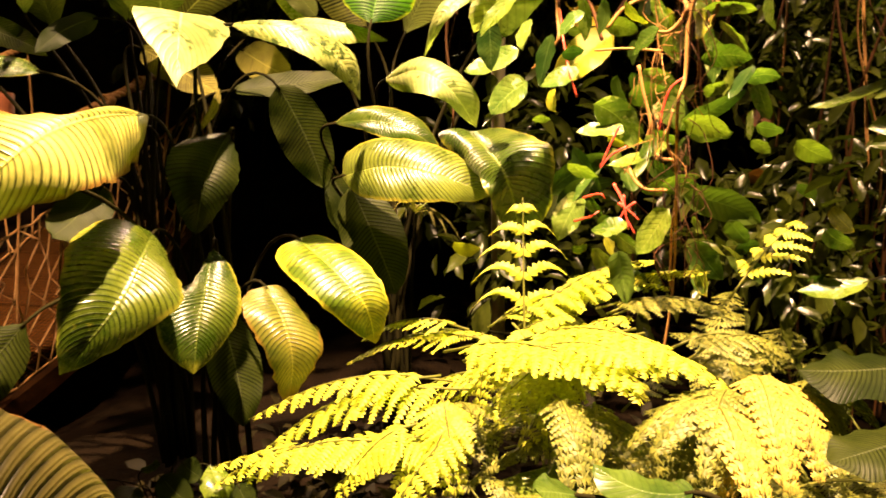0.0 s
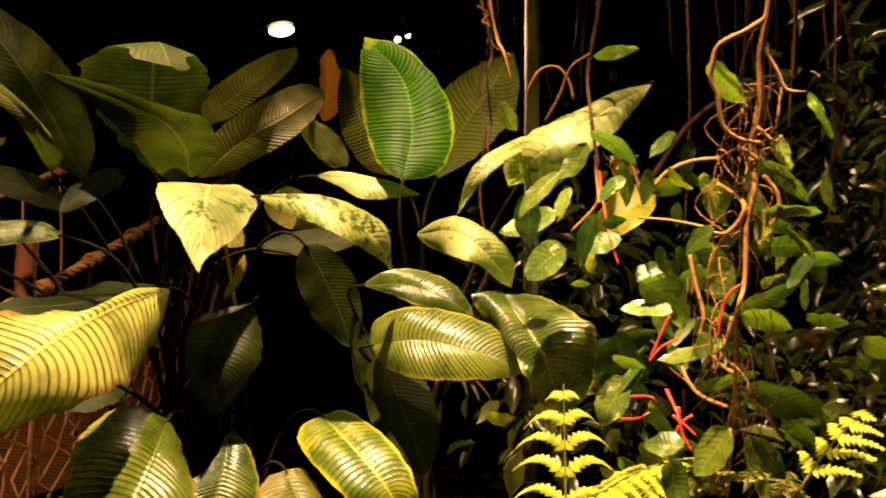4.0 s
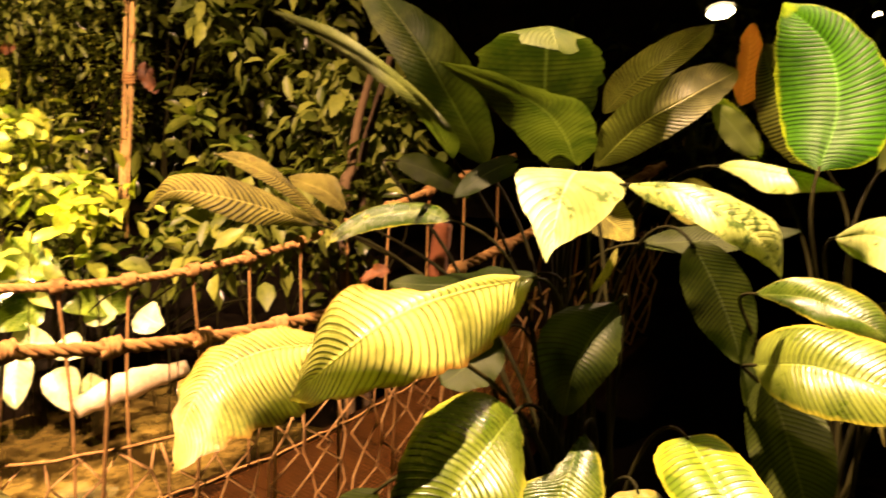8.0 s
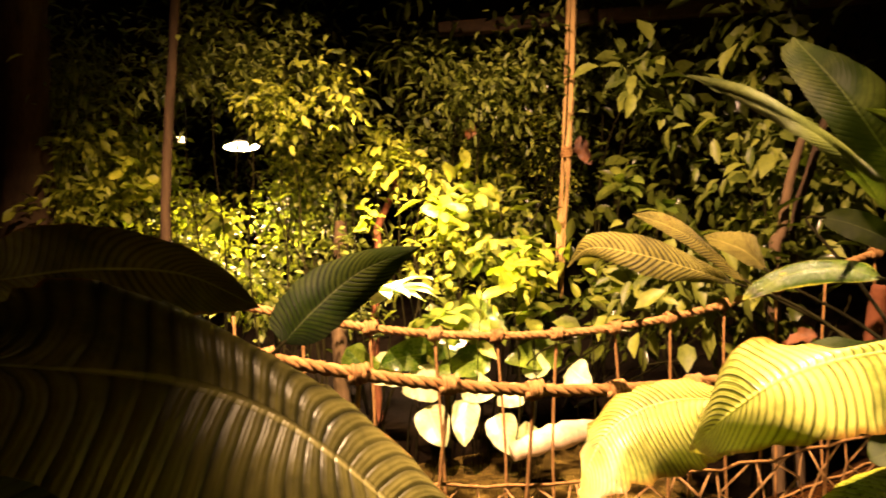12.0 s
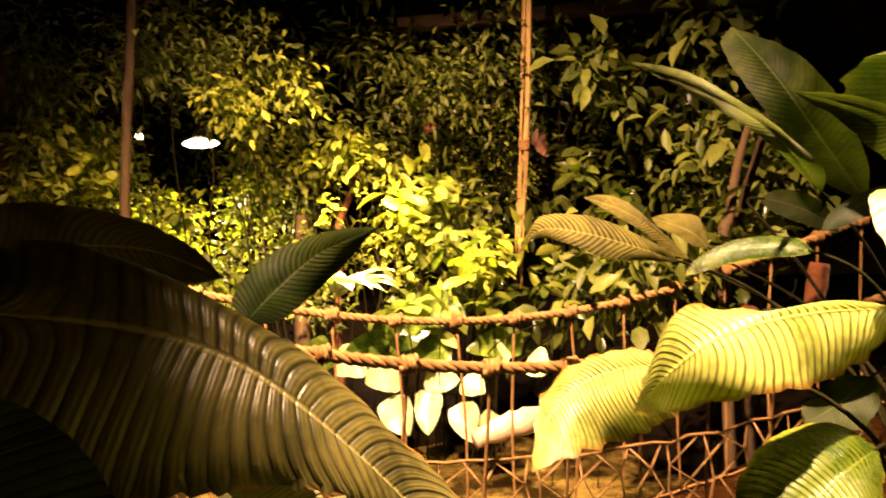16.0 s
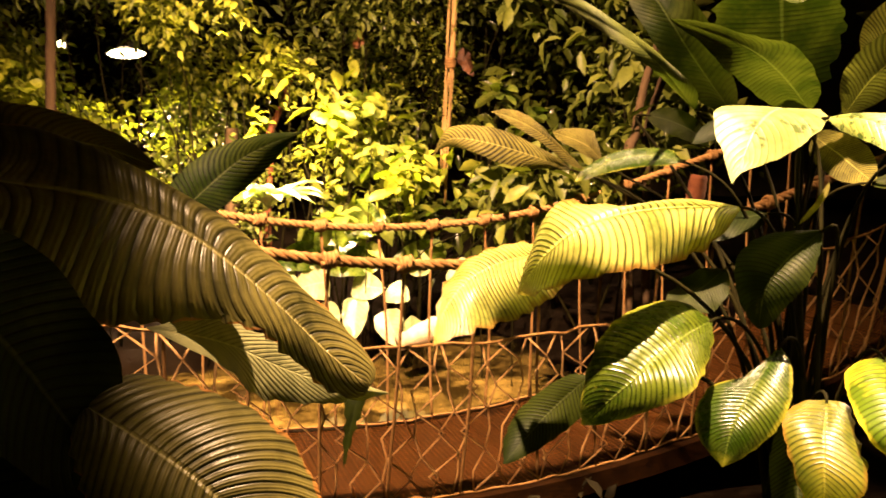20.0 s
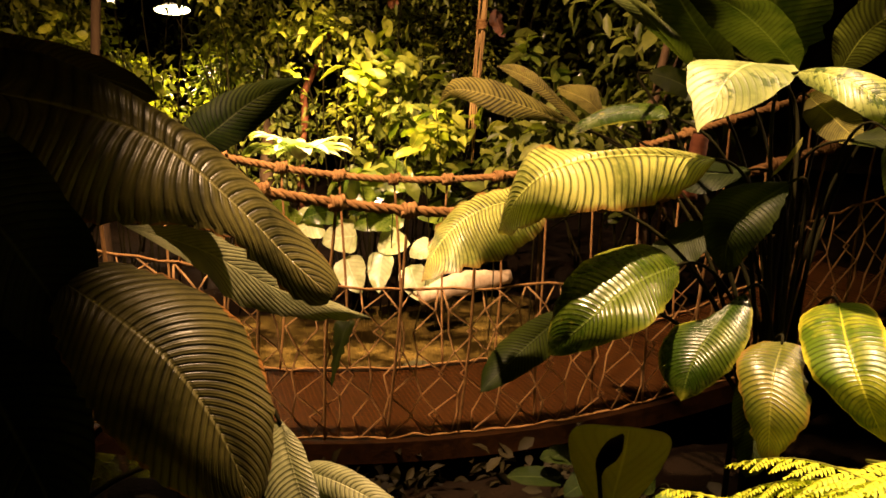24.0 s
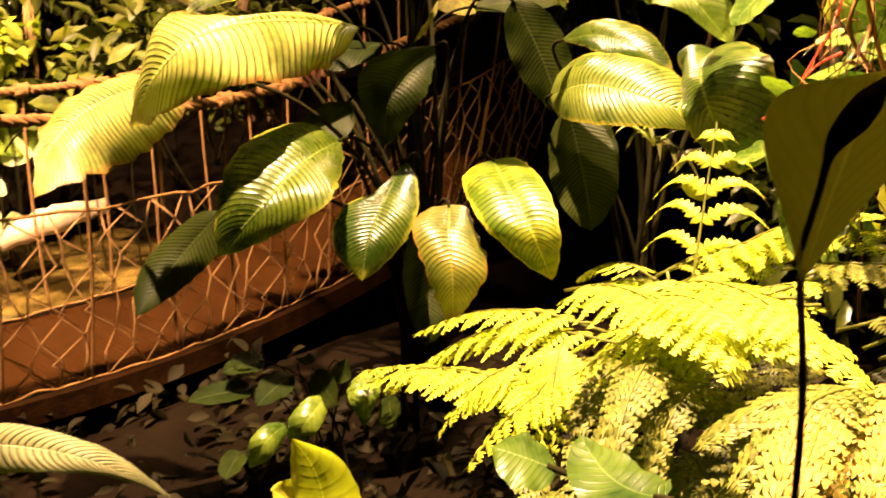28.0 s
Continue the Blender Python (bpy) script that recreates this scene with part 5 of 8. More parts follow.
frond(fern, (0.950, 1.806, 0.891), (1.176, 1.794, 0.979), 0.03, 0.084, 11, 378, mat=FERN)
frond(fern, (0.919, 1.827, 0.907), (1.175, 1.778, 0.938), 0.03, 0.074, 11, 379, mat=FERN)
frond(fern, (0.919, 1.827, 0.907), (1.102, 1.823, 0.946), 0.03, 0.074, 11, 380, mat=FERN)
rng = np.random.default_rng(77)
# Thicket below the bright fronds, its shade put into the fern colour.
under = tagged(place("fern", (1.25, 1.5, 0.35)), "yellow-green fern thicket under brighter fronds, shade painted into its colour", "fern", "ferns")
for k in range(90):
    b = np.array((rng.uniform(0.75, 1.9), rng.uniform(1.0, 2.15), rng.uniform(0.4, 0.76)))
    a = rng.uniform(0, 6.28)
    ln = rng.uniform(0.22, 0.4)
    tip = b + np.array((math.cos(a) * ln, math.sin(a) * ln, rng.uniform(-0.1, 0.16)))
    frond(under, b, tip, 0.06, rng.uniform(0.06, 0.09), 13, 500 + k, FERN_DIMMED)

# Litter in shade-dark colour, also added to darken the ground.
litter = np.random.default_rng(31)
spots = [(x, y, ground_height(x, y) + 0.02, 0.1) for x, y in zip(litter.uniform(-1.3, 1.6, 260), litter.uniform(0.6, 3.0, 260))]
tagged(part("shaded_leaf_litter", scatter_leaves("shaded_leaf_litter", spots, 3600, 0.08, 61, slim=0.5), SHADED_LITTER, None), "fallen leaves and sprouts on wet soil, shade painted into their colour", "leaf litter", kind="stuff")
# ---- more builders ----
def tangle(name, top, bottom, count, reach, length, radius, mat, parent, seed, label):
    """Fine roots that leave a line and hang from it."""
    rng = np.random.default_rng(seed)
    top, bottom = np.asarray(top, float), np.asarray(bottom, float)
    lines = []
    for _ in range(count):
        p = top + (bottom - top) * rng.uniform(0, 1)
        d = unit(rng.normal(0, 1, 3) * (1, 1, 0.4))
        n = rng.uniform(0.4, 1) * length
        pts = [p, p + d * reach * rng.uniform(0.3, 1), p + d * reach * rng.uniform(0.5, 1.3) + np.array((0, 0, -n * 0.5)), p + d * reach * rng.uniform(0.2, 1.2) + np.array((0, 0, -n))]
        lines.append(bezier([q + rng.normal(0, 0.008, 3) for q in pts], 10))
    return tubes(name, lines, radius, mat, parent, 4, label)


def yellow_flower(c):
    ob = tagged(place("yellow_flower", c), "cluster of small ruffled yellow blossoms on a root", "flower")
    rng = np.random.default_rng(5)
    for k in range(14):
        p = np.asarray(c) + rng.normal(0, 0.028, 3)
        d = unit(rng.normal(0, 1, 3) + np.array((0, -1, 0.2)))
        s = unit(np.cross(d, rng.normal(0, 1, 3))) * 0.016
        part("petal", blade_mesh("petal", p, p + d * 0.045, p + d * 0.022 + np.cross(s, d) * 0.4, s, nu=6, nv=4, seed=k, wave=0.08), FLOWER_YELLOW, ob)


def split_pole(top, bottom):
    """A hanging bundle of split bamboo that frays at the foot."""
    ob = tagged(place("hanging_bamboo", top), "tan bundle of split bamboo hanging above the rope bridge", "bamboo", "hanging roots and vines")
    rng = np.random.default_rng(9)
    top, bottom = np.asarray(top, float), np.asarray(bottom, float)
    for k in range(9):
        a = 6.28 * k / 9
        off = np.array((math.cos(a), math.sin(a), 0)) * 0.022
        end = bottom + off * 0.7 + rng.normal(0, 0.02, 3) + np.array((0, 0, rng.uniform(0, 0.5)))
        mid = top + (bottom - top) * 0.5 + off * 1.1 + rng.normal(0, 0.008, 3)
        tube("strip", [top + off, mid, end], [0.011, 0.01, 0.003], BAMBOO, ob, 6, 20, "", 0.12, k)
    for z in (0.6,):
        p = top + (bottom - top) * z
        knot(ob, p, top - bottom, 0.03)


def steel_pole(foot):
    bm = bmesh.new()
    bmesh.ops.create_cone(bm, cap_ends=True, segments=20, radius1=0.03, radius2=0.03, depth=5.0)
    for v in bm.verts:
        v.co += Vector((foot[0], foot[1], 2.4))
    me = bpy.data.meshes.new("metal_pole")
    bm.to_mesh(me)
    bm.free()
    me.polygons.foreach_set("use_smooth", [len(p.vertices) == 4 for p in me.polygons])
    tagged(part("metal_pole", me, STEEL, None), "grey galvanised steel pole among the plants", "pole")


def lamp(name, at_, r, aim, stretch=1.0):
    ob = tagged(place(name, at_), "dark lamp with a glowing warm white lens", "lamp", "lamps in the hall")
    turn = Vector(aim).to_track_quat("-Z", "Y").to_matrix().to_4x4()
    m = Matrix.Translation(at_) @ turn
    bm = bmesh.new()
    bmesh.ops.create_cone(bm, cap_ends=True, segments=20, radius1=r, radius2=r * 0.55, depth=r * 1.8, matrix=Matrix.Translation((0, 0, r * 1.15)))
    bm.transform(m)
    part("housing", bm, HOUSING, ob)
    bm = bmesh.new()
    bmesh.ops.create_uvsphere(bm, u_segments=16, v_segments=8, radius=r * 0.92)
    for v in bm.verts:
        v.co.z *= 0.24
        v.co.x *= stretch
    bm.transform(m)
    part("lens", bm, GLOW, ob, "glowing warm lens")
    top = m @ Vector((0, 0, r * 2.0))
    tube("hanging_rod", [top, (top[0], top[1], 7.05)], 0.008, HOUSING, ob, 6, 4)


def beam(a, b, wide, deep, label):
    a, b = Vector(a), Vector(b)
    bm = bmesh.new()
    bmesh.ops.create_cube(bm, size=1)
    for v in bm.verts:
        v.co = Vector((v.co.x * (b - a).length, v.co.y * wide, v.co.z * deep))
    bmesh.ops.bevel(bm, geom=bm.edges[:], offset=0.01, segments=1, affect="EDGES")
    bm.transform(Matrix.Translation((a + b) / 2) @ (b - a).to_track_quat("X", "Z").to_matrix().to_4x4())
    tagged(part("roof_beam", bm, TIMBER, None), label, "beam", "timber roof beams")


def rosette(centre, count, size, slim, mat, label, seed):
    """A shoot that ends in a whorl of broad leaves, its stem rising from the bank."""
    rng = np.random.default_rng(seed)
    c = np.asarray(centre, float)
    root = c - ACROSS * 0.5 + ALONG * rng.uniform(-0.2, 0.2)
    root[2] = ground_height(root[0], root[1]) - 0.03
    ob = tagged(place("leafy_shoot", root), label, "plant", "leafy shoots over the pond")
    tube("stem", [root, (root + c) / 2 + rng.normal(0, 0.06, 3), c], [0.006, 0.003], STALK_SHADED, ob, 6, 14)
    for k in range(count):
        a = 2.4 * k + rng.uniform(-0.4, 0.4)
        d = unit(ACROSS * 0.5 + np.array((math.cos(a), math.sin(a) * 0.6, rng.uniform(-0.55, 0.5))))
        b = c + np.array((0, 0, -0.05 * (k // 4))) + rng.normal(0, 0.015, 3)
        ln = size * rng.uniform(0.7, 1.15)
        s_ = unit(np.cross(d, np.array((0, 0, 1.0)) + rng.normal(0, 0.5, 3))) * ln * slim * 0.5
        part("leaf", blade_mesh("leaf", b, b + d * ln + np.array((0, 0, -ln * 0.2)), b + d * ln * 0.52, s_, nu=9, nv=6, seed=seed + k, blunt=0.6, sharp=0.6), mat, ob)


def dead_leaf(base, tip, mid, side, label):
    tagged(part("dead_leaf", blade_mesh("dead_leaf", base, tip, mid, side, nu=20, nv=8, wave=0.11, cup=0.5, ragged=0.06), BLADE_RUST, None), label, "leaf", "dead leaves")


def pale_log(a, b):
    a, b = np.asarray(a, float), np.asarray(b, float)
    line = bezier([a, (a + b) / 2 + np.array((0, 0, 0.03)), b], 16)
    v, f = tube_data(line, [0.06, 0.09, 0.055], 10, 0, 0.18, 3)
    tagged(part("log", solid("log", v, f), PALE_WOOD, None), "pale bleached log lying at the pond edge", "log")


def bromeliad(c):
    ob = tagged(place("bromeliad", c), "bromeliad rosette with strap leaves, lamplight painted pale into them", "plant", "low plants")
    rng = np.random.default_rng(3)
    c = np.asarray(c, float)
    for k in range(20):
        a = 6.28 * k / 20 + rng.uniform(-0.2, 0.2)
        e = rng.uniform(0.1, 0.7)
        d = np.array((math.cos(a), math.sin(a), e))
        ln = rng.uniform(0.3, 0.46)
        tip = c + d * ln + np.array((0, 0, -0.05))
        s = np.cross(unit(d), (0, 0, 1)) * 0.075
        # Strap leaves take the pale colour that carries the lamplight.
        part("leaf", blade_mesh("leaf", c, tip, c + d * ln * 0.5 + np.array((0, 0, 0.04)), s, nu=10, nv=4, seed=k, blunt=0.3, cup=0.3), BLADE_LAMPLIT, ob)


def trunk(points, radii, mat, label):
    base = np.asarray(points[0], float)
    low = ground_height(base[0], base[1]) - 0.1
    pts = [np.array((base[0], base[1], low))] + [np.asarray(p, float) for p in points]
    v, f = tube_data(bezier(pts, 40), radii, 10, 0, 0.12, 4)
    tagged(part("trunk", solid("trunk", v, f), mat, None), label + " among the shrubs", "trunk", "trunks and stems")
# ---- climbing vine with aerial roots ----
vine = tagged(place("climbing_vine", (1.101, 1.532, 0.300)), "tan twisting vine with aerial roots and glossy leaves over the ferns", "vine", "hanging roots and vines")
tube("stem", [(1.140, 1.542, 2.259), (1.168, 1.573, 2.089), (1.172, 1.586, 2.016), (1.169, 1.599, 1.941), (1.177, 1.601, 1.843), (1.178, 1.626, 1.781), (1.171, 1.603, 1.712), (1.159, 1.605, 1.641), (1.151, 1.594, 1.539), (1.135, 1.591, 1.478), (1.227, 1.718, 1.282), (1.352, 1.901, 1.011), (1.342, 1.919, 0.793)], [0.0065, 0.006, 0.005, 0.0035, 0.003], VINE, vine, 7, wobble=0.08)
tube("stem", [(1.168, 1.573, 2.089), (1.173, 1.585, 2.016), (1.149, 1.607, 1.988), (1.113, 1.636, 1.965), (1.105, 1.645, 1.934), (1.104, 1.648, 1.905), (1.115, 1.643, 1.875), (1.125, 1.638, 1.822), (1.150, 1.621, 1.797), (1.181, 1.598, 1.789)], [0.0055, 0.004], VINE, vine, 7, wobble=0.08)
tube("stem", [(1.169, 1.596, 1.960), (1.193, 1.584, 1.915), (1.207, 1.575, 1.883), (1.233, 1.555, 1.877)], [0.004, 0.002], VINE, vine, 7, wobble=0.08)
tube("stem", [(1.172, 1.605, 1.818), (1.196, 1.587, 1.792), (1.206, 1.579, 1.802)], [0.004, 0.002], VINE, vine, 7, wobble=0.08)
tube("stem", [(1.176, 1.601, 1.758), (1.162, 1.612, 1.773), (1.152, 1.619, 1.781)], 0.0035, VINE, vine, 7, wobble=0.08)
tube("stem", [(1.175, 1.723, 1.712), (1.178, 1.671, 1.693), (1.157, 1.610, 1.676), (1.150, 1.613, 1.651), (1.130, 1.624, 1.627), (1.111, 1.637, 1.627)], [0.003, 0.005, 0.003], VINE, vine, 7, wobble=0.08)
tube("stem", [(1.182, 1.596, 1.732), (1.200, 1.580, 1.702), (1.202, 1.575, 1.667), (1.190, 1.582, 1.642)], 0.004, VINE, vine, 7, wobble=0.08)
tube("stem", [(1.151, 1.594, 1.539), (1.127, 1.606, 1.517), (1.112, 1.607, 1.476), (1.104, 1.602, 1.436)], [0.003, 0.002], STALK_RED, vine, 7, wobble=0.08)
tube("stem", [(1.181, 1.822, 1.560), (1.187, 1.808, 1.502), (1.196, 1.787, 1.434), (1.186, 1.780, 1.388), (1.154, 1.673, 1.371), (1.118, 1.574, 1.379)], [0.004, 0.0035], VINE, vine, 7, wobble=0.08)
tube("stem", [(1.148, 1.791, 1.340), (1.128, 1.736, 1.321), (1.120, 1.674, 1.306), (1.101, 1.565, 1.320)], 0.0035, VINE, vine, 7, wobble=0.08)
tube("stem", [(1.128, 1.596, 1.477), (1.125, 1.605, 1.412), (1.204, 1.683, 1.318), (1.288, 1.822, 1.168), (1.344, 1.900, 0.998)], 0.003, VINE, vine, 7, wobble=0.08)
tube("stem", [(1.171, 1.814, 1.271), (1.234, 1.902, 1.119), (1.258, 1.952, 0.987), (1.276, 1.984, 0.828)], 0.003, VINE_DARK, vine, 7, wobble=0.08)
tube("stem", [(1.303, 2.492, 1.715), (1.269, 2.392, 1.624), (1.237, 2.287, 1.542), (1.253, 2.267, 1.468)], 0.003, STALK_RED, vine, 7, wobble=0.08)
tube("aerial_root", [(1.153, 1.847, 1.424), (1.129, 1.849, 1.376), (1.107, 1.849, 1.331)], [0.0035, 0.0015], STALK_RED, vine, 7, wobble=0.08)
tube("aerial_root", [(1.164, 1.829, 1.378), (1.132, 1.843, 1.359), (1.107, 1.848, 1.329)], [0.0035, 0.0015], STALK_RED, vine, 7, wobble=0.08)
tube("aerial_root", [(1.044, 1.805, 1.271), (1.052, 1.746, 1.288), (1.062, 1.737, 1.278)], [0.0035, 0.0015], STALK_RED, vine, 7, wobble=0.08)
tube("aerial_root", [(1.042, 1.843, 1.210), (1.050, 1.786, 1.230), (1.071, 1.779, 1.243)], [0.0035, 0.0015], STALK_RED, vine, 7, wobble=0.08)
tube("aerial_root", [(1.035, 1.634, 1.288), (1.053, 1.615, 1.271), (1.065, 1.601, 1.256)], [0.0035, 0.0015], STALK_RED, vine, 7, wobble=0.08)
tube("aerial_root", [(1.046, 1.633, 1.304), (1.044, 1.619, 1.265), (1.054, 1.596, 1.229)], [0.0035, 0.0015], STALK_RED, vine, 7, wobble=0.08)
tube("aerial_root", [(1.065, 1.616, 1.291), (1.045, 1.622, 1.275), (1.029, 1.622, 1.249)], [0.0035, 0.0015], STALK_RED, vine, 7, wobble=0.08)
tube("aerial_root", [(1.057, 1.693, 1.317), (1.043, 1.629, 1.289), (1.045, 1.606, 1.237)], [0.0035, 0.0015], STALK_RED, vine, 7, wobble=0.08)
tube("stem", [(1.280, 2.445, 2.302), (1.284, 2.473, 2.156), (1.276, 2.490, 2.065), (1.269, 2.503, 1.972), (1.259, 2.458, 1.875), (1.259, 2.403, 1.718)], [0.006, 0.004], VINE_DARK, vine, 7, wobble=0.08)
tube("stem", [(1.273, 2.494, 2.042), (1.225, 2.521, 2.005), (1.198, 2.539, 1.926), (1.162, 2.557, 1.854)], 0.0045, VINE_DARK, vine, 7, wobble=0.08)
tube("stem", [(1.181, 2.761, 1.948), (1.219, 2.741, 2.016), (1.267, 2.720, 2.026), (1.300, 2.708, 1.988), (1.318, 2.704, 1.927)], 0.004, VINE, vine, 7, wobble=0.08)
tube("stem", [(1.019, 2.663, 2.304), (1.037, 2.678, 2.196), (1.060, 2.684, 2.100), (1.061, 2.635, 2.061), (1.086, 2.634, 1.980)], [0.005, 0.003], VINE, vine, 7, wobble=0.08)
tube("stem", [(1.534, 2.242, 1.747), (1.474, 2.282, 1.740), (1.418, 2.315, 1.710), (1.379, 2.335, 1.656)], [0.006, 0.005], VINE, vine, 7, wobble=0.08)
tube("stem", [(1.366, 2.340, 1.625), (1.364, 2.404, 1.716), (1.336, 2.420, 1.756), (1.324, 2.483, 1.779)], [0.006, 0.004], VINE_DARK, vine, 7, wobble=0.08)
tube("stem", [(1.296, 2.497, 1.755), (1.278, 2.447, 1.684), (1.258, 2.398, 1.640), (1.243, 2.403, 1.609), (1.185, 2.424, 1.545)], [0.007, 0.006, 0.003], VINE, vine, 7, wobble=0.08)
tube("stem", [(1.303, 2.257, 1.595), (1.325, 2.128, 1.598), (1.348, 1.994, 1.590)], 0.0035, VINE, vine, 7, wobble=0.08)
tube("stem", [(1.528, 2.597, 1.672), (1.666, 2.634, 1.828), (1.803, 2.661, 1.918), (1.930, 2.693, 1.956)], [0.009, 0.007], VINE_DARK, vine, 7, wobble=0.08)
leaf(vine, BLADE_SMALL, (1.104, 1.644, 1.940), (1.174, 1.639, 1.860), (1.135, 1.645, 1.897), (-0.002, 0.026, -0.011), nu=12, nv=6)
leaf(vine, BLADE_MOTTLED, (1.204, 1.581, 1.804), (1.237, 1.591, 1.739), (1.218, 1.589, 1.771), (0.002, 0.024, -0.004), nu=12, nv=6)
leaf(vine, BLADE_SMALL, (1.179, 1.599, 1.757), (1.259, 1.570, 1.683), (1.223, 1.583, 1.724), (0.005, 0.021, -0.014), nu=12, nv=6)
leaf(vine, BLADE_SMALL, (1.181, 1.591, 1.667), (1.277, 1.553, 1.665), (1.230, 1.573, 1.670), (0.012, 0.014, -0.013), nu=12, nv=6)
leaf(vine, BLADE_YELLOW, (1.190, 1.584, 1.667), (1.188, 1.617, 1.612), (1.190, 1.600, 1.640), (0.000, 0.025, 0.005), nu=12, nv=6)
leaf(vine, BLADE_SMALL, (1.114, 1.635, 1.631), (1.083, 1.684, 1.580), (1.098, 1.661, 1.610), (0.003, 0.024, 0.009), nu=12, nv=6)
leaf(vine, BLADE_SMALL, (1.207, 1.569, 1.644), (1.264, 1.551, 1.579), (1.239, 1.558, 1.615), (0.008, 0.018, -0.007), nu=12, nv=6)
leaf(vine, BLADE_MOTTLED, (1.235, 1.553, 1.877), (1.287, 1.551, 1.795), (1.264, 1.550, 1.839), (0.008, 0.020, -0.003), nu=12, nv=6)
leaf(vine, BLADE_SMALL, (1.308, 1.773, 1.572), (1.411, 1.729, 1.570), (1.361, 1.752, 1.579), (0.011, 0.013, -0.025), nu=12, nv=6)
leaf(vine, BLADE_SMALL, (1.028, 1.583, 1.245), (0.980, 1.643, 1.233), (1.005, 1.614, 1.241), (0.014, 0.022, 0.013), nu=12, nv=6)
leaf(vine, BLADE_SMALL, (1.099, 1.552, 1.286), (1.051, 1.580, 1.190), (1.078, 1.565, 1.237), (-0.007, 0.034, 0.007), nu=12, nv=6)
leaf(vine, BLADE_SHINY, (1.311, 1.815, 1.257), (1.458, 1.714, 1.199), (1.391, 1.765, 1.238), (-0.002, 0.013, -0.040), nu=12, nv=6)
leaf(vine, BLADE_SHINY, (1.321, 1.859, 1.425), (1.461, 1.806, 1.501), (1.394, 1.831, 1.457), (0.017, 0.008, -0.019), nu=12, nv=6)
leaf(vine, BLADE_SMALL, (1.272, 1.771, 1.436), (1.367, 1.729, 1.407), (1.322, 1.751, 1.425), (0.005, 0.015, -0.026), nu=12, nv=6)
leaf(vine, BLADE_SMALL, (1.216, 1.736, 1.391), (1.112, 1.824, 1.337), (1.167, 1.778, 1.358), (0.009, 0.022, 0.010), nu=12, nv=6)
leaf(vine, BLADE_SMALL, (1.169, 1.711, 1.408), (1.150, 1.748, 1.363), (1.159, 1.730, 1.385), (0.002, 0.026, 0.008), nu=12, nv=6)
leaf(vine, BLADE_MOTTLED, (1.158, 2.029, 1.238), (1.099, 2.050, 1.115), (1.125, 2.043, 1.179), (-0.019, 0.037, 0.010), nu=12, nv=6)
leaf(vine, BLADE_MOTTLED, (1.199, 2.065, 1.462), (1.293, 2.018, 1.349), (1.263, 2.037, 1.421), (-0.019, 0.028, -0.034), nu=12, nv=6)
leaf(vine, BLADE_MOTTLED, (1.261, 2.013, 1.393), (1.171, 2.099, 1.388), (1.218, 2.058, 1.396), (0.012, 0.020, 0.017), nu=12, nv=6)
leaf(vine, BLADE_MOTTLED, (1.387, 2.143, 1.544), (1.473, 2.090, 1.378), (1.438, 2.114, 1.467), (-0.025, 0.036, -0.030), nu=12, nv=6)
leaf(vine, BLADE_MOTTLED, (1.131, 2.333, 1.511), (1.043, 2.388, 1.420), (1.083, 2.365, 1.473), (-0.016, 0.034, 0.031), nu=12, nv=6)
leaf(vine, BLADE_MOTTLED, (1.151, 2.445, 1.602), (1.010, 2.526, 1.539), (1.084, 2.486, 1.565), (-0.002, 0.026, 0.028), nu=12, nv=6)
leaf(vine, BLADE_MOTTLED, (1.263, 2.272, 1.537), (1.175, 2.345, 1.498), (1.219, 2.309, 1.521), (0.003, 0.024, 0.023), nu=12, nv=6)
leaf(vine, BLADE_YELLOW, (1.492, 2.500, 1.644), (1.338, 2.602, 1.497), (1.413, 2.554, 1.577), (-0.020, 0.038, 0.046), nu=12, nv=6)
leaf(vine, BLADE_SMALL, (1.422, 2.427, 1.675), (1.519, 2.402, 1.648), (1.472, 2.415, 1.664), (0.004, 0.019, -0.027), nu=12, nv=6)
leaf(vine, BLADE_MOTTLED, (1.324, 2.581, 2.044), (1.455, 2.544, 2.065), (1.389, 2.563, 2.059), (0.013, 0.018, -0.017), nu=12, nv=6)
leaf(vine, BLADE_SHINY, (1.145, 1.905, 1.207), (1.192, 1.886, 1.136), (1.168, 1.896, 1.171), (-0.004, 0.020, -0.018), nu=12, nv=6)
leaf(vine, BLADE_SHINY, (1.115, 2.161, 1.217), (1.294, 2.130, 1.320), (1.201, 2.154, 1.279), (0.021, 0.004, -0.031), nu=12, nv=6)
leaf(vine, BLADE_SHINY, (1.116, 2.099, 1.205), (1.270, 2.067, 1.258), (1.192, 2.088, 1.241), (0.014, 0.006, -0.030), nu=12, nv=6)
leaf(vine, BLADE_SMALL, (1.180, 1.786, 1.278), (1.308, 1.747, 1.314), (1.245, 1.769, 1.300), (0.012, 0.011, -0.017), nu=12, nv=6)
leaf(vine, BLADE_SMALL, (1.309, 1.760, 1.503), (1.370, 1.752, 1.512), (1.340, 1.756, 1.507), (0.013, 0.012, -0.015), nu=12, nv=6)
leaf(vine, BLADE_SHINY, (1.383, 1.739, 1.205), (1.427, 1.720, 1.153), (1.405, 1.730, 1.179), (-0.001, 0.019, -0.021), nu=12, nv=6)
leaf(vine, BLADE_SMALL, (1.446, 2.377, 1.394), (1.409, 2.442, 1.435), (1.427, 2.409, 1.414), (0.032, 0.010, 0.029), nu=12, nv=6)
leaf(vine, BLADE_DARK_SHADED, (1.277, 2.322, 1.254), (1.206, 2.348, 1.109), (1.242, 2.335, 1.182), (-0.025, 0.040, 0.015), nu=12, nv=6)
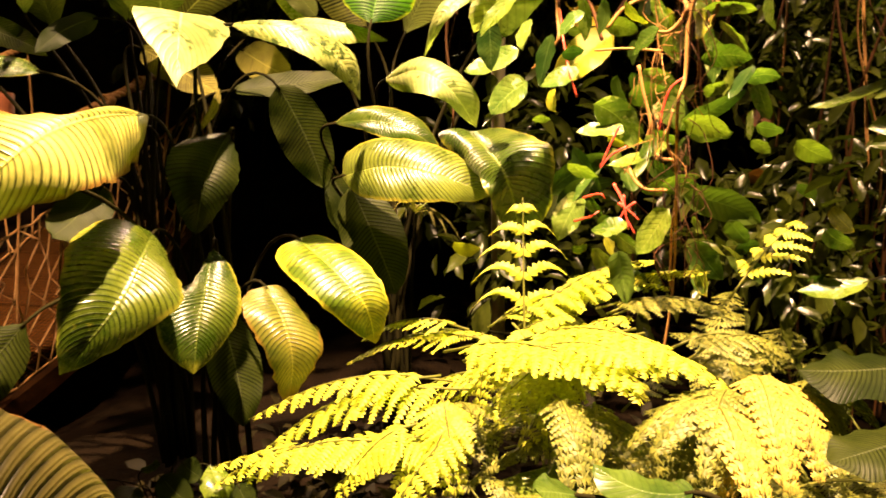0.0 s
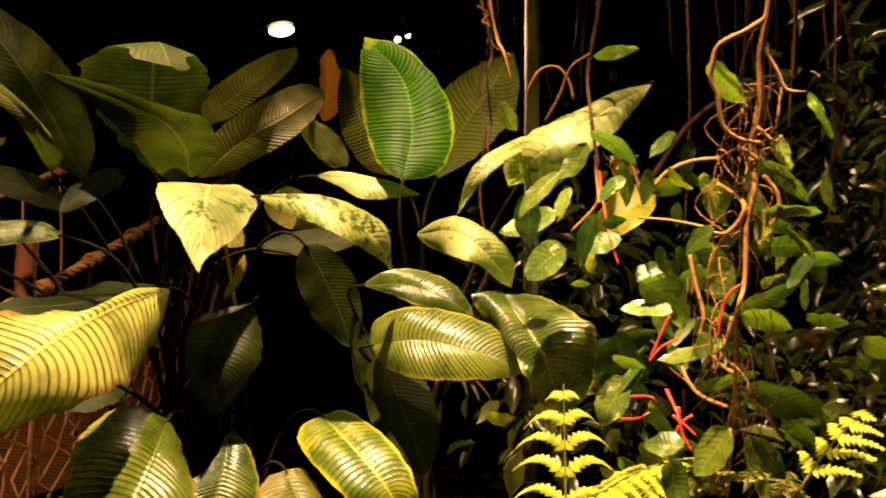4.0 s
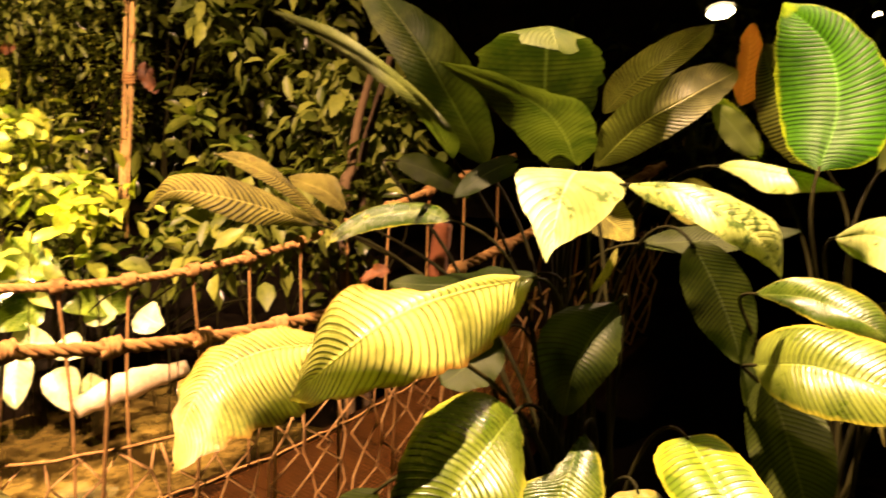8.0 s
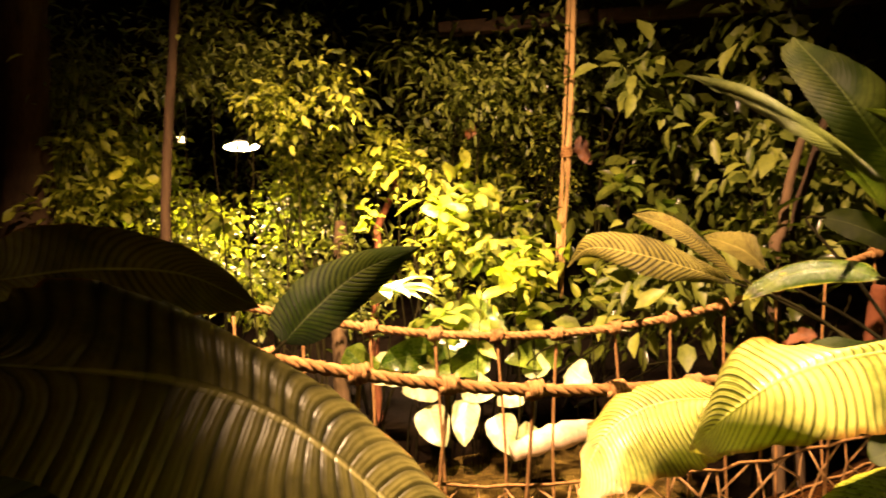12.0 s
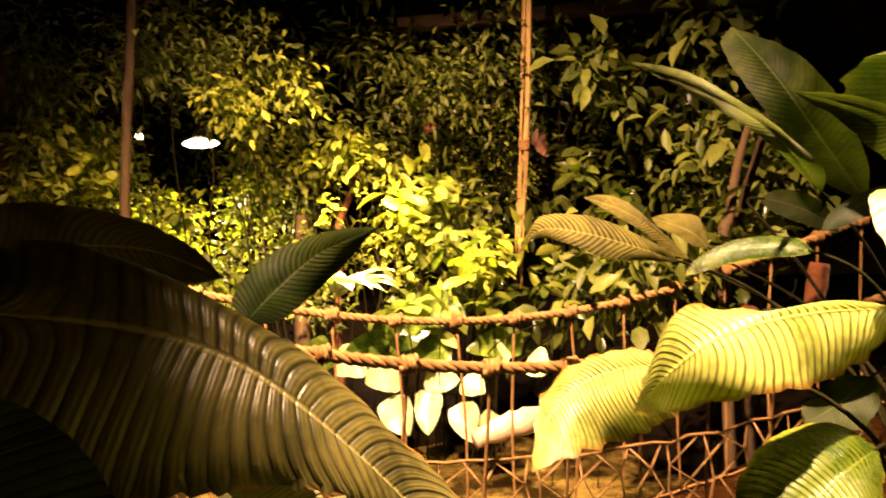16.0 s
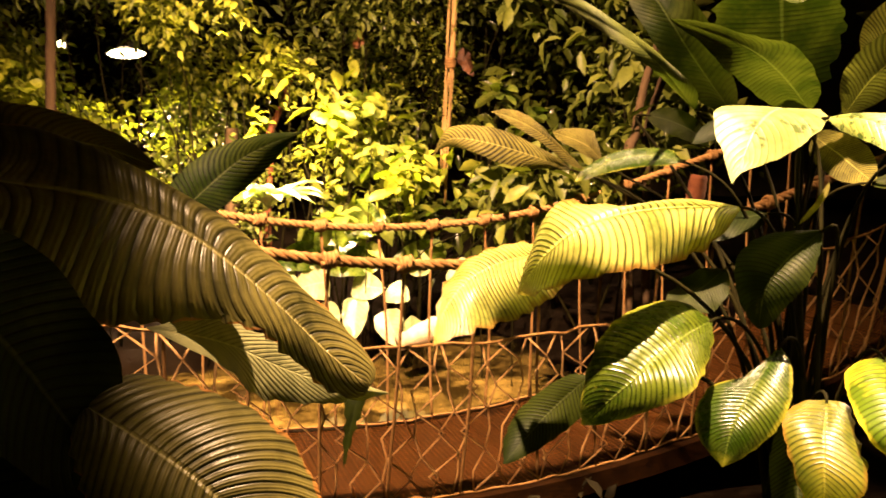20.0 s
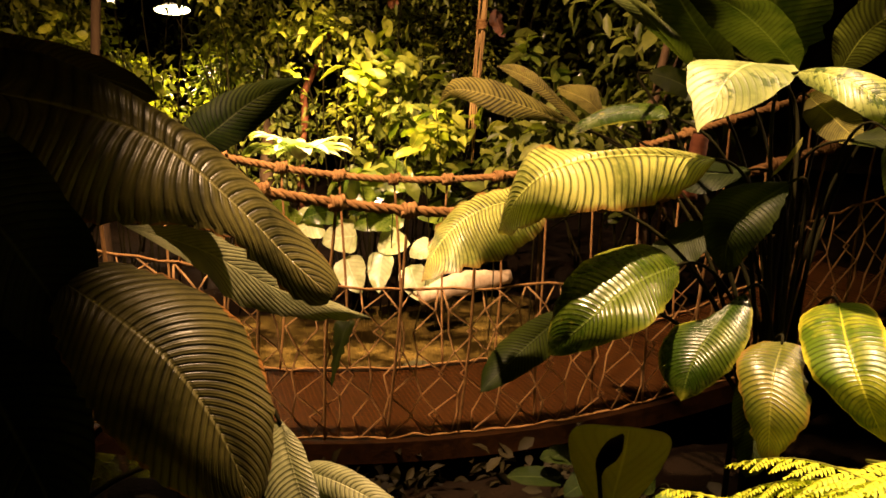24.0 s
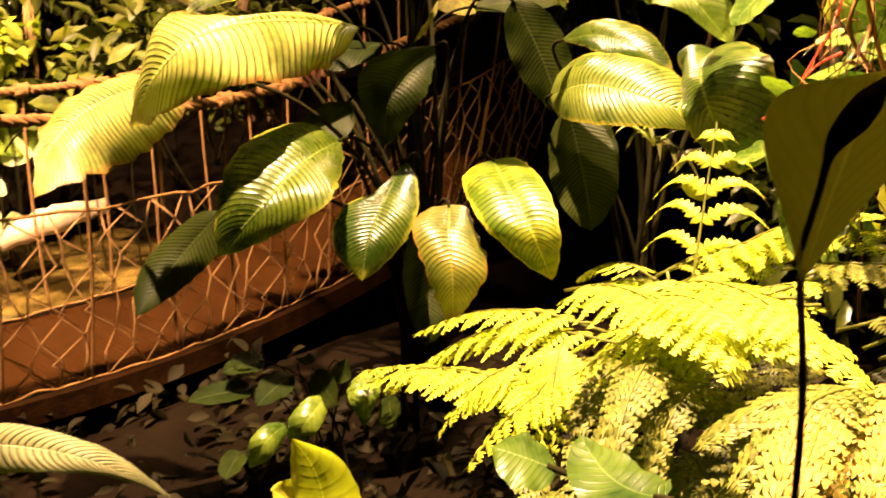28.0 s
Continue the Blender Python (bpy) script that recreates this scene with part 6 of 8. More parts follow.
leaf(vine, BLADE_SHINY, (1.315, 2.054, 1.229), (1.320, 2.105, 1.287), (1.317, 2.080, 1.257), (0.027, 0.008, 0.001), nu=12, nv=6)
leaf(vine, BLADE_PALE, (1.115, 2.787, 1.923), (1.168, 2.803, 1.831), (1.136, 2.797, 1.874), (-0.017, 0.028, -0.011), nu=12, nv=6)
leaf(vine, BLADE_SHINY, (1.372, 1.852, 1.135), (1.428, 1.804, 1.041), (1.397, 1.829, 1.085), (-0.011, 0.023, -0.028), nu=12, nv=6)
leaf(vine, BLADE_RUST, (1.861, 2.290, 1.217), (1.916, 2.280, 1.205), (1.887, 2.285, 1.208), (0.008, 0.013, -0.026), nu=12, nv=6)
leaf(vine, BLADE_SHINY, (1.208, 1.795, 1.047), (1.149, 1.882, 1.071), (1.179, 1.838, 1.059), (0.026, 0.018, 0.018), nu=12, nv=6)
leaf(vine, BLADE_MOTTLED, (1.277, 2.281, 1.697), (1.217, 2.309, 1.633), (1.242, 2.298, 1.671), (-0.002, 0.024, 0.012), nu=12, nv=6)
leaf(vine, BLADE_MOTTLED, (1.091, 2.114, 1.821), (1.208, 2.100, 1.738), (1.155, 2.106, 1.788), (-0.001, 0.023, -0.015), nu=12, nv=6)
leaf(vine, BLADE_SMALL, (1.852, 2.266, 1.499), (1.895, 2.252, 1.382), (1.871, 2.261, 1.439), (-0.006, 0.029, -0.013), nu=12, nv=6)
leaf(vine, BLADE_YELLOW, (1.342, 1.802, 1.087), (1.337, 1.736, 1.027), (1.342, 1.768, 1.058), (-0.001, 0.020, -0.015), nu=12, nv=6)
leaf(vine, BLADE_SHINY, (1.644, 2.214, 1.774), (1.623, 2.249, 1.660), (1.635, 2.232, 1.718), (-0.005, 0.029, 0.008), nu=12, nv=6)
leaf(vine, BLADE_SMALL, (1.707, 2.093, 1.343), (1.755, 2.068, 1.307), (1.732, 2.079, 1.328), (0.005, 0.018, -0.018), nu=12, nv=6)
leaf(vine, BLADE_SHINY, (1.275, 2.162, 1.727), (1.274, 2.190, 1.634), (1.281, 2.173, 1.680), (-0.005, 0.026, 0.002), nu=12, nv=6)
leaf(vine, BLADE_YELLOW, (1.082, 2.149, 1.099), (1.031, 2.148, 1.053), (1.052, 2.151, 1.079), (0.002, 0.022, 0.001), nu=12, nv=6)
leaf(vine, BLADE_MOTTLED, (1.121, 1.890, 1.306), (1.074, 1.922, 1.236), (1.098, 1.906, 1.272), (0.001, 0.025, 0.005), nu=12, nv=6)
leaf(vine, BLADE_SHINY, (1.336, 2.114, 1.537), (1.401, 2.112, 1.428), (1.369, 2.114, 1.484), (-0.002, 0.024, -0.012), nu=12, nv=6)
leaf(vine, BLADE_MOTTLED, (1.587, 2.162, 1.627), (1.679, 2.122, 1.546), (1.633, 2.143, 1.587), (0.004, 0.020, -0.016), nu=12, nv=6)
leaf(vine, BLADE_SMALL, (1.533, 1.846, 1.728), (1.539, 1.819, 1.633), (1.532, 1.836, 1.679), (0.004, 0.022, -0.004), nu=12, nv=6)
leaf(vine, BLADE_MOTTLED, (1.498, 2.491, 1.292), (1.537, 2.443, 1.201), (1.512, 2.469, 1.242), (-0.008, 0.024, -0.016), nu=12, nv=6)
leaf(vine, BLADE_SHINY, (1.293, 2.177, 1.287), (1.235, 2.189, 1.218), (1.260, 2.187, 1.256), (-0.001, 0.026, 0.006), nu=12, nv=6)
leaf(vine, BLADE_MOTTLED, (1.511, 2.433, 1.822), (1.442, 2.452, 1.747), (1.478, 2.442, 1.784), (-0.000, 0.024, 0.013), nu=12, nv=6)
leaf(vine, BLADE_MOTTLED, (1.659, 2.546, 1.235), (1.733, 2.474, 1.168), (1.695, 2.511, 1.199), (-0.004, 0.020, -0.027), nu=12, nv=6)
leaf(vine, BLADE_SHINY, (1.707, 2.471, 1.471), (1.734, 2.458, 1.355), (1.728, 2.460, 1.415), (-0.001, 0.024, -0.008), nu=12, nv=6)
leaf(vine, BLADE_SMALL, (1.004, 1.949, 1.793), (0.948, 1.966, 1.715), (0.982, 1.956, 1.750), (-0.007, 0.026, 0.012), nu=12, nv=6)
leaf(vine, BLADE_SMALL, (1.183, 2.119, 1.247), (1.243, 2.075, 1.166), (1.210, 2.099, 1.204), (-0.002, 0.019, -0.016), nu=12, nv=6)
leaf(vine, BLADE_MOTTLED, (1.824, 2.010, 1.756), (1.811, 1.976, 1.693), (1.820, 1.991, 1.725), (0.008, 0.020, -0.002), nu=12, nv=6)
leaf(vine, BLADE_SHINY, (1.493, 2.222, 0.956), (1.496, 2.198, 0.899), (1.503, 2.205, 0.930), (0.001, 0.020, -0.010), nu=12, nv=6)
leaf(vine, BLADE_SMALL, (1.184, 2.417, 1.396), (1.231, 2.387, 1.400), (1.208, 2.403, 1.403), (0.008, 0.016, -0.013), nu=12, nv=6)
leaf(vine, BLADE_SMALL, (1.136, 1.926, 1.120), (1.173, 1.861, 1.042), (1.155, 1.894, 1.080), (-0.007, 0.020, -0.019), nu=12, nv=6)
leaf(vine, BLADE_SMALL, (1.591, 2.308, 1.387), (1.647, 2.293, 1.371), (1.617, 2.300, 1.372), (0.008, 0.015, -0.015), nu=12, nv=6)
leaf(vine, BLADE_YELLOW, (1.395, 2.266, 1.728), (1.463, 2.255, 1.666), (1.424, 2.264, 1.690), (0.004, 0.020, -0.009), nu=12, nv=6)
leaf(vine, BLADE_SMALL, (1.530, 2.302, 1.666), (1.558, 2.231, 1.566), (1.539, 2.270, 1.611), (-0.001, 0.024, -0.011), nu=12, nv=6)
leaf(vine, BLADE_MOTTLED, (1.511, 1.888, 1.518), (1.566, 1.820, 1.525), (1.540, 1.855, 1.531), (0.012, 0.013, -0.020), nu=12, nv=6)
leaf(vine, BLADE_YELLOW, (1.375, 2.300, 1.077), (1.381, 2.260, 0.994), (1.381, 2.280, 1.036), (-0.003, 0.022, -0.011), nu=12, nv=6)
leaf(vine, BLADE_MOTTLED, (1.112, 2.266, 1.679), (1.075, 2.237, 1.598), (1.087, 2.255, 1.640), (-0.006, 0.025, 0.003), nu=12, nv=6)
leaf(vine, BLADE_MOTTLED, (1.788, 2.256, 1.025), (1.807, 2.242, 0.913), (1.801, 2.247, 0.970), (-0.005, 0.026, -0.013), nu=12, nv=6)
leaf(vine, BLADE_SMALL, (1.609, 2.460, 1.261), (1.545, 2.503, 1.159), (1.581, 2.479, 1.208), (0.001, 0.025, 0.006), nu=12, nv=6)
leaf(vine, BLADE_SHINY, (0.942, 2.137, 1.679), (0.941, 2.116, 1.547), (0.942, 2.127, 1.613), (-0.021, 0.030, -0.004), nu=12, nv=6)
leaf(vine, BLADE_MOTTLED, (1.301, 1.965, 1.722), (1.332, 1.957, 1.625), (1.319, 1.960, 1.675), (-0.002, 0.025, -0.007), nu=12, nv=6)
leaf(vine, BLADE_SMALL, (1.395, 2.101, 1.384), (1.471, 2.086, 1.350), (1.431, 2.094, 1.363), (0.005, 0.017, -0.018), nu=12, nv=6)
leaf(vine, BLADE_SMALL, (1.571, 2.608, 1.396), (1.633, 2.534, 1.329), (1.603, 2.571, 1.363), (-0.001, 0.021, -0.018), nu=12, nv=6)
leaf(vine, BLADE_YELLOW, (1.343, 2.454, 0.991), (1.391, 2.449, 0.996), (1.368, 2.447, 0.982), (0.009, 0.012, -0.018), nu=12, nv=6)
leaf(vine, BLADE_SHINY, (1.664, 2.592, 1.798), (1.646, 2.601, 1.669), (1.659, 2.595, 1.733), (-0.009, 0.030, 0.004), nu=12, nv=6)
leaf(vine, BLADE_YELLOW, (0.952, 2.467, 1.034), (1.043, 2.476, 1.005), (0.994, 2.469, 1.007), (0.001, 0.014, -0.023), nu=12, nv=6)
leaf(vine, BLADE_YELLOW, (1.736, 2.298, 1.538), (1.776, 2.241, 1.553), (1.756, 2.271, 1.554), (0.013, 0.013, -0.018), nu=12, nv=6)
leaf(vine, BLADE_SHINY, (1.335, 2.189, 1.528), (1.374, 2.195, 1.440), (1.345, 2.197, 1.480), (-0.002, 0.024, -0.008), nu=12, nv=6)
leaf(vine, BLADE_SHINY, (1.499, 2.105, 1.359), (1.511, 2.089, 1.282), (1.499, 2.102, 1.318), (0.002, 0.022, -0.008), nu=12, nv=6)
leaf(vine, BLADE_SMALL, (1.747, 2.149, 1.423), (1.746, 2.146, 1.336), (1.746, 2.148, 1.379), (0.004, 0.022, -0.004), nu=12, nv=6)
leaf(vine, BLADE_MOTTLED, (1.492, 2.009, 1.595), (1.505, 2.002, 1.504), (1.506, 2.001, 1.551), (-0.003, 0.027, -0.006), nu=12, nv=6)
leaf(vine, BLADE_SHINY, (1.650, 2.054, 1.042), (1.729, 2.052, 1.049), (1.690, 2.055, 1.050), (0.012, 0.008, -0.021), nu=12, nv=6)
leaf(vine, BLADE_YELLOW, (1.247, 2.100, 1.395), (1.312, 2.097, 1.352), (1.283, 2.098, 1.380), (0.003, 0.018, -0.015), nu=12, nv=6)
leaf(vine, BLADE_SMALL, (1.277, 2.294, 1.745), (1.298, 2.316, 1.616), (1.293, 2.303, 1.681), (-0.007, 0.027, -0.002), nu=12, nv=6)
leaf(vine, BLADE_SHINY, (1.117, 2.012, 1.360), (1.168, 1.955, 1.250), (1.143, 1.984, 1.305), (-0.006, 0.022, -0.015), nu=12, nv=6)
leaf(vine, BLADE_SHINY, (1.185, 2.227, 1.589), (1.250, 2.223, 1.593), (1.218, 2.226, 1.591), (0.010, 0.016, -0.017), nu=12, nv=6)
leaf(vine, BLADE_YELLOW, (1.278, 2.460, 1.484), (1.275, 2.445, 1.415), (1.265, 2.458, 1.449), (-0.005, 0.024, -0.004), nu=12, nv=6)
leaf(vine, BLADE_MOTTLED, (1.414, 2.667, 1.670), (1.482, 2.628, 1.663), (1.447, 2.647, 1.657), (0.008, 0.018, -0.016), nu=12, nv=6)
leaf(vine, BLADE_SHINY, (1.065, 2.029, 1.634), (1.034, 2.032, 1.511), (1.048, 2.032, 1.573), (-0.009, 0.027, 0.002), nu=12, nv=6)
leaf(vine, BLADE_MOTTLED, (1.736, 2.509, 1.675), (1.719, 2.519, 1.551), (1.731, 2.513, 1.613), (-0.011, 0.032, 0.004), nu=12, nv=6)
leaf(vine, BLADE_SHINY, (1.469, 1.778, 1.415), (1.515, 1.735, 1.406), (1.493, 1.757, 1.411), (0.009, 0.014, -0.018), nu=12, nv=6)
leaf(vine, BLADE_SMALL, (1.218, 2.186, 0.973), (1.263, 2.087, 0.918), (1.242, 2.136, 0.945), (-0.006, 0.017, -0.022), nu=12, nv=6)
leaf(vine, BLADE_SHINY, (1.259, 2.018, 1.072), (1.280, 1.930, 1.017), (1.270, 1.974, 1.043), (-0.003, 0.019, -0.019), nu=12, nv=6)
leaf(vine, BLADE_YELLOW, (1.436, 2.119, 1.702), (1.471, 2.149, 1.629), (1.458, 2.131, 1.667), (0.001, 0.023, -0.003), nu=12, nv=6)
leaf(vine, BLADE_MOTTLED, (1.463, 2.045, 1.383), (1.529, 1.981, 1.368), (1.498, 2.013, 1.380), (0.006, 0.015, -0.025), nu=12, nv=6)
leaf(vine, BLADE_SMALL, (0.974, 2.015, 1.730), (0.876, 2.019, 1.627), (0.921, 2.020, 1.682), (-0.005, 0.024, 0.011), nu=12, nv=6)
leaf(vine, BLADE_SHINY, (1.495, 2.029, 1.061), (1.475, 1.960, 0.958), (1.486, 1.994, 1.008), (-0.002, 0.022, -0.012), nu=12, nv=6)
leaf(vine, BLADE_SMALL, (1.593, 2.036, 1.546), (1.584, 2.065, 1.467), (1.590, 2.050, 1.506), (0.004, 0.023, 0.002), nu=12, nv=6)
leaf(vine, BLADE_SHINY, (1.461, 1.792, 1.556), (1.395, 1.784, 1.480), (1.430, 1.786, 1.516), (0.004, 0.024, 0.005), nu=12, nv=6)
leaf(vine, BLADE_SHINY, (1.642, 2.421, 1.198), (1.666, 2.378, 1.158), (1.647, 2.402, 1.169), (0.001, 0.019, -0.015), nu=12, nv=6)
leaf(vine, BLADE_SMALL, (1.046, 1.891, 1.339), (1.125, 1.890, 1.300), (1.085, 1.891, 1.317), (0.004, 0.016, -0.015), nu=12, nv=6)
leaf(vine, BLADE_MOTTLED, (1.850, 1.990, 0.948), (1.883, 1.967, 0.971), (1.867, 1.974, 0.951), (0.014, 0.005, -0.021), nu=12, nv=6)
leaf(vine, BLADE_SMALL, (1.634, 1.709, 1.171), (1.683, 1.664, 1.135), (1.656, 1.687, 1.147), (0.004, 0.015, -0.024), nu=12, nv=6)
leaf(vine, BLADE_SMALL, (1.661, 2.209, 1.368), (1.707, 2.174, 1.361), (1.683, 2.191, 1.357), (0.009, 0.014, -0.018), nu=12, nv=6)
leaf(vine, BLADE_SHINY, (1.845, 2.058, 1.216), (1.907, 2.050, 1.163), (1.881, 2.051, 1.197), (0.006, 0.018, -0.017), nu=12, nv=6)
leaf(vine, BLADE_SHINY, (1.481, 2.351, 1.624), (1.484, 2.367, 1.551), (1.482, 2.359, 1.587), (-0.003, 0.025, -0.001), nu=12, nv=6)
leaf(vine, BLADE_YELLOW, (1.254, 2.082, 1.010), (1.305, 2.022, 1.037), (1.280, 2.050, 1.020), (0.009, 0.009, -0.026), nu=12, nv=6)
leaf(vine, BLADE_SHINY, (1.610, 2.276, 1.230), (1.651, 2.242, 1.201), (1.625, 2.260, 1.207), (0.004, 0.017, -0.017), nu=12, nv=6)
leaf(vine, BLADE_SMALL, (1.515, 1.691, 1.389), (1.596, 1.666, 1.346), (1.554, 1.679, 1.362), (0.005, 0.016, -0.025), nu=12, nv=6)
leaf(vine, BLADE_SHINY, (1.863, 2.281, 0.935), (1.882, 2.213, 0.874), (1.881, 2.245, 0.911), (-0.003, 0.020, -0.021), nu=12, nv=6)
leaf(vine, BLADE_SMALL, (1.172, 1.878, 1.165), (1.234, 1.831, 1.127), (1.198, 1.855, 1.138), (0.001, 0.016, -0.021), nu=12, nv=6)
leaf(vine, BLADE_YELLOW, (1.853, 1.929, 1.170), (1.858, 1.844, 1.121), (1.853, 1.888, 1.141), (0.001, 0.019, -0.023), nu=12, nv=6)
leaf(vine, BLADE_SHINY, (1.217, 1.923, 1.490), (1.292, 1.884, 1.505), (1.255, 1.902, 1.492), (0.012, 0.011, -0.030), nu=12, nv=6)
leaf(vine, BLADE_SMALL, (1.310, 1.805, 1.701), (1.317, 1.747, 1.589), (1.317, 1.774, 1.645), (0.000, 0.024, -0.008), nu=12, nv=6)
leaf(vine, BLADE_SHINY, (1.612, 2.542, 1.705), (1.647, 2.480, 1.668), (1.628, 2.513, 1.681), (0.004, 0.020, -0.014), nu=12, nv=6)
leaf(vine, BLADE_MOTTLED, (1.853, 2.160, 1.087), (1.834, 2.109, 1.025), (1.848, 2.131, 1.057), (-0.001, 0.023, -0.012), nu=12, nv=6)
leaf(vine, BLADE_SMALL, (1.608, 2.205, 1.111), (1.610, 2.154, 1.071), (1.611, 2.179, 1.092), (0.004, 0.019, -0.012), nu=12, nv=6)
leaf(vine, BLADE_YELLOW, (1.331, 2.226, 1.346), (1.411, 2.172, 1.347), (1.373, 2.201, 1.357), (0.007, 0.013, -0.029), nu=12, nv=6)
tagged(tangle("root_tangle", (1.183, 1.621, 1.983), (1.109, 1.545, 1.199), 50, 0.06, 0.16, 0.0009, VINE_DARK, vine, 41, "fine reddish aerial roots"), kind="stuff")
tagged(tangle("root_tangle", (1.190, 1.650, 1.896), (1.129, 1.638, 1.404), 50, 0.07, 0.13, 0.0009, VINE, vine, 42, "fine tan aerial roots"), kind="stuff")
yellow_flower((1.549, 2.861, 1.728))
spike = tagged(place("red_flowering_plant", (2.064, 1.766, 0.200)), "tall plant with narrow leaves and red bracts", "plant", "broad-leaved plants")
leaf(spike, BLADE_SMALL, (1.863, 1.747, 1.869), (1.691, 1.874, 1.845), (1.782, 1.810, 1.847), (0.012, 0.016, 0.014), nu=12, nv=6, root=(2.114, 1.766, 0.250), thick=0.0035)
leaf(spike, BLADE_SMALL, (1.798, 1.818, 1.833), (1.693, 1.881, 1.726), (1.743, 1.853, 1.786), (0.007, 0.019, 0.010), nu=12, nv=6, root=(2.114, 1.766, 0.250), thick=0.0035)
leaf(spike, BLADE_SMALL, (1.861, 1.760, 1.772), (1.791, 1.791, 1.678), (1.824, 1.778, 1.730), (0.007, 0.022, 0.010), nu=12, nv=6, root=(2.114, 1.766, 0.250), thick=0.0035)
leaf(spike, BLADE_SMALL, (1.934, 1.679, 1.770), (1.835, 1.747, 1.652), (1.889, 1.710, 1.706), (0.002, 0.026, 0.020), nu=12, nv=6, root=(2.114, 1.766, 0.250), thick=0.0035)
leaf(spike, BLADE_SMALL, (2.011, 1.747, 1.713), (1.880, 1.842, 1.580), (1.953, 1.789, 1.639), (0.009, 0.021, 0.012), nu=12, nv=6, root=(2.114, 1.766, 0.250), thick=0.0035)
leaf(spike, BLADE_SMALL, (1.847, 1.771, 1.518), (1.694, 1.867, 1.447), (1.776, 1.816, 1.470), (0.011, 0.019, 0.010), nu=12, nv=6, root=(2.114, 1.766, 0.250), thick=0.0035)
leaf(spike, BLADE_SMALL, (1.894, 1.722, 1.537), (1.799, 1.771, 1.470), (1.850, 1.744, 1.497), (0.009, 0.021, 0.013), nu=12, nv=6, root=(2.114, 1.766, 0.250), thick=0.0035)
leaf(spike, BLADE_SMALL, (1.927, 1.676, 1.451), (1.789, 1.770, 1.398), (1.861, 1.721, 1.417), (0.010, 0.024, 0.030), nu=12, nv=6, root=(2.114, 1.766, 0.250), thick=0.0035)
leaf(spike, BLADE_SMALL, (1.964, 1.764, 1.332), (1.863, 1.830, 1.348), (1.914, 1.797, 1.343), (0.017, 0.014, 0.011), nu=12, nv=6, root=(2.114, 1.766, 0.250), thick=0.0035)
leaf(spike, BLADE_SHINY, (2.107, 1.725, 1.225), (2.011, 1.775, 1.174), (2.061, 1.748, 1.195), (0.012, 0.022, 0.015), nu=12, nv=6, root=(2.114, 1.766, 0.250), thick=0.0035)
leaf(spike, BLADE_SMALL, (1.714, 1.641, 1.054), (1.573, 1.717, 1.022), (1.644, 1.676, 1.028), (0.015, 0.022, 0.015), nu=12, nv=6, root=(2.114, 1.766, 0.250), thick=0.0035)
leaf(spike, BLADE_SMALL, (1.933, 1.676, 1.814), (1.818, 1.753, 1.855), (1.877, 1.716, 1.832), (0.015, 0.010, 0.016), nu=12, nv=6, root=(2.114, 1.766, 0.250), thick=0.0035)
leaf(spike, BLADE_SMALL, (1.943, 1.661, 1.851), (1.863, 1.701, 1.883), (1.903, 1.682, 1.865), (0.016, 0.009, 0.017), nu=12, nv=6, root=(2.114, 1.766, 0.250), thick=0.0035)
tube("bract", [(1.890, 1.799, 1.808), (1.856, 1.818, 1.820), (1.829, 1.858, 1.821)], [0.007, 0.006, 0.001], FLOWER_RED, spike, 7, wobble=0.08)
tube("bract", [(1.890, 1.799, 1.808), (1.868, 1.803, 1.854), (1.854, 1.826, 1.889)], [0.007, 0.006, 0.001], FLOWER_RED, spike, 7, wobble=0.08)
tube("bract", [(1.879, 1.809, 1.822), (1.895, 1.780, 1.800), (1.919, 1.771, 1.767)], [0.007, 0.006, 0.001], FLOWER_RED, spike, 7, wobble=0.08)
tube("bract", [(1.886, 1.804, 1.801), (1.878, 1.794, 1.844), (1.878, 1.804, 1.875)], [0.007, 0.006, 0.001], FLOWER_RED, spike, 7, wobble=0.08)
glossy = tagged(place("dark_glossy_plant", (1.409, 1.184, 0.300)), "plant with broad dark glossy leaves beside the ferns", "plant", "broad-leaved plants")
leaf(glossy, BLADE_DARK_SHADED, (1.481, 1.240, 1.029), (1.276, 1.359, 0.995), (1.365, 1.293, 1.008), (-0.071, -0.072, -0.014), root=(1.459, 1.234, 0.400))
leaf(glossy, BLADE_DARK_SHADED, (1.360, 1.103, 0.977), (1.157, 1.137, 0.934), (1.254, 1.127, 0.952), (-0.060, -0.055, -0.012), root=(1.459, 1.234, 0.400))
leaf(glossy, BLADE_SHINY, (0.874, 1.098, 0.957), (0.775, 1.226, 0.954), (0.818, 1.152, 0.940), (-0.029, -0.040, -0.006), root=(0.920, 1.057, 0.852))
leaf(glossy, BLADE_SHINY, (0.749, 1.212, 0.909), (0.665, 1.207, 0.937), (0.704, 1.208, 0.927), (-0.020, -0.043, -0.003), root=(0.802, 1.173, 0.802))
leaf(glossy, BLADE_SMALL, (0.812, 1.622, 0.722), (0.947, 1.487, 0.700), (0.839, 1.554, 0.707), (-0.031, -0.071, -0.020))
blade(glossy, BLADE_SHINY, [(1.088, 1.719, 1.163), (1.102, 1.722, 1.100), (1.102, 1.696, 1.044)], [(1.063, 1.713, 1.145), (1.074, 1.714, 1.091), (1.090, 1.700, 1.057)], [(1.126, 1.737, 1.146), (1.148, 1.742, 1.101), (1.131, 1.719, 1.063)])
spathe_plant = tagged(place("spathe_flower", (0.887, 0.602, 0.200)), "olive arum flower with heart-shaped spathe and dark spadix", "flower")
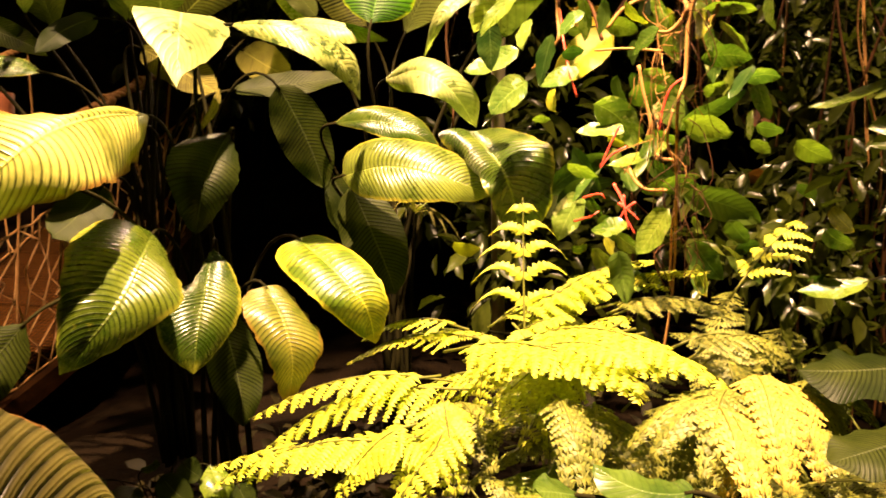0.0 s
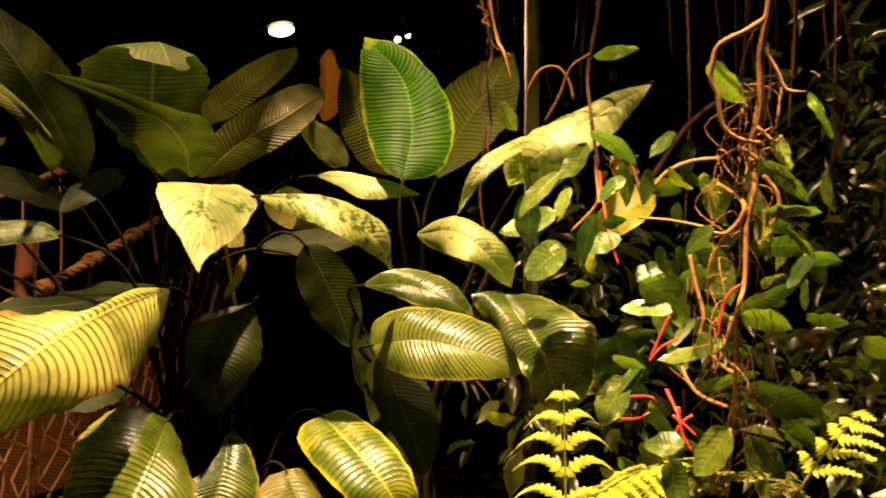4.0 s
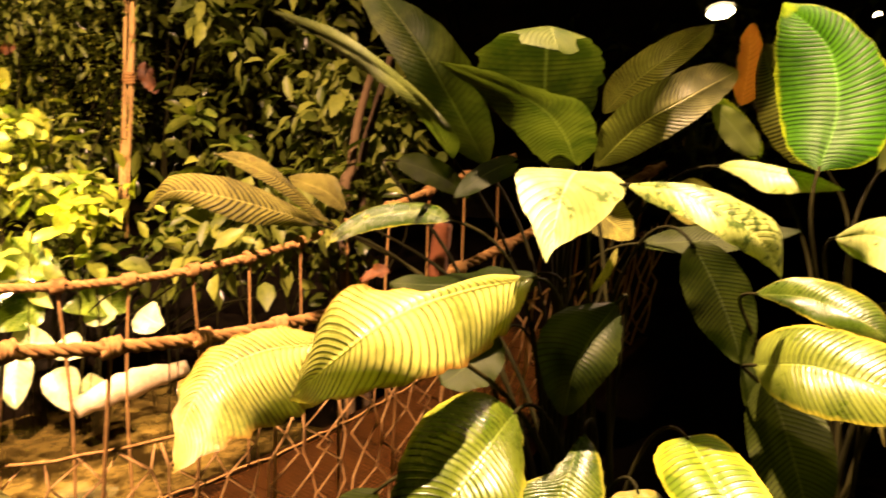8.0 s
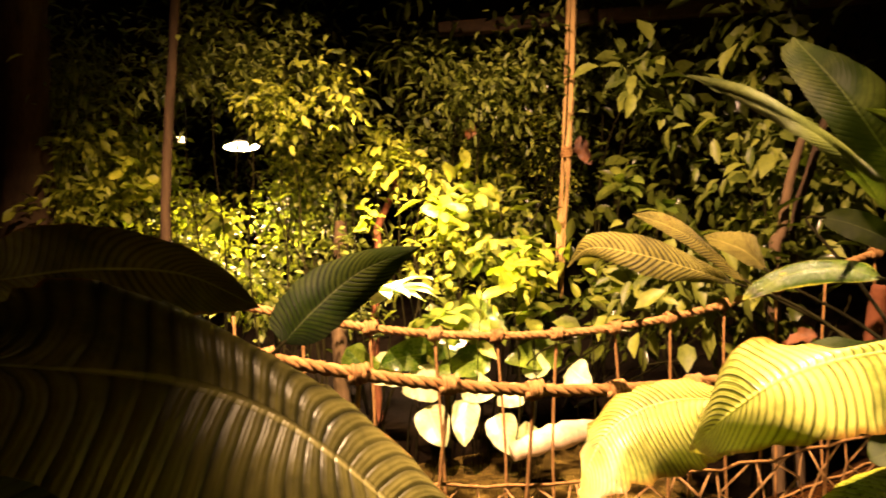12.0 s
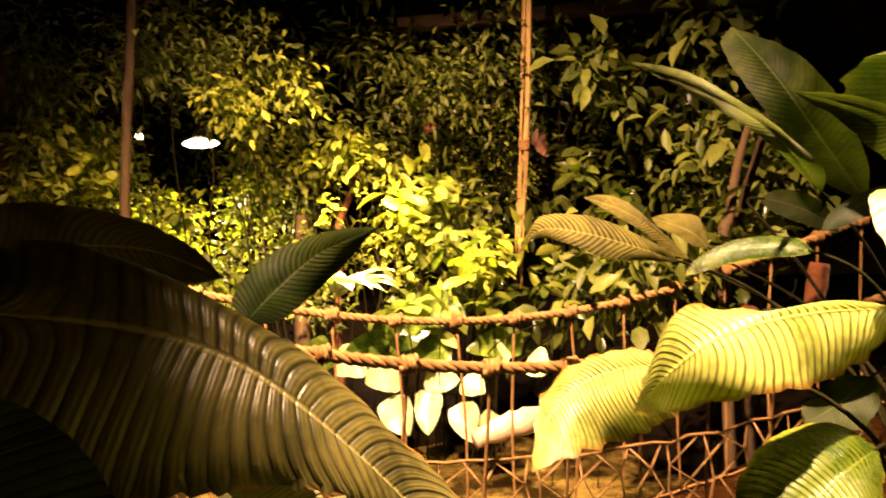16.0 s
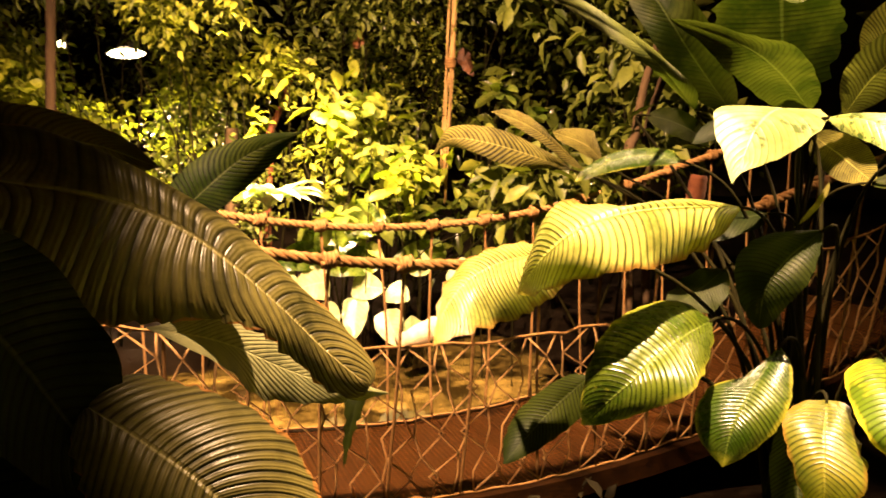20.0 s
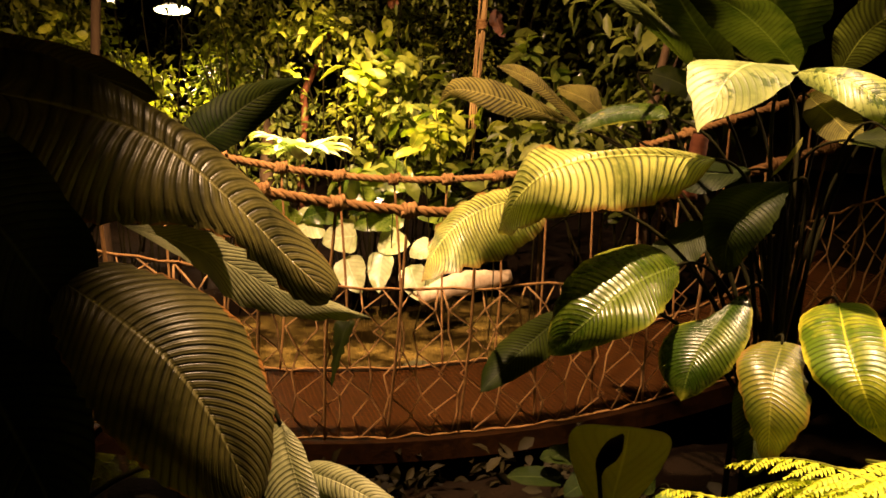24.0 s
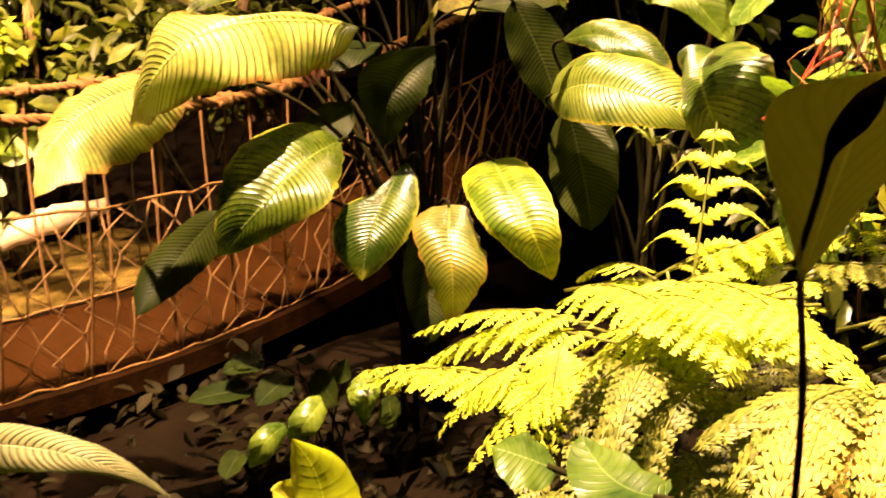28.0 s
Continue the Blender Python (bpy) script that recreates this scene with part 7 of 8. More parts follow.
blade(spathe_plant, SPATHE, [(0.888, 0.590, 1.362), (0.893, 0.586, 1.388), (0.899, 0.585, 1.413), (0.902, 0.585, 1.431)], [(0.880, 0.583, 1.385), (0.871, 0.580, 1.412), (0.876, 0.581, 1.426)], [(0.903, 0.587, 1.388), (0.921, 0.584, 1.416), (0.926, 0.582, 1.434)], arch=0.06, wave=0.015, ragged=0.0, label="olive heart-shaped spathe")
tube("spadix", [(0.886, 0.591, 1.367), (0.889, 0.581, 1.393), (0.891, 0.577, 1.409), (0.897, 0.576, 1.419), (0.904, 0.575, 1.430)], [0.0011, 0.0011, 0.0011, 0.0013, 0.0034, 0.0046, 0.0042, 0.001], SPADIX, spathe_plant, 12)
tube("stalk", [(0.888, 0.592, 1.364), (0.890, 0.579, 1.299), (0.890, 0.600, 1.1), (0.885, 0.600, 0.2)], 0.0013, BARK, spathe_plant, 8)
seedling = tagged(place("small_leafy_plant", (0.079, 1.987, 0.250)), "low plant with small glossy oval leaves on dark ground", "plant", "low plants")
blade(seedling, BLADE_SMALL, [(0.187, 2.071, 0.624), (0.211, 1.998, 0.585), (0.204, 2.002, 0.500)], [(0.162, 2.024, 0.607), (0.174, 1.988, 0.578), (0.191, 1.994, 0.538)], [(0.231, 2.054, 0.607), (0.243, 2.016, 0.587), (0.221, 2.003, 0.537)], root=(0.079, 2.037, 0.280), thick=0.0022)
blade(seedling, BLADE_SMALL, [(0.108, 2.017, 0.578), (0.091, 1.927, 0.553), (0.043, 1.928, 0.481)], [(0.074, 1.974, 0.590), (0.046, 1.921, 0.559), (0.037, 1.925, 0.509)], [(0.121, 1.982, 0.552), (0.111, 1.927, 0.524), (0.070, 1.928, 0.493)], root=(0.079, 2.037, 0.280), thick=0.0022)
blade(seedling, BLADE_SMALL, [(0.023, 1.953, 0.529), (0.010, 1.867, 0.522), (-0.041, 1.867, 0.448)], [(-0.005, 1.903, 0.550), (-0.028, 1.861, 0.528), (-0.041, 1.864, 0.478)], [(0.034, 1.925, 0.509), (0.021, 1.866, 0.485), (-0.021, 1.869, 0.454)], root=(0.079, 2.037, 0.280), thick=0.0022)
leaf(seedling, BLADE_MID, (0.077, 2.033, 0.636), (0.150, 1.982, 0.567), (0.110, 2.005, 0.599), (-0.031, 0.000, -0.021), nu=12, nv=6, root=(0.079, 2.037, 0.280), thick=0.0022)
leaf(seedling, BLADE_MID, (0.028, 2.007, 0.629), (-0.027, 1.909, 0.589), (-0.005, 1.958, 0.613), (-0.030, 0.018, 0.018), nu=12, nv=6, root=(0.079, 2.037, 0.280), thick=0.0022)
leaf(seedling, BLADE_MID, (-0.055, 1.955, 0.609), (-0.168, 1.844, 0.622), (-0.115, 1.901, 0.620), (-0.016, 0.024, 0.016), nu=12, nv=6, root=(0.079, 2.037, 0.280), thick=0.0022)
leaf(seedling, BLADE_MID, (-0.037, 1.993, 0.668), (-0.105, 1.908, 0.671), (-0.074, 1.952, 0.675), (-0.017, 0.023, 0.016), nu=12, nv=6, root=(0.079, 2.037, 0.280), thick=0.0022)
leaf(seedling, BLADE_MID, (0.127, 2.061, 0.650), (0.170, 2.018, 0.623), (0.145, 2.037, 0.634), (-0.026, 0.004, -0.018), nu=12, nv=6, root=(0.079, 2.037, 0.280), thick=0.0022)
leaf(seedling, BLADE_MID, (-0.061, 1.880, 0.482), (-0.069, 1.803, 0.452), (-0.070, 1.841, 0.470), (-0.031, 0.012, 0.005), nu=12, nv=6, root=(0.079, 2.037, 0.280), thick=0.0022)
leaf(seedling, BLADE_MID, (-0.067, 1.979, 0.672), (-0.077, 1.925, 0.673), (-0.075, 1.953, 0.677), (-0.022, 0.019, 0.013), nu=12, nv=6, root=(0.079, 2.037, 0.280), thick=0.0022)
leaf(seedling, BLADE_MID, (0.038, 2.026, 0.659), (0.070, 2.008, 0.691), (0.058, 2.016, 0.671), (0.002, 0.016, -0.017), nu=12, nv=6, root=(0.079, 2.037, 0.280), thick=0.0022)
leaf(seedling, BLADE_MID, (0.253, 2.066, 0.565), (0.284, 2.000, 0.509), (0.264, 2.030, 0.536), (-0.031, 0.007, -0.011), nu=12, nv=6, root=(0.079, 2.037, 0.280), thick=0.0022)
strap = tagged(place("strap_leaved_plant", (0.878, 2.635, 1.099)), "small tuft of narrow cream-striped strap leaves in shade", "plant", "low plants")
tuft = np.random.default_rng(21)
for k in range(12):
    turn = 2.4 * k
    d = np.array((math.cos(turn), math.sin(turn) * 0.7 - 0.3, tuft.uniform(-0.5, 0.6)))
    ln = tuft.uniform(0.1, 0.17)
    c = np.array((0.878, 2.635, 1.099))
    leaf(strap, BLADE_DRY if k % 3 else BLADE_PALE, c, c + d * ln + np.array((0, 0, -0.05)), c + d * ln * 0.55 + np.array((0, 0, 0.02)), unit(np.cross(d, (0, 0, 1))) * 0.008, nu=10, nv=4, cup=0.3)
tube("stem", [(0.878, 2.635, 1.099), ((0.878, 2.635, 1.099)[0], (0.878, 2.635, 1.099)[1] + 0.1, 0.7), ((0.878, 2.635, 1.099)[0], (0.878, 2.635, 1.099)[1] + 0.15, 0.15)], 0.006, STALK_SHADED, strap, 6)
young = tagged(place("young_shoot", (0.606, 0.941, 0.200)), "young shoot with a bright yellow-green rolled leaf", "plant", "low plants")
blade(young, YOUNG, [(0.558, 0.912, 0.982), (0.566, 0.910, 1.037), (0.558, 0.908, 1.074), (0.545, 0.902, 1.103)], [(0.548, 0.899, 1.022), (0.544, 0.894, 1.062), (0.544, 0.896, 1.085)], [(0.595, 0.921, 1.008), (0.601, 0.917, 1.043), (0.583, 0.914, 1.083)], root=(0.606, 0.941, 0.250), thick=0.004)
leaf(young, YOUNG, (0.575, 0.914, 0.977), (0.521, 0.901, 1.049), (0.538, 0.908, 1.028), (0.014, 0.020, 0.000), cup=0.4, root=(0.606, 0.941, 0.250), thick=0.004)
# ---- hanging pieces and lamps ----
split_pole((-3.035, 5.310, 4.025), (-3.271, 5.298, 1.084))
steel_pole((1.489, 3.480, 0.000))
lamp("lamp_fixture", (0.618, 5.026, 2.424), 0.075, (0.1, -0.35, -1))
lamp("lamp_fixture", (-7.618, 5.137, 2.735), 0.11, (0.3, -0.3, -1), 2.0)
lamp("lamp_fixture", (1.955, 8.101, 2.779), 0.032, (0, -1, -0.3))
lamp("lamp_fixture", (2.052, 8.075, 2.814), 0.024, (0, -1, -0.3))
lamp("lamp_fixture", (-7.942, 4.579, 2.826), 0.05, (0.5, -1, -0.3))
lamp("lamp_fixture", (-8.606, 2.764, 2.800), 0.04, (0.5, -1, -0.3))
tube("stake", [(-0.420, 3.344, 1.224), (-0.409, 3.371, 1.369), (-0.396, 3.388, 1.483)], [0.035, 0.034], CLAY, None, 8, wobble=0.08)
tagged(bpy.data.objects["stake"], "rust-brown wooden stake behind the large-leaved plant", "stake")
dead_leaf((2.370, 2.814, 1.311), (2.295, 2.905, 1.319), (2.335, 2.860, 1.324), (0.020, 0.018, 0.043), "curled orange dead leaf caught in the shrub")
dead_leaf((-3.125, 5.412, 2.380), (-3.089, 5.486, 2.169), (-3.120, 5.441, 2.269), (-0.053, -0.013, -0.016), "rust-red dead leaf among green shrubs")
dead_leaf((0.629, 3.403, 1.880), (0.650, 3.402, 2.143), (0.648, 3.404, 2.012), (0.048, 0.015, 0.000), "rust-orange dead leaf behind the large leaves")
dead_leaf((-0.581, 3.304, 1.310), (-0.684, 3.279, 1.269), (-0.636, 3.292, 1.297), (-0.016, 0.019, 0.019), "curled tan dead leaf on the ground")
dead_leaf((-4.032, 5.102, 2.446), (-3.998, 5.141, 2.582), (-4.003, 5.134, 2.508), (0.012, 0.042, -0.012), "rust-red dead leaf among green shrubs")
pale_log((-3.081, 4.473, 0.210), (-2.750, 5.136, 0.309))
bromeliad((-3.797, 3.954, 1.236))
arum = tagged(place("arum_patch", (-3.839, 4.807, -0.100)), "patch of heart-shaped arum leaves, strong lamplight painted pale into some", "plant", "low plants")
# Lamplight painted in: pale colour where it falls, BLADE_SMALL green elsewhere.
leaf(arum, BLADE_LAMPLIT, (-3.772, 4.472, 0.605), (-3.880, 4.201, 0.567), (-3.830, 4.336, 0.600), (-0.053, 0.009, 0.130), nu=14, nv=8, blunt=0.32, root=(-4.186, 4.654, -0.150), thick=0.004)
leaf(arum, BLADE_LAMPLIT, (-3.646, 4.601, 0.601), (-3.400, 4.699, 0.549), (-3.524, 4.647, 0.563), (-0.024, -0.026, -0.112), nu=14, nv=8, blunt=0.32, root=(-3.857, 4.995, -0.150), thick=0.004)
leaf(arum, BLADE_LAMPLIT, (-3.805, 4.385, 0.442), (-3.609, 4.369, 0.184), (-3.714, 4.367, 0.306), (-0.086, -0.082, -0.051), nu=14, nv=8, blunt=0.32, root=(-4.096, 4.752, -0.150), thick=0.004)
leaf(arum, BLADE_LAMPLIT, (-3.607, 4.604, 0.475), (-3.515, 4.463, 0.177), (-3.572, 4.524, 0.326), (-0.088, -0.058, 0.005), nu=14, nv=8, blunt=0.32, root=(-3.935, 4.918, -0.150), thick=0.004)
leaf(arum, BLADE_LAMPLIT, (-3.439, 4.735, 0.371), (-3.242, 4.697, 0.109), (-3.349, 4.707, 0.233), (-0.084, -0.066, -0.048), nu=14, nv=8, blunt=0.32, root=(-3.705, 5.136, -0.150), thick=0.004)
leaf(arum, BLADE_LAMPLIT, (-3.311, 4.822, 0.285), (-3.110, 4.852, 0.223), (-3.213, 4.832, 0.241), (-0.028, -0.018, -0.063), nu=14, nv=8, blunt=0.32, root=(-3.559, 5.264, -0.150), thick=0.004)
leaf(arum, BLADE_SMALL, (-3.532, 4.772, 0.762), (-3.726, 4.394, 0.680), (-3.636, 4.582, 0.738), (-0.050, 0.011, 0.107), nu=14, nv=8, blunt=0.32, root=(-3.959, 4.894, -0.150), thick=0.004)
leaf(arum, BLADE_LAMPLIT, (-3.329, 4.934, 0.752), (-3.132, 4.971, 0.699), (-3.233, 4.949, 0.713), (-0.033, -0.024, -0.099), nu=14, nv=8, blunt=0.32, root=(-3.526, 5.292, -0.150), thick=0.004)
leaf(arum, BLADE_LAMPLIT, (-3.980, 4.273, 0.740), (-4.013, 4.059, 0.631), (-4.003, 4.159, 0.698), (-0.081, -0.036, 0.111), nu=14, nv=8, blunt=0.32, root=(-4.359, 4.454, -0.150), thick=0.004)
leaf(arum, BLADE_SMALL, (-3.860, 4.448, 0.813), (-3.993, 4.103, 0.761), (-3.933, 4.274, 0.803), (-0.048, 0.009, 0.111), nu=14, nv=8, blunt=0.32, root=(-4.274, 4.555, -0.150), thick=0.004)
leaf(arum, BLADE_LAMPLIT, (-3.076, 5.129, 0.691), (-2.894, 5.133, 0.599), (-2.989, 5.124, 0.633), (-0.056, -0.039, -0.094), nu=14, nv=8, blunt=0.32, root=(-3.268, 5.498, -0.150), thick=0.004)
leaf(arum, BLADE_SMALL, (-3.132, 5.121, 0.785), (-3.378, 4.758, 0.754), (-3.260, 4.942, 0.785), (-0.035, 0.027, 0.111), nu=14, nv=8, blunt=0.32, root=(-3.550, 5.271, -0.150), thick=0.004)
leaf(arum, BLADE_SMALL, (-4.256, 3.957, 0.802), (-3.989, 4.113, 0.778), (-4.122, 4.031, 0.774), (-0.015, -0.010, -0.119), nu=14, nv=8, blunt=0.32, root=(-4.484, 4.299, -0.150), thick=0.004)
leaf(arum, BLADE_SMALL, (-3.906, 4.432, 0.983), (-3.622, 4.559, 0.931), (-3.764, 4.492, 0.940), (-0.028, -0.023, -0.146), nu=14, nv=8, blunt=0.32, root=(-4.081, 4.768, -0.150), thick=0.004)
leaf(arum, BLADE_SMALL, (-3.722, 4.647, 1.090), (-3.738, 4.404, 0.770), (-3.742, 4.514, 0.937), (-0.134, -0.089, 0.081), nu=14, nv=8, blunt=0.32, root=(-4.051, 4.800, -0.150), thick=0.004)
leaf(arum, BLADE_SMALL, (-3.547, 4.827, 1.147), (-3.582, 4.602, 0.937), (-3.575, 4.704, 1.052), (-0.125, -0.070, 0.107), nu=14, nv=8, blunt=0.32, root=(-3.865, 4.987, -0.150), thick=0.004)
leaf(arum, BLADE_SMALL, (-4.144, 4.113, 0.832), (-4.151, 3.899, 0.774), (-4.154, 4.001, 0.819), (-0.052, -0.006, 0.076), nu=14, nv=8, blunt=0.32, root=(-4.511, 4.264, -0.150), thick=0.004)
leaf(arum, BLADE_LAMPLIT, (-3.326, 4.881, 0.513), (-3.390, 4.681, 0.449), (-3.364, 4.777, 0.493), (-0.052, 0.002, 0.076), nu=14, nv=8, blunt=0.32, root=(-3.689, 5.150, -0.150), thick=0.004)
trunk([(-5.031, 3.010, 1.138), (-5.051, 3.036, 1.841), (-4.995, 3.059, 2.462), (-4.857, 3.071, 3.144), (-4.717, 3.048, 3.637)], [0.04, 0.03], BARK, "slim dark tree trunk")
trunk([(-6.111, 2.389, 1.046), (-6.134, 2.428, 1.843), (-6.086, 2.427, 2.553), (-5.892, 2.392, 3.573), (-5.691, 2.360, 4.199)], [0.2, 0.19], BARK, "thick dark trunk in deep shade")
trunk([(-5.041, 4.519, 0.888), (-5.059, 4.566, 1.367), (-5.054, 4.589, 1.828)], [0.065, 0.06], BARK, "cut brown tree stump")
trunk([(-4.865, 4.766, 0.970), (-4.862, 4.834, 1.548), (-4.865, 4.834, 1.743), (-4.853, 4.997, 2.035), (-4.772, 5.070, 2.278)], [0.034, 0.03, 0.032, 0.02], CLAY, "reddish bent branch")
trunk([(-1.334, 4.638, 1.358), (-1.301, 4.669, 1.646), (-1.258, 4.686, 1.903), (-1.172, 4.702, 2.179)], [0.035, 0.02], BARK, "brown slanting stem")
trunk([(-1.322, 4.861, 1.341), (-1.318, 4.881, 1.699), (-1.234, 4.908, 1.991), (-1.145, 4.918, 2.274)], [0.03, 0.02], BARK, "brown slanting stem")
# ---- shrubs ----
# Leaf colour is picked per shrub to stand for the lamplight reaching it.
shrub((-6.964, 3.754, 2.310), 0.6, 0.5, 378, 0.115, 0.5, BUSH_LIT, "leafy shrub, lamplight painted into its yellow-green leaf colour", 700)
shrub((-6.102, 4.882, 2.448), 0.5, 0.4, 342, 0.103, 0.5, BUSH_LIT, "leafy shrub, lamplight painted into its yellow-green leaf colour", 702)
shrub((-6.435, 3.986, 1.873), 0.5, 0.4, 288, 0.103, 0.5, BUSH_LIT, "leafy shrub, lamplight painted into its yellow-green leaf colour", 704)
shrub((-6.409, 3.381, 2.276), 0.4, 0.35, 216, 0.115, 0.5, BUSH_LIT, "leafy shrub, lamplight painted into its yellow-green leaf colour", 706)
shrub((-6.724, 4.760, 3.231), 0.91, 0.45, 300, 0.087, 0.4, BUSH, "green leafy shrub, its share of lamplight painted into the leaves", 708)
shrub((-5.888, 2.884, 3.039), 0.7, 0.4, 300, 0.092, 0.3, BUSH, "green leafy shrub, its share of lamplight painted into the leaves", 710)
shrub((-4.600, 6.499, 3.142), 0.78, 0.45, 358, 0.066, 0.4, BUSH_HALF_SHADED, "leafy shrub, half shade painted into its leaf colour", 712)
shrub((-7.639, 2.948, 2.360), 0.78, 0.65, 508, 0.099, 0.5, BUSH_LIT, "leafy shrub, lamplight painted into its yellow-green leaf colour", 714)
shrub((-7.462, 3.871, 1.949), 0.65, 0.52, 410, 0.087, 0.5, BUSH_LIT, "leafy shrub, lamplight painted into its yellow-green leaf colour", 716)
shrub((-7.773, 2.516, 2.100), 0.65, 0.52, 371, 0.099, 0.5, BUSH, "green leafy shrub, its share of lamplight painted into the leaves", 718)
shrub((-4.621, 4.773, 2.338), 0.59, 0.45, 410, 0.093, 0.5, BUSH_LIT, "leafy shrub, lamplight painted into its yellow-green leaf colour", 720)
shrub((-5.167, 4.805, 2.938), 0.65, 0.52, 300, 0.109, 0.3, BUSH, "green leafy shrub, its share of lamplight painted into the leaves", 722)
shrub((-5.794, 4.706, 3.342), 0.91, 0.65, 358, 0.131, 0.3, BUSH, "green leafy shrub, its share of lamplight painted into the leaves", 724)
shrub((-6.716, 4.332, 3.641), 1.04, 0.45, 300, 0.131, 0.35, BUSH, "green leafy shrub, its share of lamplight painted into the leaves", 726)
shrub((-6.871, 4.491, 1.451), 0.91, 0.45, 606, 0.099, 0.5, BUSH_LIT, "leafy shrub, lamplight painted into its yellow-green leaf colour", 728)
shrub((-6.122, 4.978, 1.928), 0.65, 0.78, 783, 0.093, 0.45, BUSH, "green leafy shrub, its share of lamplight painted into the leaves", 730)
shrub((-6.023, 2.842, 2.104), 0.6, 0.6, 586, 0.11, 0.45, BUSH_LIT, "leafy shrub, lamplight painted into its yellow-green leaf colour", 732)
shrub((-4.595, 5.546, 2.556), 0.78, 0.78, 574, 0.087, 0.5, BUSH, "green leafy shrub, its share of lamplight painted into the leaves", 734)
shrub((-4.258, 5.900, 2.282), 0.72, 0.78, 1761, 0.044, 0.6, BUSH_LIT, "tiny-leaved shrub, lamplight painted into its yellow-green leaf colour", 736)
shrub((-3.934, 4.983, 1.881), 0.39, 0.33, 58, 0.21, 0.42, BUSH_LIT, "broad-leaved shrub, lamplight painted into its yellow-green leaf colour", 738)
shrub((-3.420, 5.097, 1.476), 0.36, 0.29, 67, 0.164, 0.5, BUSH_LIT, "broad-leaved shrub, lamplight painted into its yellow-green leaf colour", 740)
shrub((-4.013, 5.446, 1.643), 0.65, 0.52, 184, 0.152, 0.5, BUSH, "green broad-leaved shrub, its share of lamplight painted into the leaves", 742)
shrub((-4.191, 4.896, 1.441), 0.65, 0.39, 391, 0.087, 0.5, BUSH_LIT, "leafy shrub, lamplight painted into its yellow-green leaf colour", 744)
shrub((-5.181, 5.559, 3.156), 1.04, 0.65, 358, 0.164, 0.25, BUSH_HALF_SHADED, "broad-leaved shrub, shade painted into its leaf colour", 746)
shrub((-2.717, 5.461, 2.015), 0.57, 0.57, 64, 0.156, 0.45, BUSH_SHADED, "green broad-leaved shrub, its share of lamplight painted into the leaves", 748)
shrub((-2.715, 6.242, 2.368), 0.8, 0.69, 79, 0.183, 0.45, BUSH_SHADED, "green broad-leaved shrub, its share of lamplight painted into the leaves", 750)
shrub((-2.250, 5.743, 1.634), 0.69, 0.46, 127, 0.127, 0.45, BUSH_SHADED, "dark glossy shrub, deep shade painted into its leaf colour", 752)
shrub((-2.252, 6.682, 2.762), 0.92, 0.69, 79, 0.183, 0.45, BUSH_SHADED, "broad-leaved shrub, shade painted into its leaf colour", 754)
shrub((-3.825, 6.355, 3.147), 0.92, 0.69, 574, 0.106, 0.4, BUSH_HALF_SHADED, "leafy shrub, half shade painted into its leaf colour", 756)
shrub((-3.751, 4.754, 1.114), 0.65, 0.2, 58, 0.19, 0.6, BUSH, "green broad-leaved shrub, its share of lamplight painted into the leaves", 758)
shrub((-3.529, 5.467, 1.010), 0.65, 0.39, 215, 0.164, 0.5, BUSH_SHADED, "dark broad-leaved shrub, deep shade painted into its leaf colour", 760)
shrub((-2.452, 5.341, 1.272), 0.69, 0.4, 148, 0.127, 0.45, BUSH_SHADED, "green leafy shrub, its share of lamplight painted into the leaves", 762)
shrub((-4.940, 4.614, 1.454), 0.52, 0.45, 391, 0.087, 0.5, BUSH, "green leafy shrub, its share of lamplight painted into the leaves", 764)
shrub((-5.643, 4.259, 1.271), 0.65, 0.45, 293, 0.109, 0.5, BUSH, "green leafy shrub, its share of lamplight painted into the leaves", 766)
shrub((-8.591, 6.506, 2.682), 2.2, 1.9, 1957, 0.12, 0.45, BUSH, "green leafy shrub, its share of lamplight painted into the leaves", 768)
shrub((-4.627, 6.498, 2.601), 1.6, 1.4, 1219, 0.138, 0.45, BUSH_SHADED, "dark glossy shrub, deep shade painted into its leaf colour", 770)
shrub((-9.678, 3.961, 3.773), 2.2, 1.6, 1291, 0.138, 0.4, BUSH, "green leafy shrub, its share of lamplight painted into the leaves", 772)
shrub((-2.726, 7.173, 2.410), 1.5, 1.4, 430, 0.138, 0.45, BUSH_SHADED, "dark glossy shrub, deep shade painted into its leaf colour", 774)
shrub((-7.281, 1.927, 2.471), 1.6, 1.5, 1369, 0.129, 0.4, BUSH_SHADED, "dark glossy shrub, deep shade painted into its leaf colour", 776)
shrub((-6.422, 0.329, 2.361), 1.6, 1.5, 1174, 0.129, 0.4, BUSH_SHADED, "dark glossy shrub, deep shade painted into its leaf colour", 778)
shrub((3.387, 4.214, 2.166), 1.0, 0.9, 810, 0.138, 0.4, BUSH_SHADED, "dark glossy shrub, deep shade painted into its leaf colour", 780)
shrub((2.649, 2.810, 1.169), 0.6, 0.5, 342, 0.103, 0.4, BUSH_SHADED, "dark glossy shrub, deep shade painted into its leaf colour", 782)
shrub((2.143, 2.519, 0.984), 0.45, 0.35, 216, 0.092, 0.4, BUSH_SHADED, "dark glossy shrub, deep shade painted into its leaf colour", 784)
shrub((2.573, 4.070, 1.708), 0.7, 0.7, 630, 0.138, 0.4, BUSH_SHADED, "dark glossy shrub, deep shade painted into its leaf colour", 786)
shrub((2.248, 5.768, 2.090), 1.0, 0.9, 720, 0.149, 0.4, BUSH_SHADED, "dark glossy shrub, deep shade painted into its leaf colour", 788)
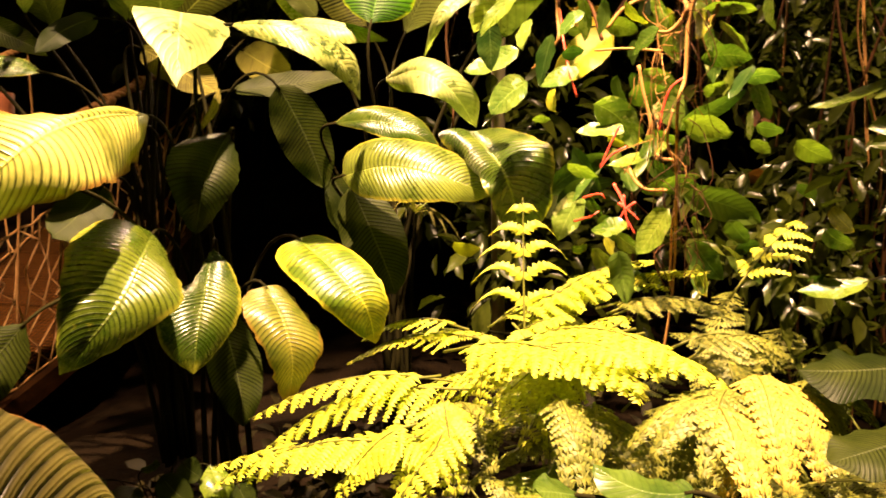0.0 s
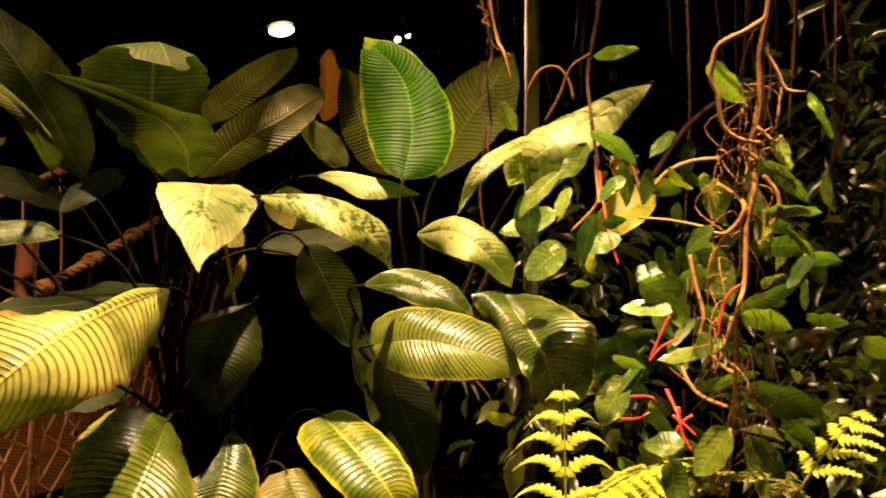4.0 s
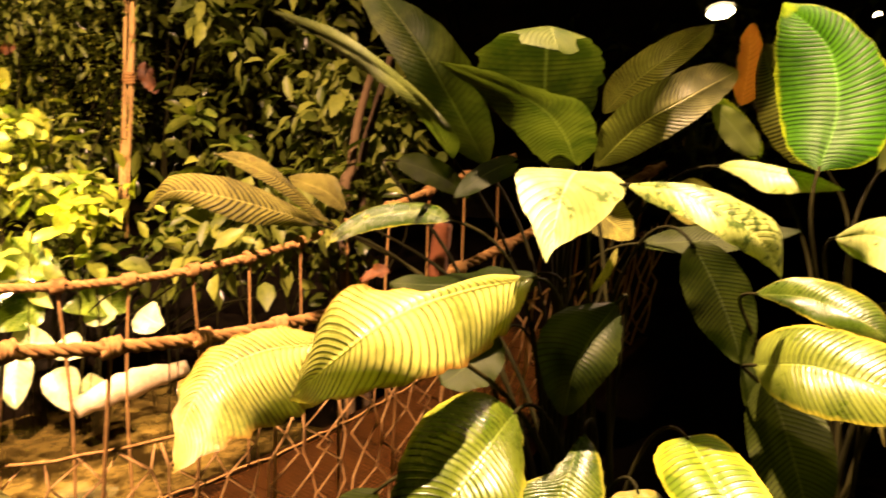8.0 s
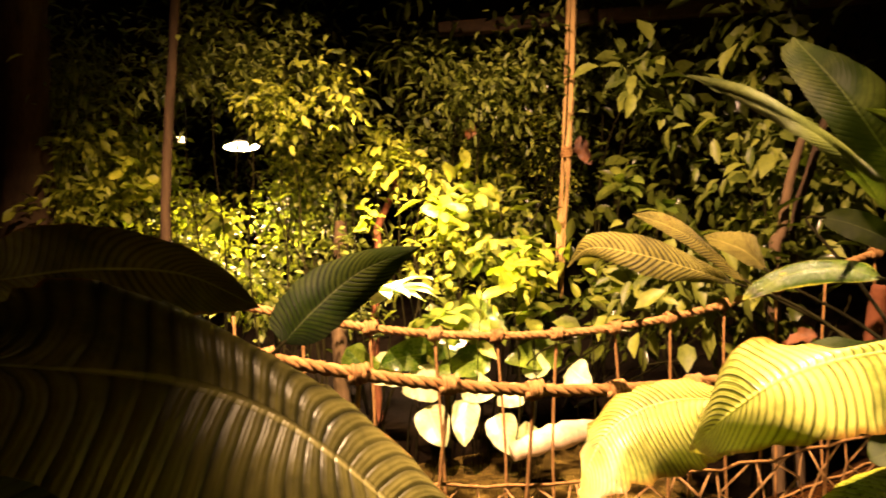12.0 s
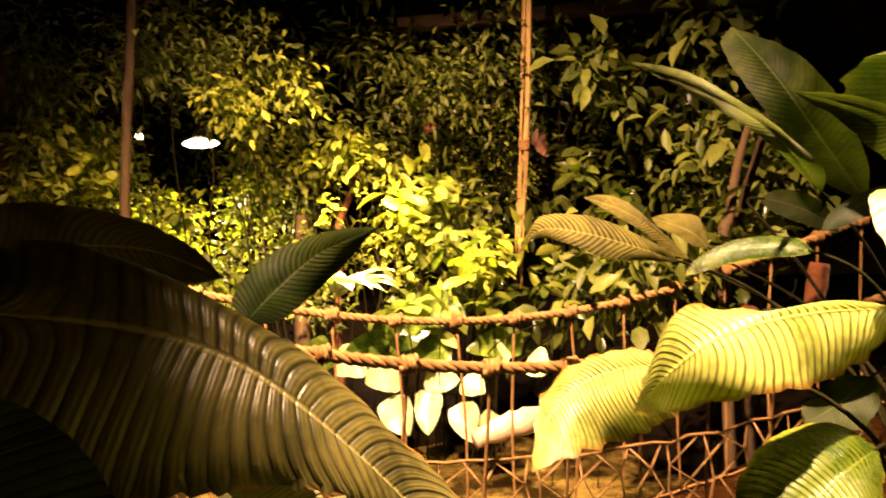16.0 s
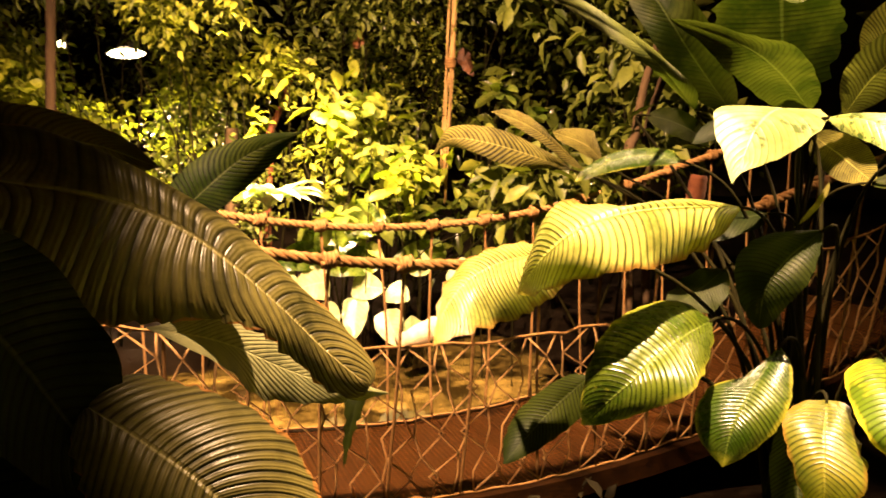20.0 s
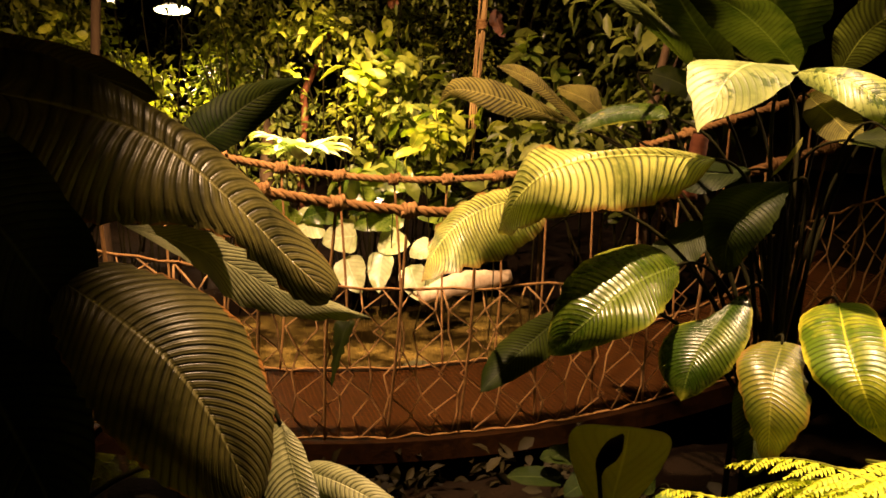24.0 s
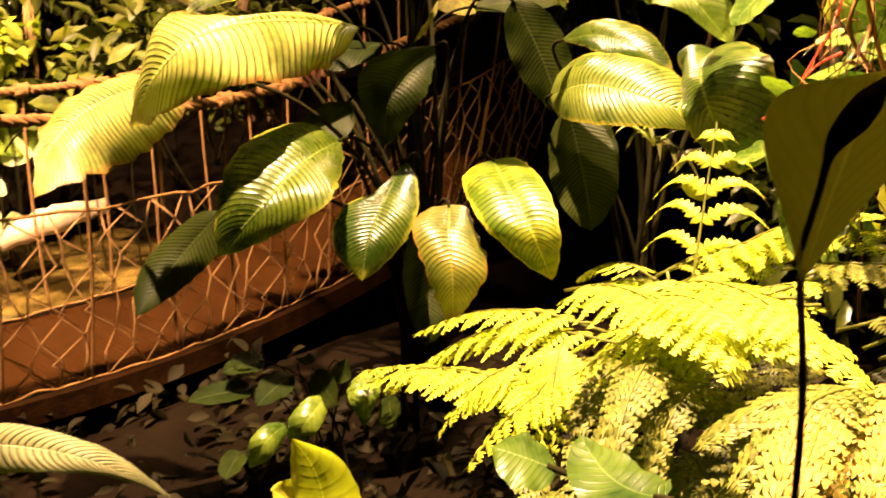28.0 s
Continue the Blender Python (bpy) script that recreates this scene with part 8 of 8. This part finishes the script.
shrub((0.753, 6.297, 2.116), 1.1, 0.8, 630, 0.149, 0.4, BUSH_SHADED, "dark glossy shrub, deep shade painted into its leaf colour", 790)
shrub((3.268, 3.260, 1.702), 0.7, 0.8, 585, 0.149, 0.4, BUSH_SHADED, "dark glossy shrub, deep shade painted into its leaf colour", 792)
shrub((1.750, 3.684, 0.819), 0.8, 0.5, 540, 0.149, 0.4, BUSH_SHADED, "dark glossy shrub, deep shade painted into its leaf colour", 794)
shrub((1.943, 1.964, 0.841), 0.32, 0.28, 216, 0.086, 0.42, BUSH_SHADED, "dark glossy shrub, deep shade painted into its leaf colour", 796)
shrub((2.176, 2.251, 1.107), 0.4, 0.4, 117, 0.092, 0.42, BUSH_SHADED, "dark glossy shrub, deep shade painted into its leaf colour", 798)
shrub((2.717, 2.960, 1.874), 0.5, 0.45, 180, 0.16, 0.2, BUSH_SHADED, "dark broad-leaved shrub, deep shade painted into its leaf colour", 800)
shrub((3.513, 2.620, 1.366), 1, 1, 720, 0.161, 0.4, BUSH_SHADED, "dark broad-leaved shrub, deep shade painted into its leaf colour", 802)
shrub((-1.627, 5.281, 2.055), 0.7, 0.6, 378, 0.161, 0.42, BUSH, "green broad-leaved shrub, its share of lamplight painted into the leaves", 804)
shrub((-1.517, 4.666, 1.398), 0.5, 0.35, 234, 0.138, 0.42, BUSH_SHADED, "dark glossy shrub, deep shade painted into its leaf colour", 806)
shrub((-1.565, 3.999, 1.453), 0.4, 0.3, 144, 0.149, 0.45, BUSH, "green leafy shrub, its share of lamplight painted into the leaves", 808)
shrub((-6.031, 3.007, 2.990), 0.7, 0.4, 420, 0.1, 0.28, BUSH, "mid-green narrow-leaved shrub, its share of lamplight painted into the leaves", 1702)
shrub((-5.344, 3.447, 3.099), 0.7, 0.4, 420, 0.1, 0.28, BUSH, "mid-green narrow-leaved shrub, its share of lamplight painted into the leaves", 1704)
shrub((-4.689, 3.700, 3.012), 0.6, 0.35, 420, 0.09, 0.3, BUSH, "mid-green narrow-leaved shrub, its share of lamplight painted into the leaves", 1706)
shrub((-4.378, 3.726, 2.679), 0.5, 0.3, 420, 0.08, 0.4, BUSH_LIT, "leafy shrub, lamplight painted into its yellow-green leaf colour", 1712)
shrub((-3.827, 4.898, 2.823), 0.6, 0.4, 420, 0.08, 0.4, BUSH_HALF_SHADED, "leafy shrub, half shade painted into its leaf colour", 1714)
shrub((-3.369, 5.091, 2.811), 0.6, 0.4, 420, 0.08, 0.4, BUSH_HALF_SHADED, "leafy shrub, half shade painted into its leaf colour", 1716)
shrub((-2.518, 5.405, 2.666), 0.4, 0.4, 90, 0.17, 0.5, BUSH_HALF_SHADED, "leafy shrub, half shade painted into its leaf colour", 1718)
shrub((-1.847, 5.542, 2.900), 0.5, 0.5, 120, 0.16, 0.45, BUSH_HALF_SHADED, "leafy shrub, half shade painted into its leaf colour", 1720)
shrub((-6.375, 3.354, 2.541), 0.6, 0.4, 420, 0.09, 0.45, BUSH_LIT, "leafy shrub, lamplight painted into its yellow-green leaf colour", 1722)
shrub((-1.712, 5.367, 2.190), 0.5, 0.4, 160, 0.14, 0.4, BUSH_HALF_SHADED, "leafy shrub, half shade painted into its leaf colour", 1724)
shrub((-5.764, 3.389, 1.746), 0.5, 0.4, 320, 0.09, 0.45, BUSH_HALF_SHADED, "leafy shrub, half shade painted into its leaf colour", 1726)
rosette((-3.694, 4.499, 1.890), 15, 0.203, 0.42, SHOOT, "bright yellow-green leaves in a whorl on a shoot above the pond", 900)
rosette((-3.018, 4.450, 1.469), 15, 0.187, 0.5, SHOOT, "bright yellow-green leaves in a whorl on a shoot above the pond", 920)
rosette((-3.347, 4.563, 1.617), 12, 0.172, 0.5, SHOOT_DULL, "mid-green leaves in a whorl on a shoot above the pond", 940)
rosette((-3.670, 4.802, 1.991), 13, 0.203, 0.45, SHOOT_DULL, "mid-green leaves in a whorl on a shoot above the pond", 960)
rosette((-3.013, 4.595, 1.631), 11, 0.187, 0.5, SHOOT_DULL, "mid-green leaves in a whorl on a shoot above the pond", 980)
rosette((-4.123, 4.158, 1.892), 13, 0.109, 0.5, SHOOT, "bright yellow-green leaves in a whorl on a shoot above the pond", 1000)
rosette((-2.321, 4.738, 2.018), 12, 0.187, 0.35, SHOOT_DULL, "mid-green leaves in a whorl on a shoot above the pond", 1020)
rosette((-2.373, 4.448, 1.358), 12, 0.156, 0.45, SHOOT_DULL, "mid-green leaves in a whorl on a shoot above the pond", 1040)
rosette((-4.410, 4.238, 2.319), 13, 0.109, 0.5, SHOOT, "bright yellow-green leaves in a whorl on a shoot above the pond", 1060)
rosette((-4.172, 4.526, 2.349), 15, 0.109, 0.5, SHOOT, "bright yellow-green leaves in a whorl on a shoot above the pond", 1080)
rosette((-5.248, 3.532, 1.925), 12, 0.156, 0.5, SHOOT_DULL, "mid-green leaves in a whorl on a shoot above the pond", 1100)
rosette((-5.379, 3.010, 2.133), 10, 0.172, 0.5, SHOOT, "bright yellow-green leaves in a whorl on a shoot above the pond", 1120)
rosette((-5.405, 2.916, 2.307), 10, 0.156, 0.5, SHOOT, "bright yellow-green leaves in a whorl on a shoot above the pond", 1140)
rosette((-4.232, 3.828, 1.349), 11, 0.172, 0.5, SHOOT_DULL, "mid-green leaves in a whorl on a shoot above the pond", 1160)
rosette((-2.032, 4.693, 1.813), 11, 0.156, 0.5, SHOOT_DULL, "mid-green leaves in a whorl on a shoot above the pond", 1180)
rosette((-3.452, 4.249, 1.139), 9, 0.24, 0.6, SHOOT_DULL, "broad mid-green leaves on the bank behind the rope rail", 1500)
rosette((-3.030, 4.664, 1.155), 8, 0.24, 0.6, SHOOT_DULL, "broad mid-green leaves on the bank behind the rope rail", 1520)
beam((-4.103, 4.529, 3.628), (-3.062, 4.828, 3.591), 0.12, 0.14, "lamplit brown roof timber above the grove")
beam((-4.679, 5.487, 3.492), (-1.682, 7.379, 3.424), 0.12, 0.12, "long brown roof timber in the dark")
beam((-7.407, 3.092, 2.955), (-7.180, 3.726, 2.869), 0.08, 0.08, "dark timber behind the shrubs")
hanging_line("hanging_root", (1.481, 2.444, 4.114), (1.966, 3.214, 2.117), 0.004, VINE_DARK, "thin brown root hanging in the dark", "root", 6, 0.03, 0, 5)
hanging_line("hanging_root", (1.240, 2.589, 4.191), (1.694, 3.451, 1.852), 0.002, VINE_DARK, "thin brown root hanging in the dark", "root", 6, 0.03, 1, 5)
hanging_line("hanging_root", (2.040, 2.591, 4.396), (2.762, 3.282, 2.025), 0.004, VINE, "thin brown root hanging in the dark", "root", 6, 0.03, 2, 5)
hanging_line("hanging_root", (1.486, 1.942, 3.637), (2.022, 2.415, 1.636), 0.004, VINE_DARK, "thin brown root hanging in the dark", "root", 6, 0.03, 3, 5)
hanging_line("hanging_root", (1.201, 3.112, 4.679), (1.622, 4.179, 1.273), 0.003, VINE_DARK, "thin brown root hanging in the dark", "root", 6, 0.03, 4, 5)
hanging_line("hanging_root", (1.918, 2.714, 4.482), (2.633, 3.491, 1.676), 0.004, VINE_DARK, "thin brown root hanging in the dark", "root", 6, 0.03, 5, 5)
hanging_line("hanging_root", (1.373, 2.216, 3.869), (1.831, 2.878, 1.439), 0.003, VINE, "thin brown root hanging in the dark", "root", 6, 0.03, 6, 5)
hanging_line("hanging_root", (1.795, 2.584, 4.327), (2.466, 3.311, 2.076), 0.002, VINE_DARK, "thin brown root hanging in the dark", "root", 6, 0.03, 7, 5)
hanging_line("hanging_root", (1.551, 2.155, 3.857), (2.128, 2.727, 1.839), 0.003, VINE, "thin brown root hanging in the dark", "root", 6, 0.03, 8, 5)
hanging_line("hanging_root", (1.301, 2.953, 4.554), (1.709, 3.983, 1.431), 0.004, VINE, "thin brown root hanging in the dark", "root", 6, 0.03, 9, 5)
hanging_line("hanging_root", (1.150, 2.343, 3.933), (1.514, 3.107, 2.157), 0.002, VINE_DARK, "thin brown root hanging in the dark", "root", 6, 0.03, 10, 5)
hanging_line("hanging_root", (1.129, 2.389, 3.972), (1.470, 3.204, 1.886), 0.004, VINE_DARK, "thin brown root hanging in the dark", "root", 6, 0.03, 11, 5)
hanging_line("hanging_root", (1.151, 2.345, 3.936), (1.531, 3.119, 2.005), 0.002, VINE_DARK, "thin brown root hanging in the dark", "root", 6, 0.03, 12, 5)
hanging_line("hanging_root", (1.884, 2.374, 4.149), (2.562, 2.982, 1.834), 0.003, VINE_DARK, "thin brown root hanging in the dark", "root", 6, 0.03, 13, 5)
hanging_line("hanging_root", (2.009, 2.843, 4.627), (2.739, 3.681, 1.773), 0.002, VINE_DARK, "thin brown root hanging in the dark", "root", 6, 0.03, 14, 5)
hanging_line("hanging_root", (1.033, 2.760, 4.301), (1.341, 3.736, 1.651), 0.003, VINE_DARK, "thin brown root hanging in the dark", "root", 6, 0.03, 15, 5)
hanging_line("hanging_root", (1.767, 2.534, 4.272), (2.387, 3.276, 2.014), 0.003, VINE_DARK, "thin brown root hanging in the dark", "root", 6, 0.03, 16, 5)
hanging_line("hanging_root", (1.387, 2.196, 3.854), (1.907, 2.795, 1.361), 0.003, VINE_DARK, "thin brown root hanging in the dark", "root", 6, 0.03, 17, 5)
hanging_line("hanging_root", (0.996, 2.675, 4.211), (1.263, 3.605, 1.409), 0.003, VINE_DARK, "thin brown root hanging in the dark", "root", 6, 0.03, 18, 5)
hanging_line("hanging_root", (1.851, 2.381, 4.147), (2.505, 2.949, 1.204), 0.004, VINE, "thin brown root hanging in the dark", "root", 6, 0.03, 19, 5)
hanging_line("hanging_root", (1.250, 2.554, 4.160), (1.642, 3.412, 2.128), 0.004, VINE_DARK, "thin brown root hanging in the dark", "root", 6, 0.03, 20, 5)
hanging_line("hanging_root", (1.933, 2.664, 4.438), (2.672, 3.392, 1.655), 0.004, VINE_DARK, "thin brown root hanging in the dark", "root", 6, 0.03, 21, 5)
hanging_line("hanging_root", (1.336, 1.999, 3.653), (1.832, 2.497, 1.340), 0.004, VINE_DARK, "thin brown root hanging in the dark", "root", 6, 0.03, 22, 5)
hanging_line("hanging_root", (1.086, 2.935, 4.481), (1.450, 3.969, 1.973), 0.002, VINE, "thin brown root hanging in the dark", "root", 6, 0.03, 23, 5)
hanging_line("hanging_root", (1.971, 2.791, 4.568), (2.655, 3.628, 2.019), 0.002, VINE_DARK, "thin brown root hanging in the dark", "root", 6, 0.03, 24, 5)
hanging_line("hanging_root", (1.749, 2.744, 4.467), (2.442, 3.525, 1.356), 0.004, VINE_DARK, "thin brown root hanging in the dark", "root", 6, 0.03, 25, 5)
hanging_line("hanging_root", (0.988, 2.653, 2.189), (1.068, 2.648, 2.034), 0.004, VINE_DARK, "twisted brown root hanging before the leaves", "root", 9, 0.012, 1095, 5)
hanging_line("hanging_root", (1.022, 2.715, 2.039), (1.004, 2.647, 1.172), 0.004, VINE_DARK, "twisted brown root hanging before the leaves", "root", 9, 0.012, 1100, 5)
hanging_line("hanging_root", (1.026, 2.680, 2.272), (1.051, 2.716, 1.709), 0.004, VINE_DARK, "twisted brown root hanging before the leaves", "root", 9, 0.012, 1115, 5)
roots = np.random.default_rng(57)
for k in range(22):
    f = roots.uniform(0, 1)
    top = np.array((2.292, 2.482, 2.212)) * (1 - f) + np.array((2.702, 2.075, 2.170)) * f + roots.normal(0, 0.12, 3)
    low = np.array((2.179, 2.262, 0.688)) * (1 - f) + np.array((2.598, 1.871, 0.759)) * f + roots.normal(0, 0.12, 3)
    top[2], low[2] = 3.6, ground_height(low[0], low[1]) + roots.uniform(0.1, 0.6)
    hanging_line("hanging_root", top, low, roots.uniform(0.0025, 0.006), VINE_DARK if k % 3 else VINE, "thin brown root hanging among the dark shrubs", "root", 8, 0.035, 2000 + k, 5)
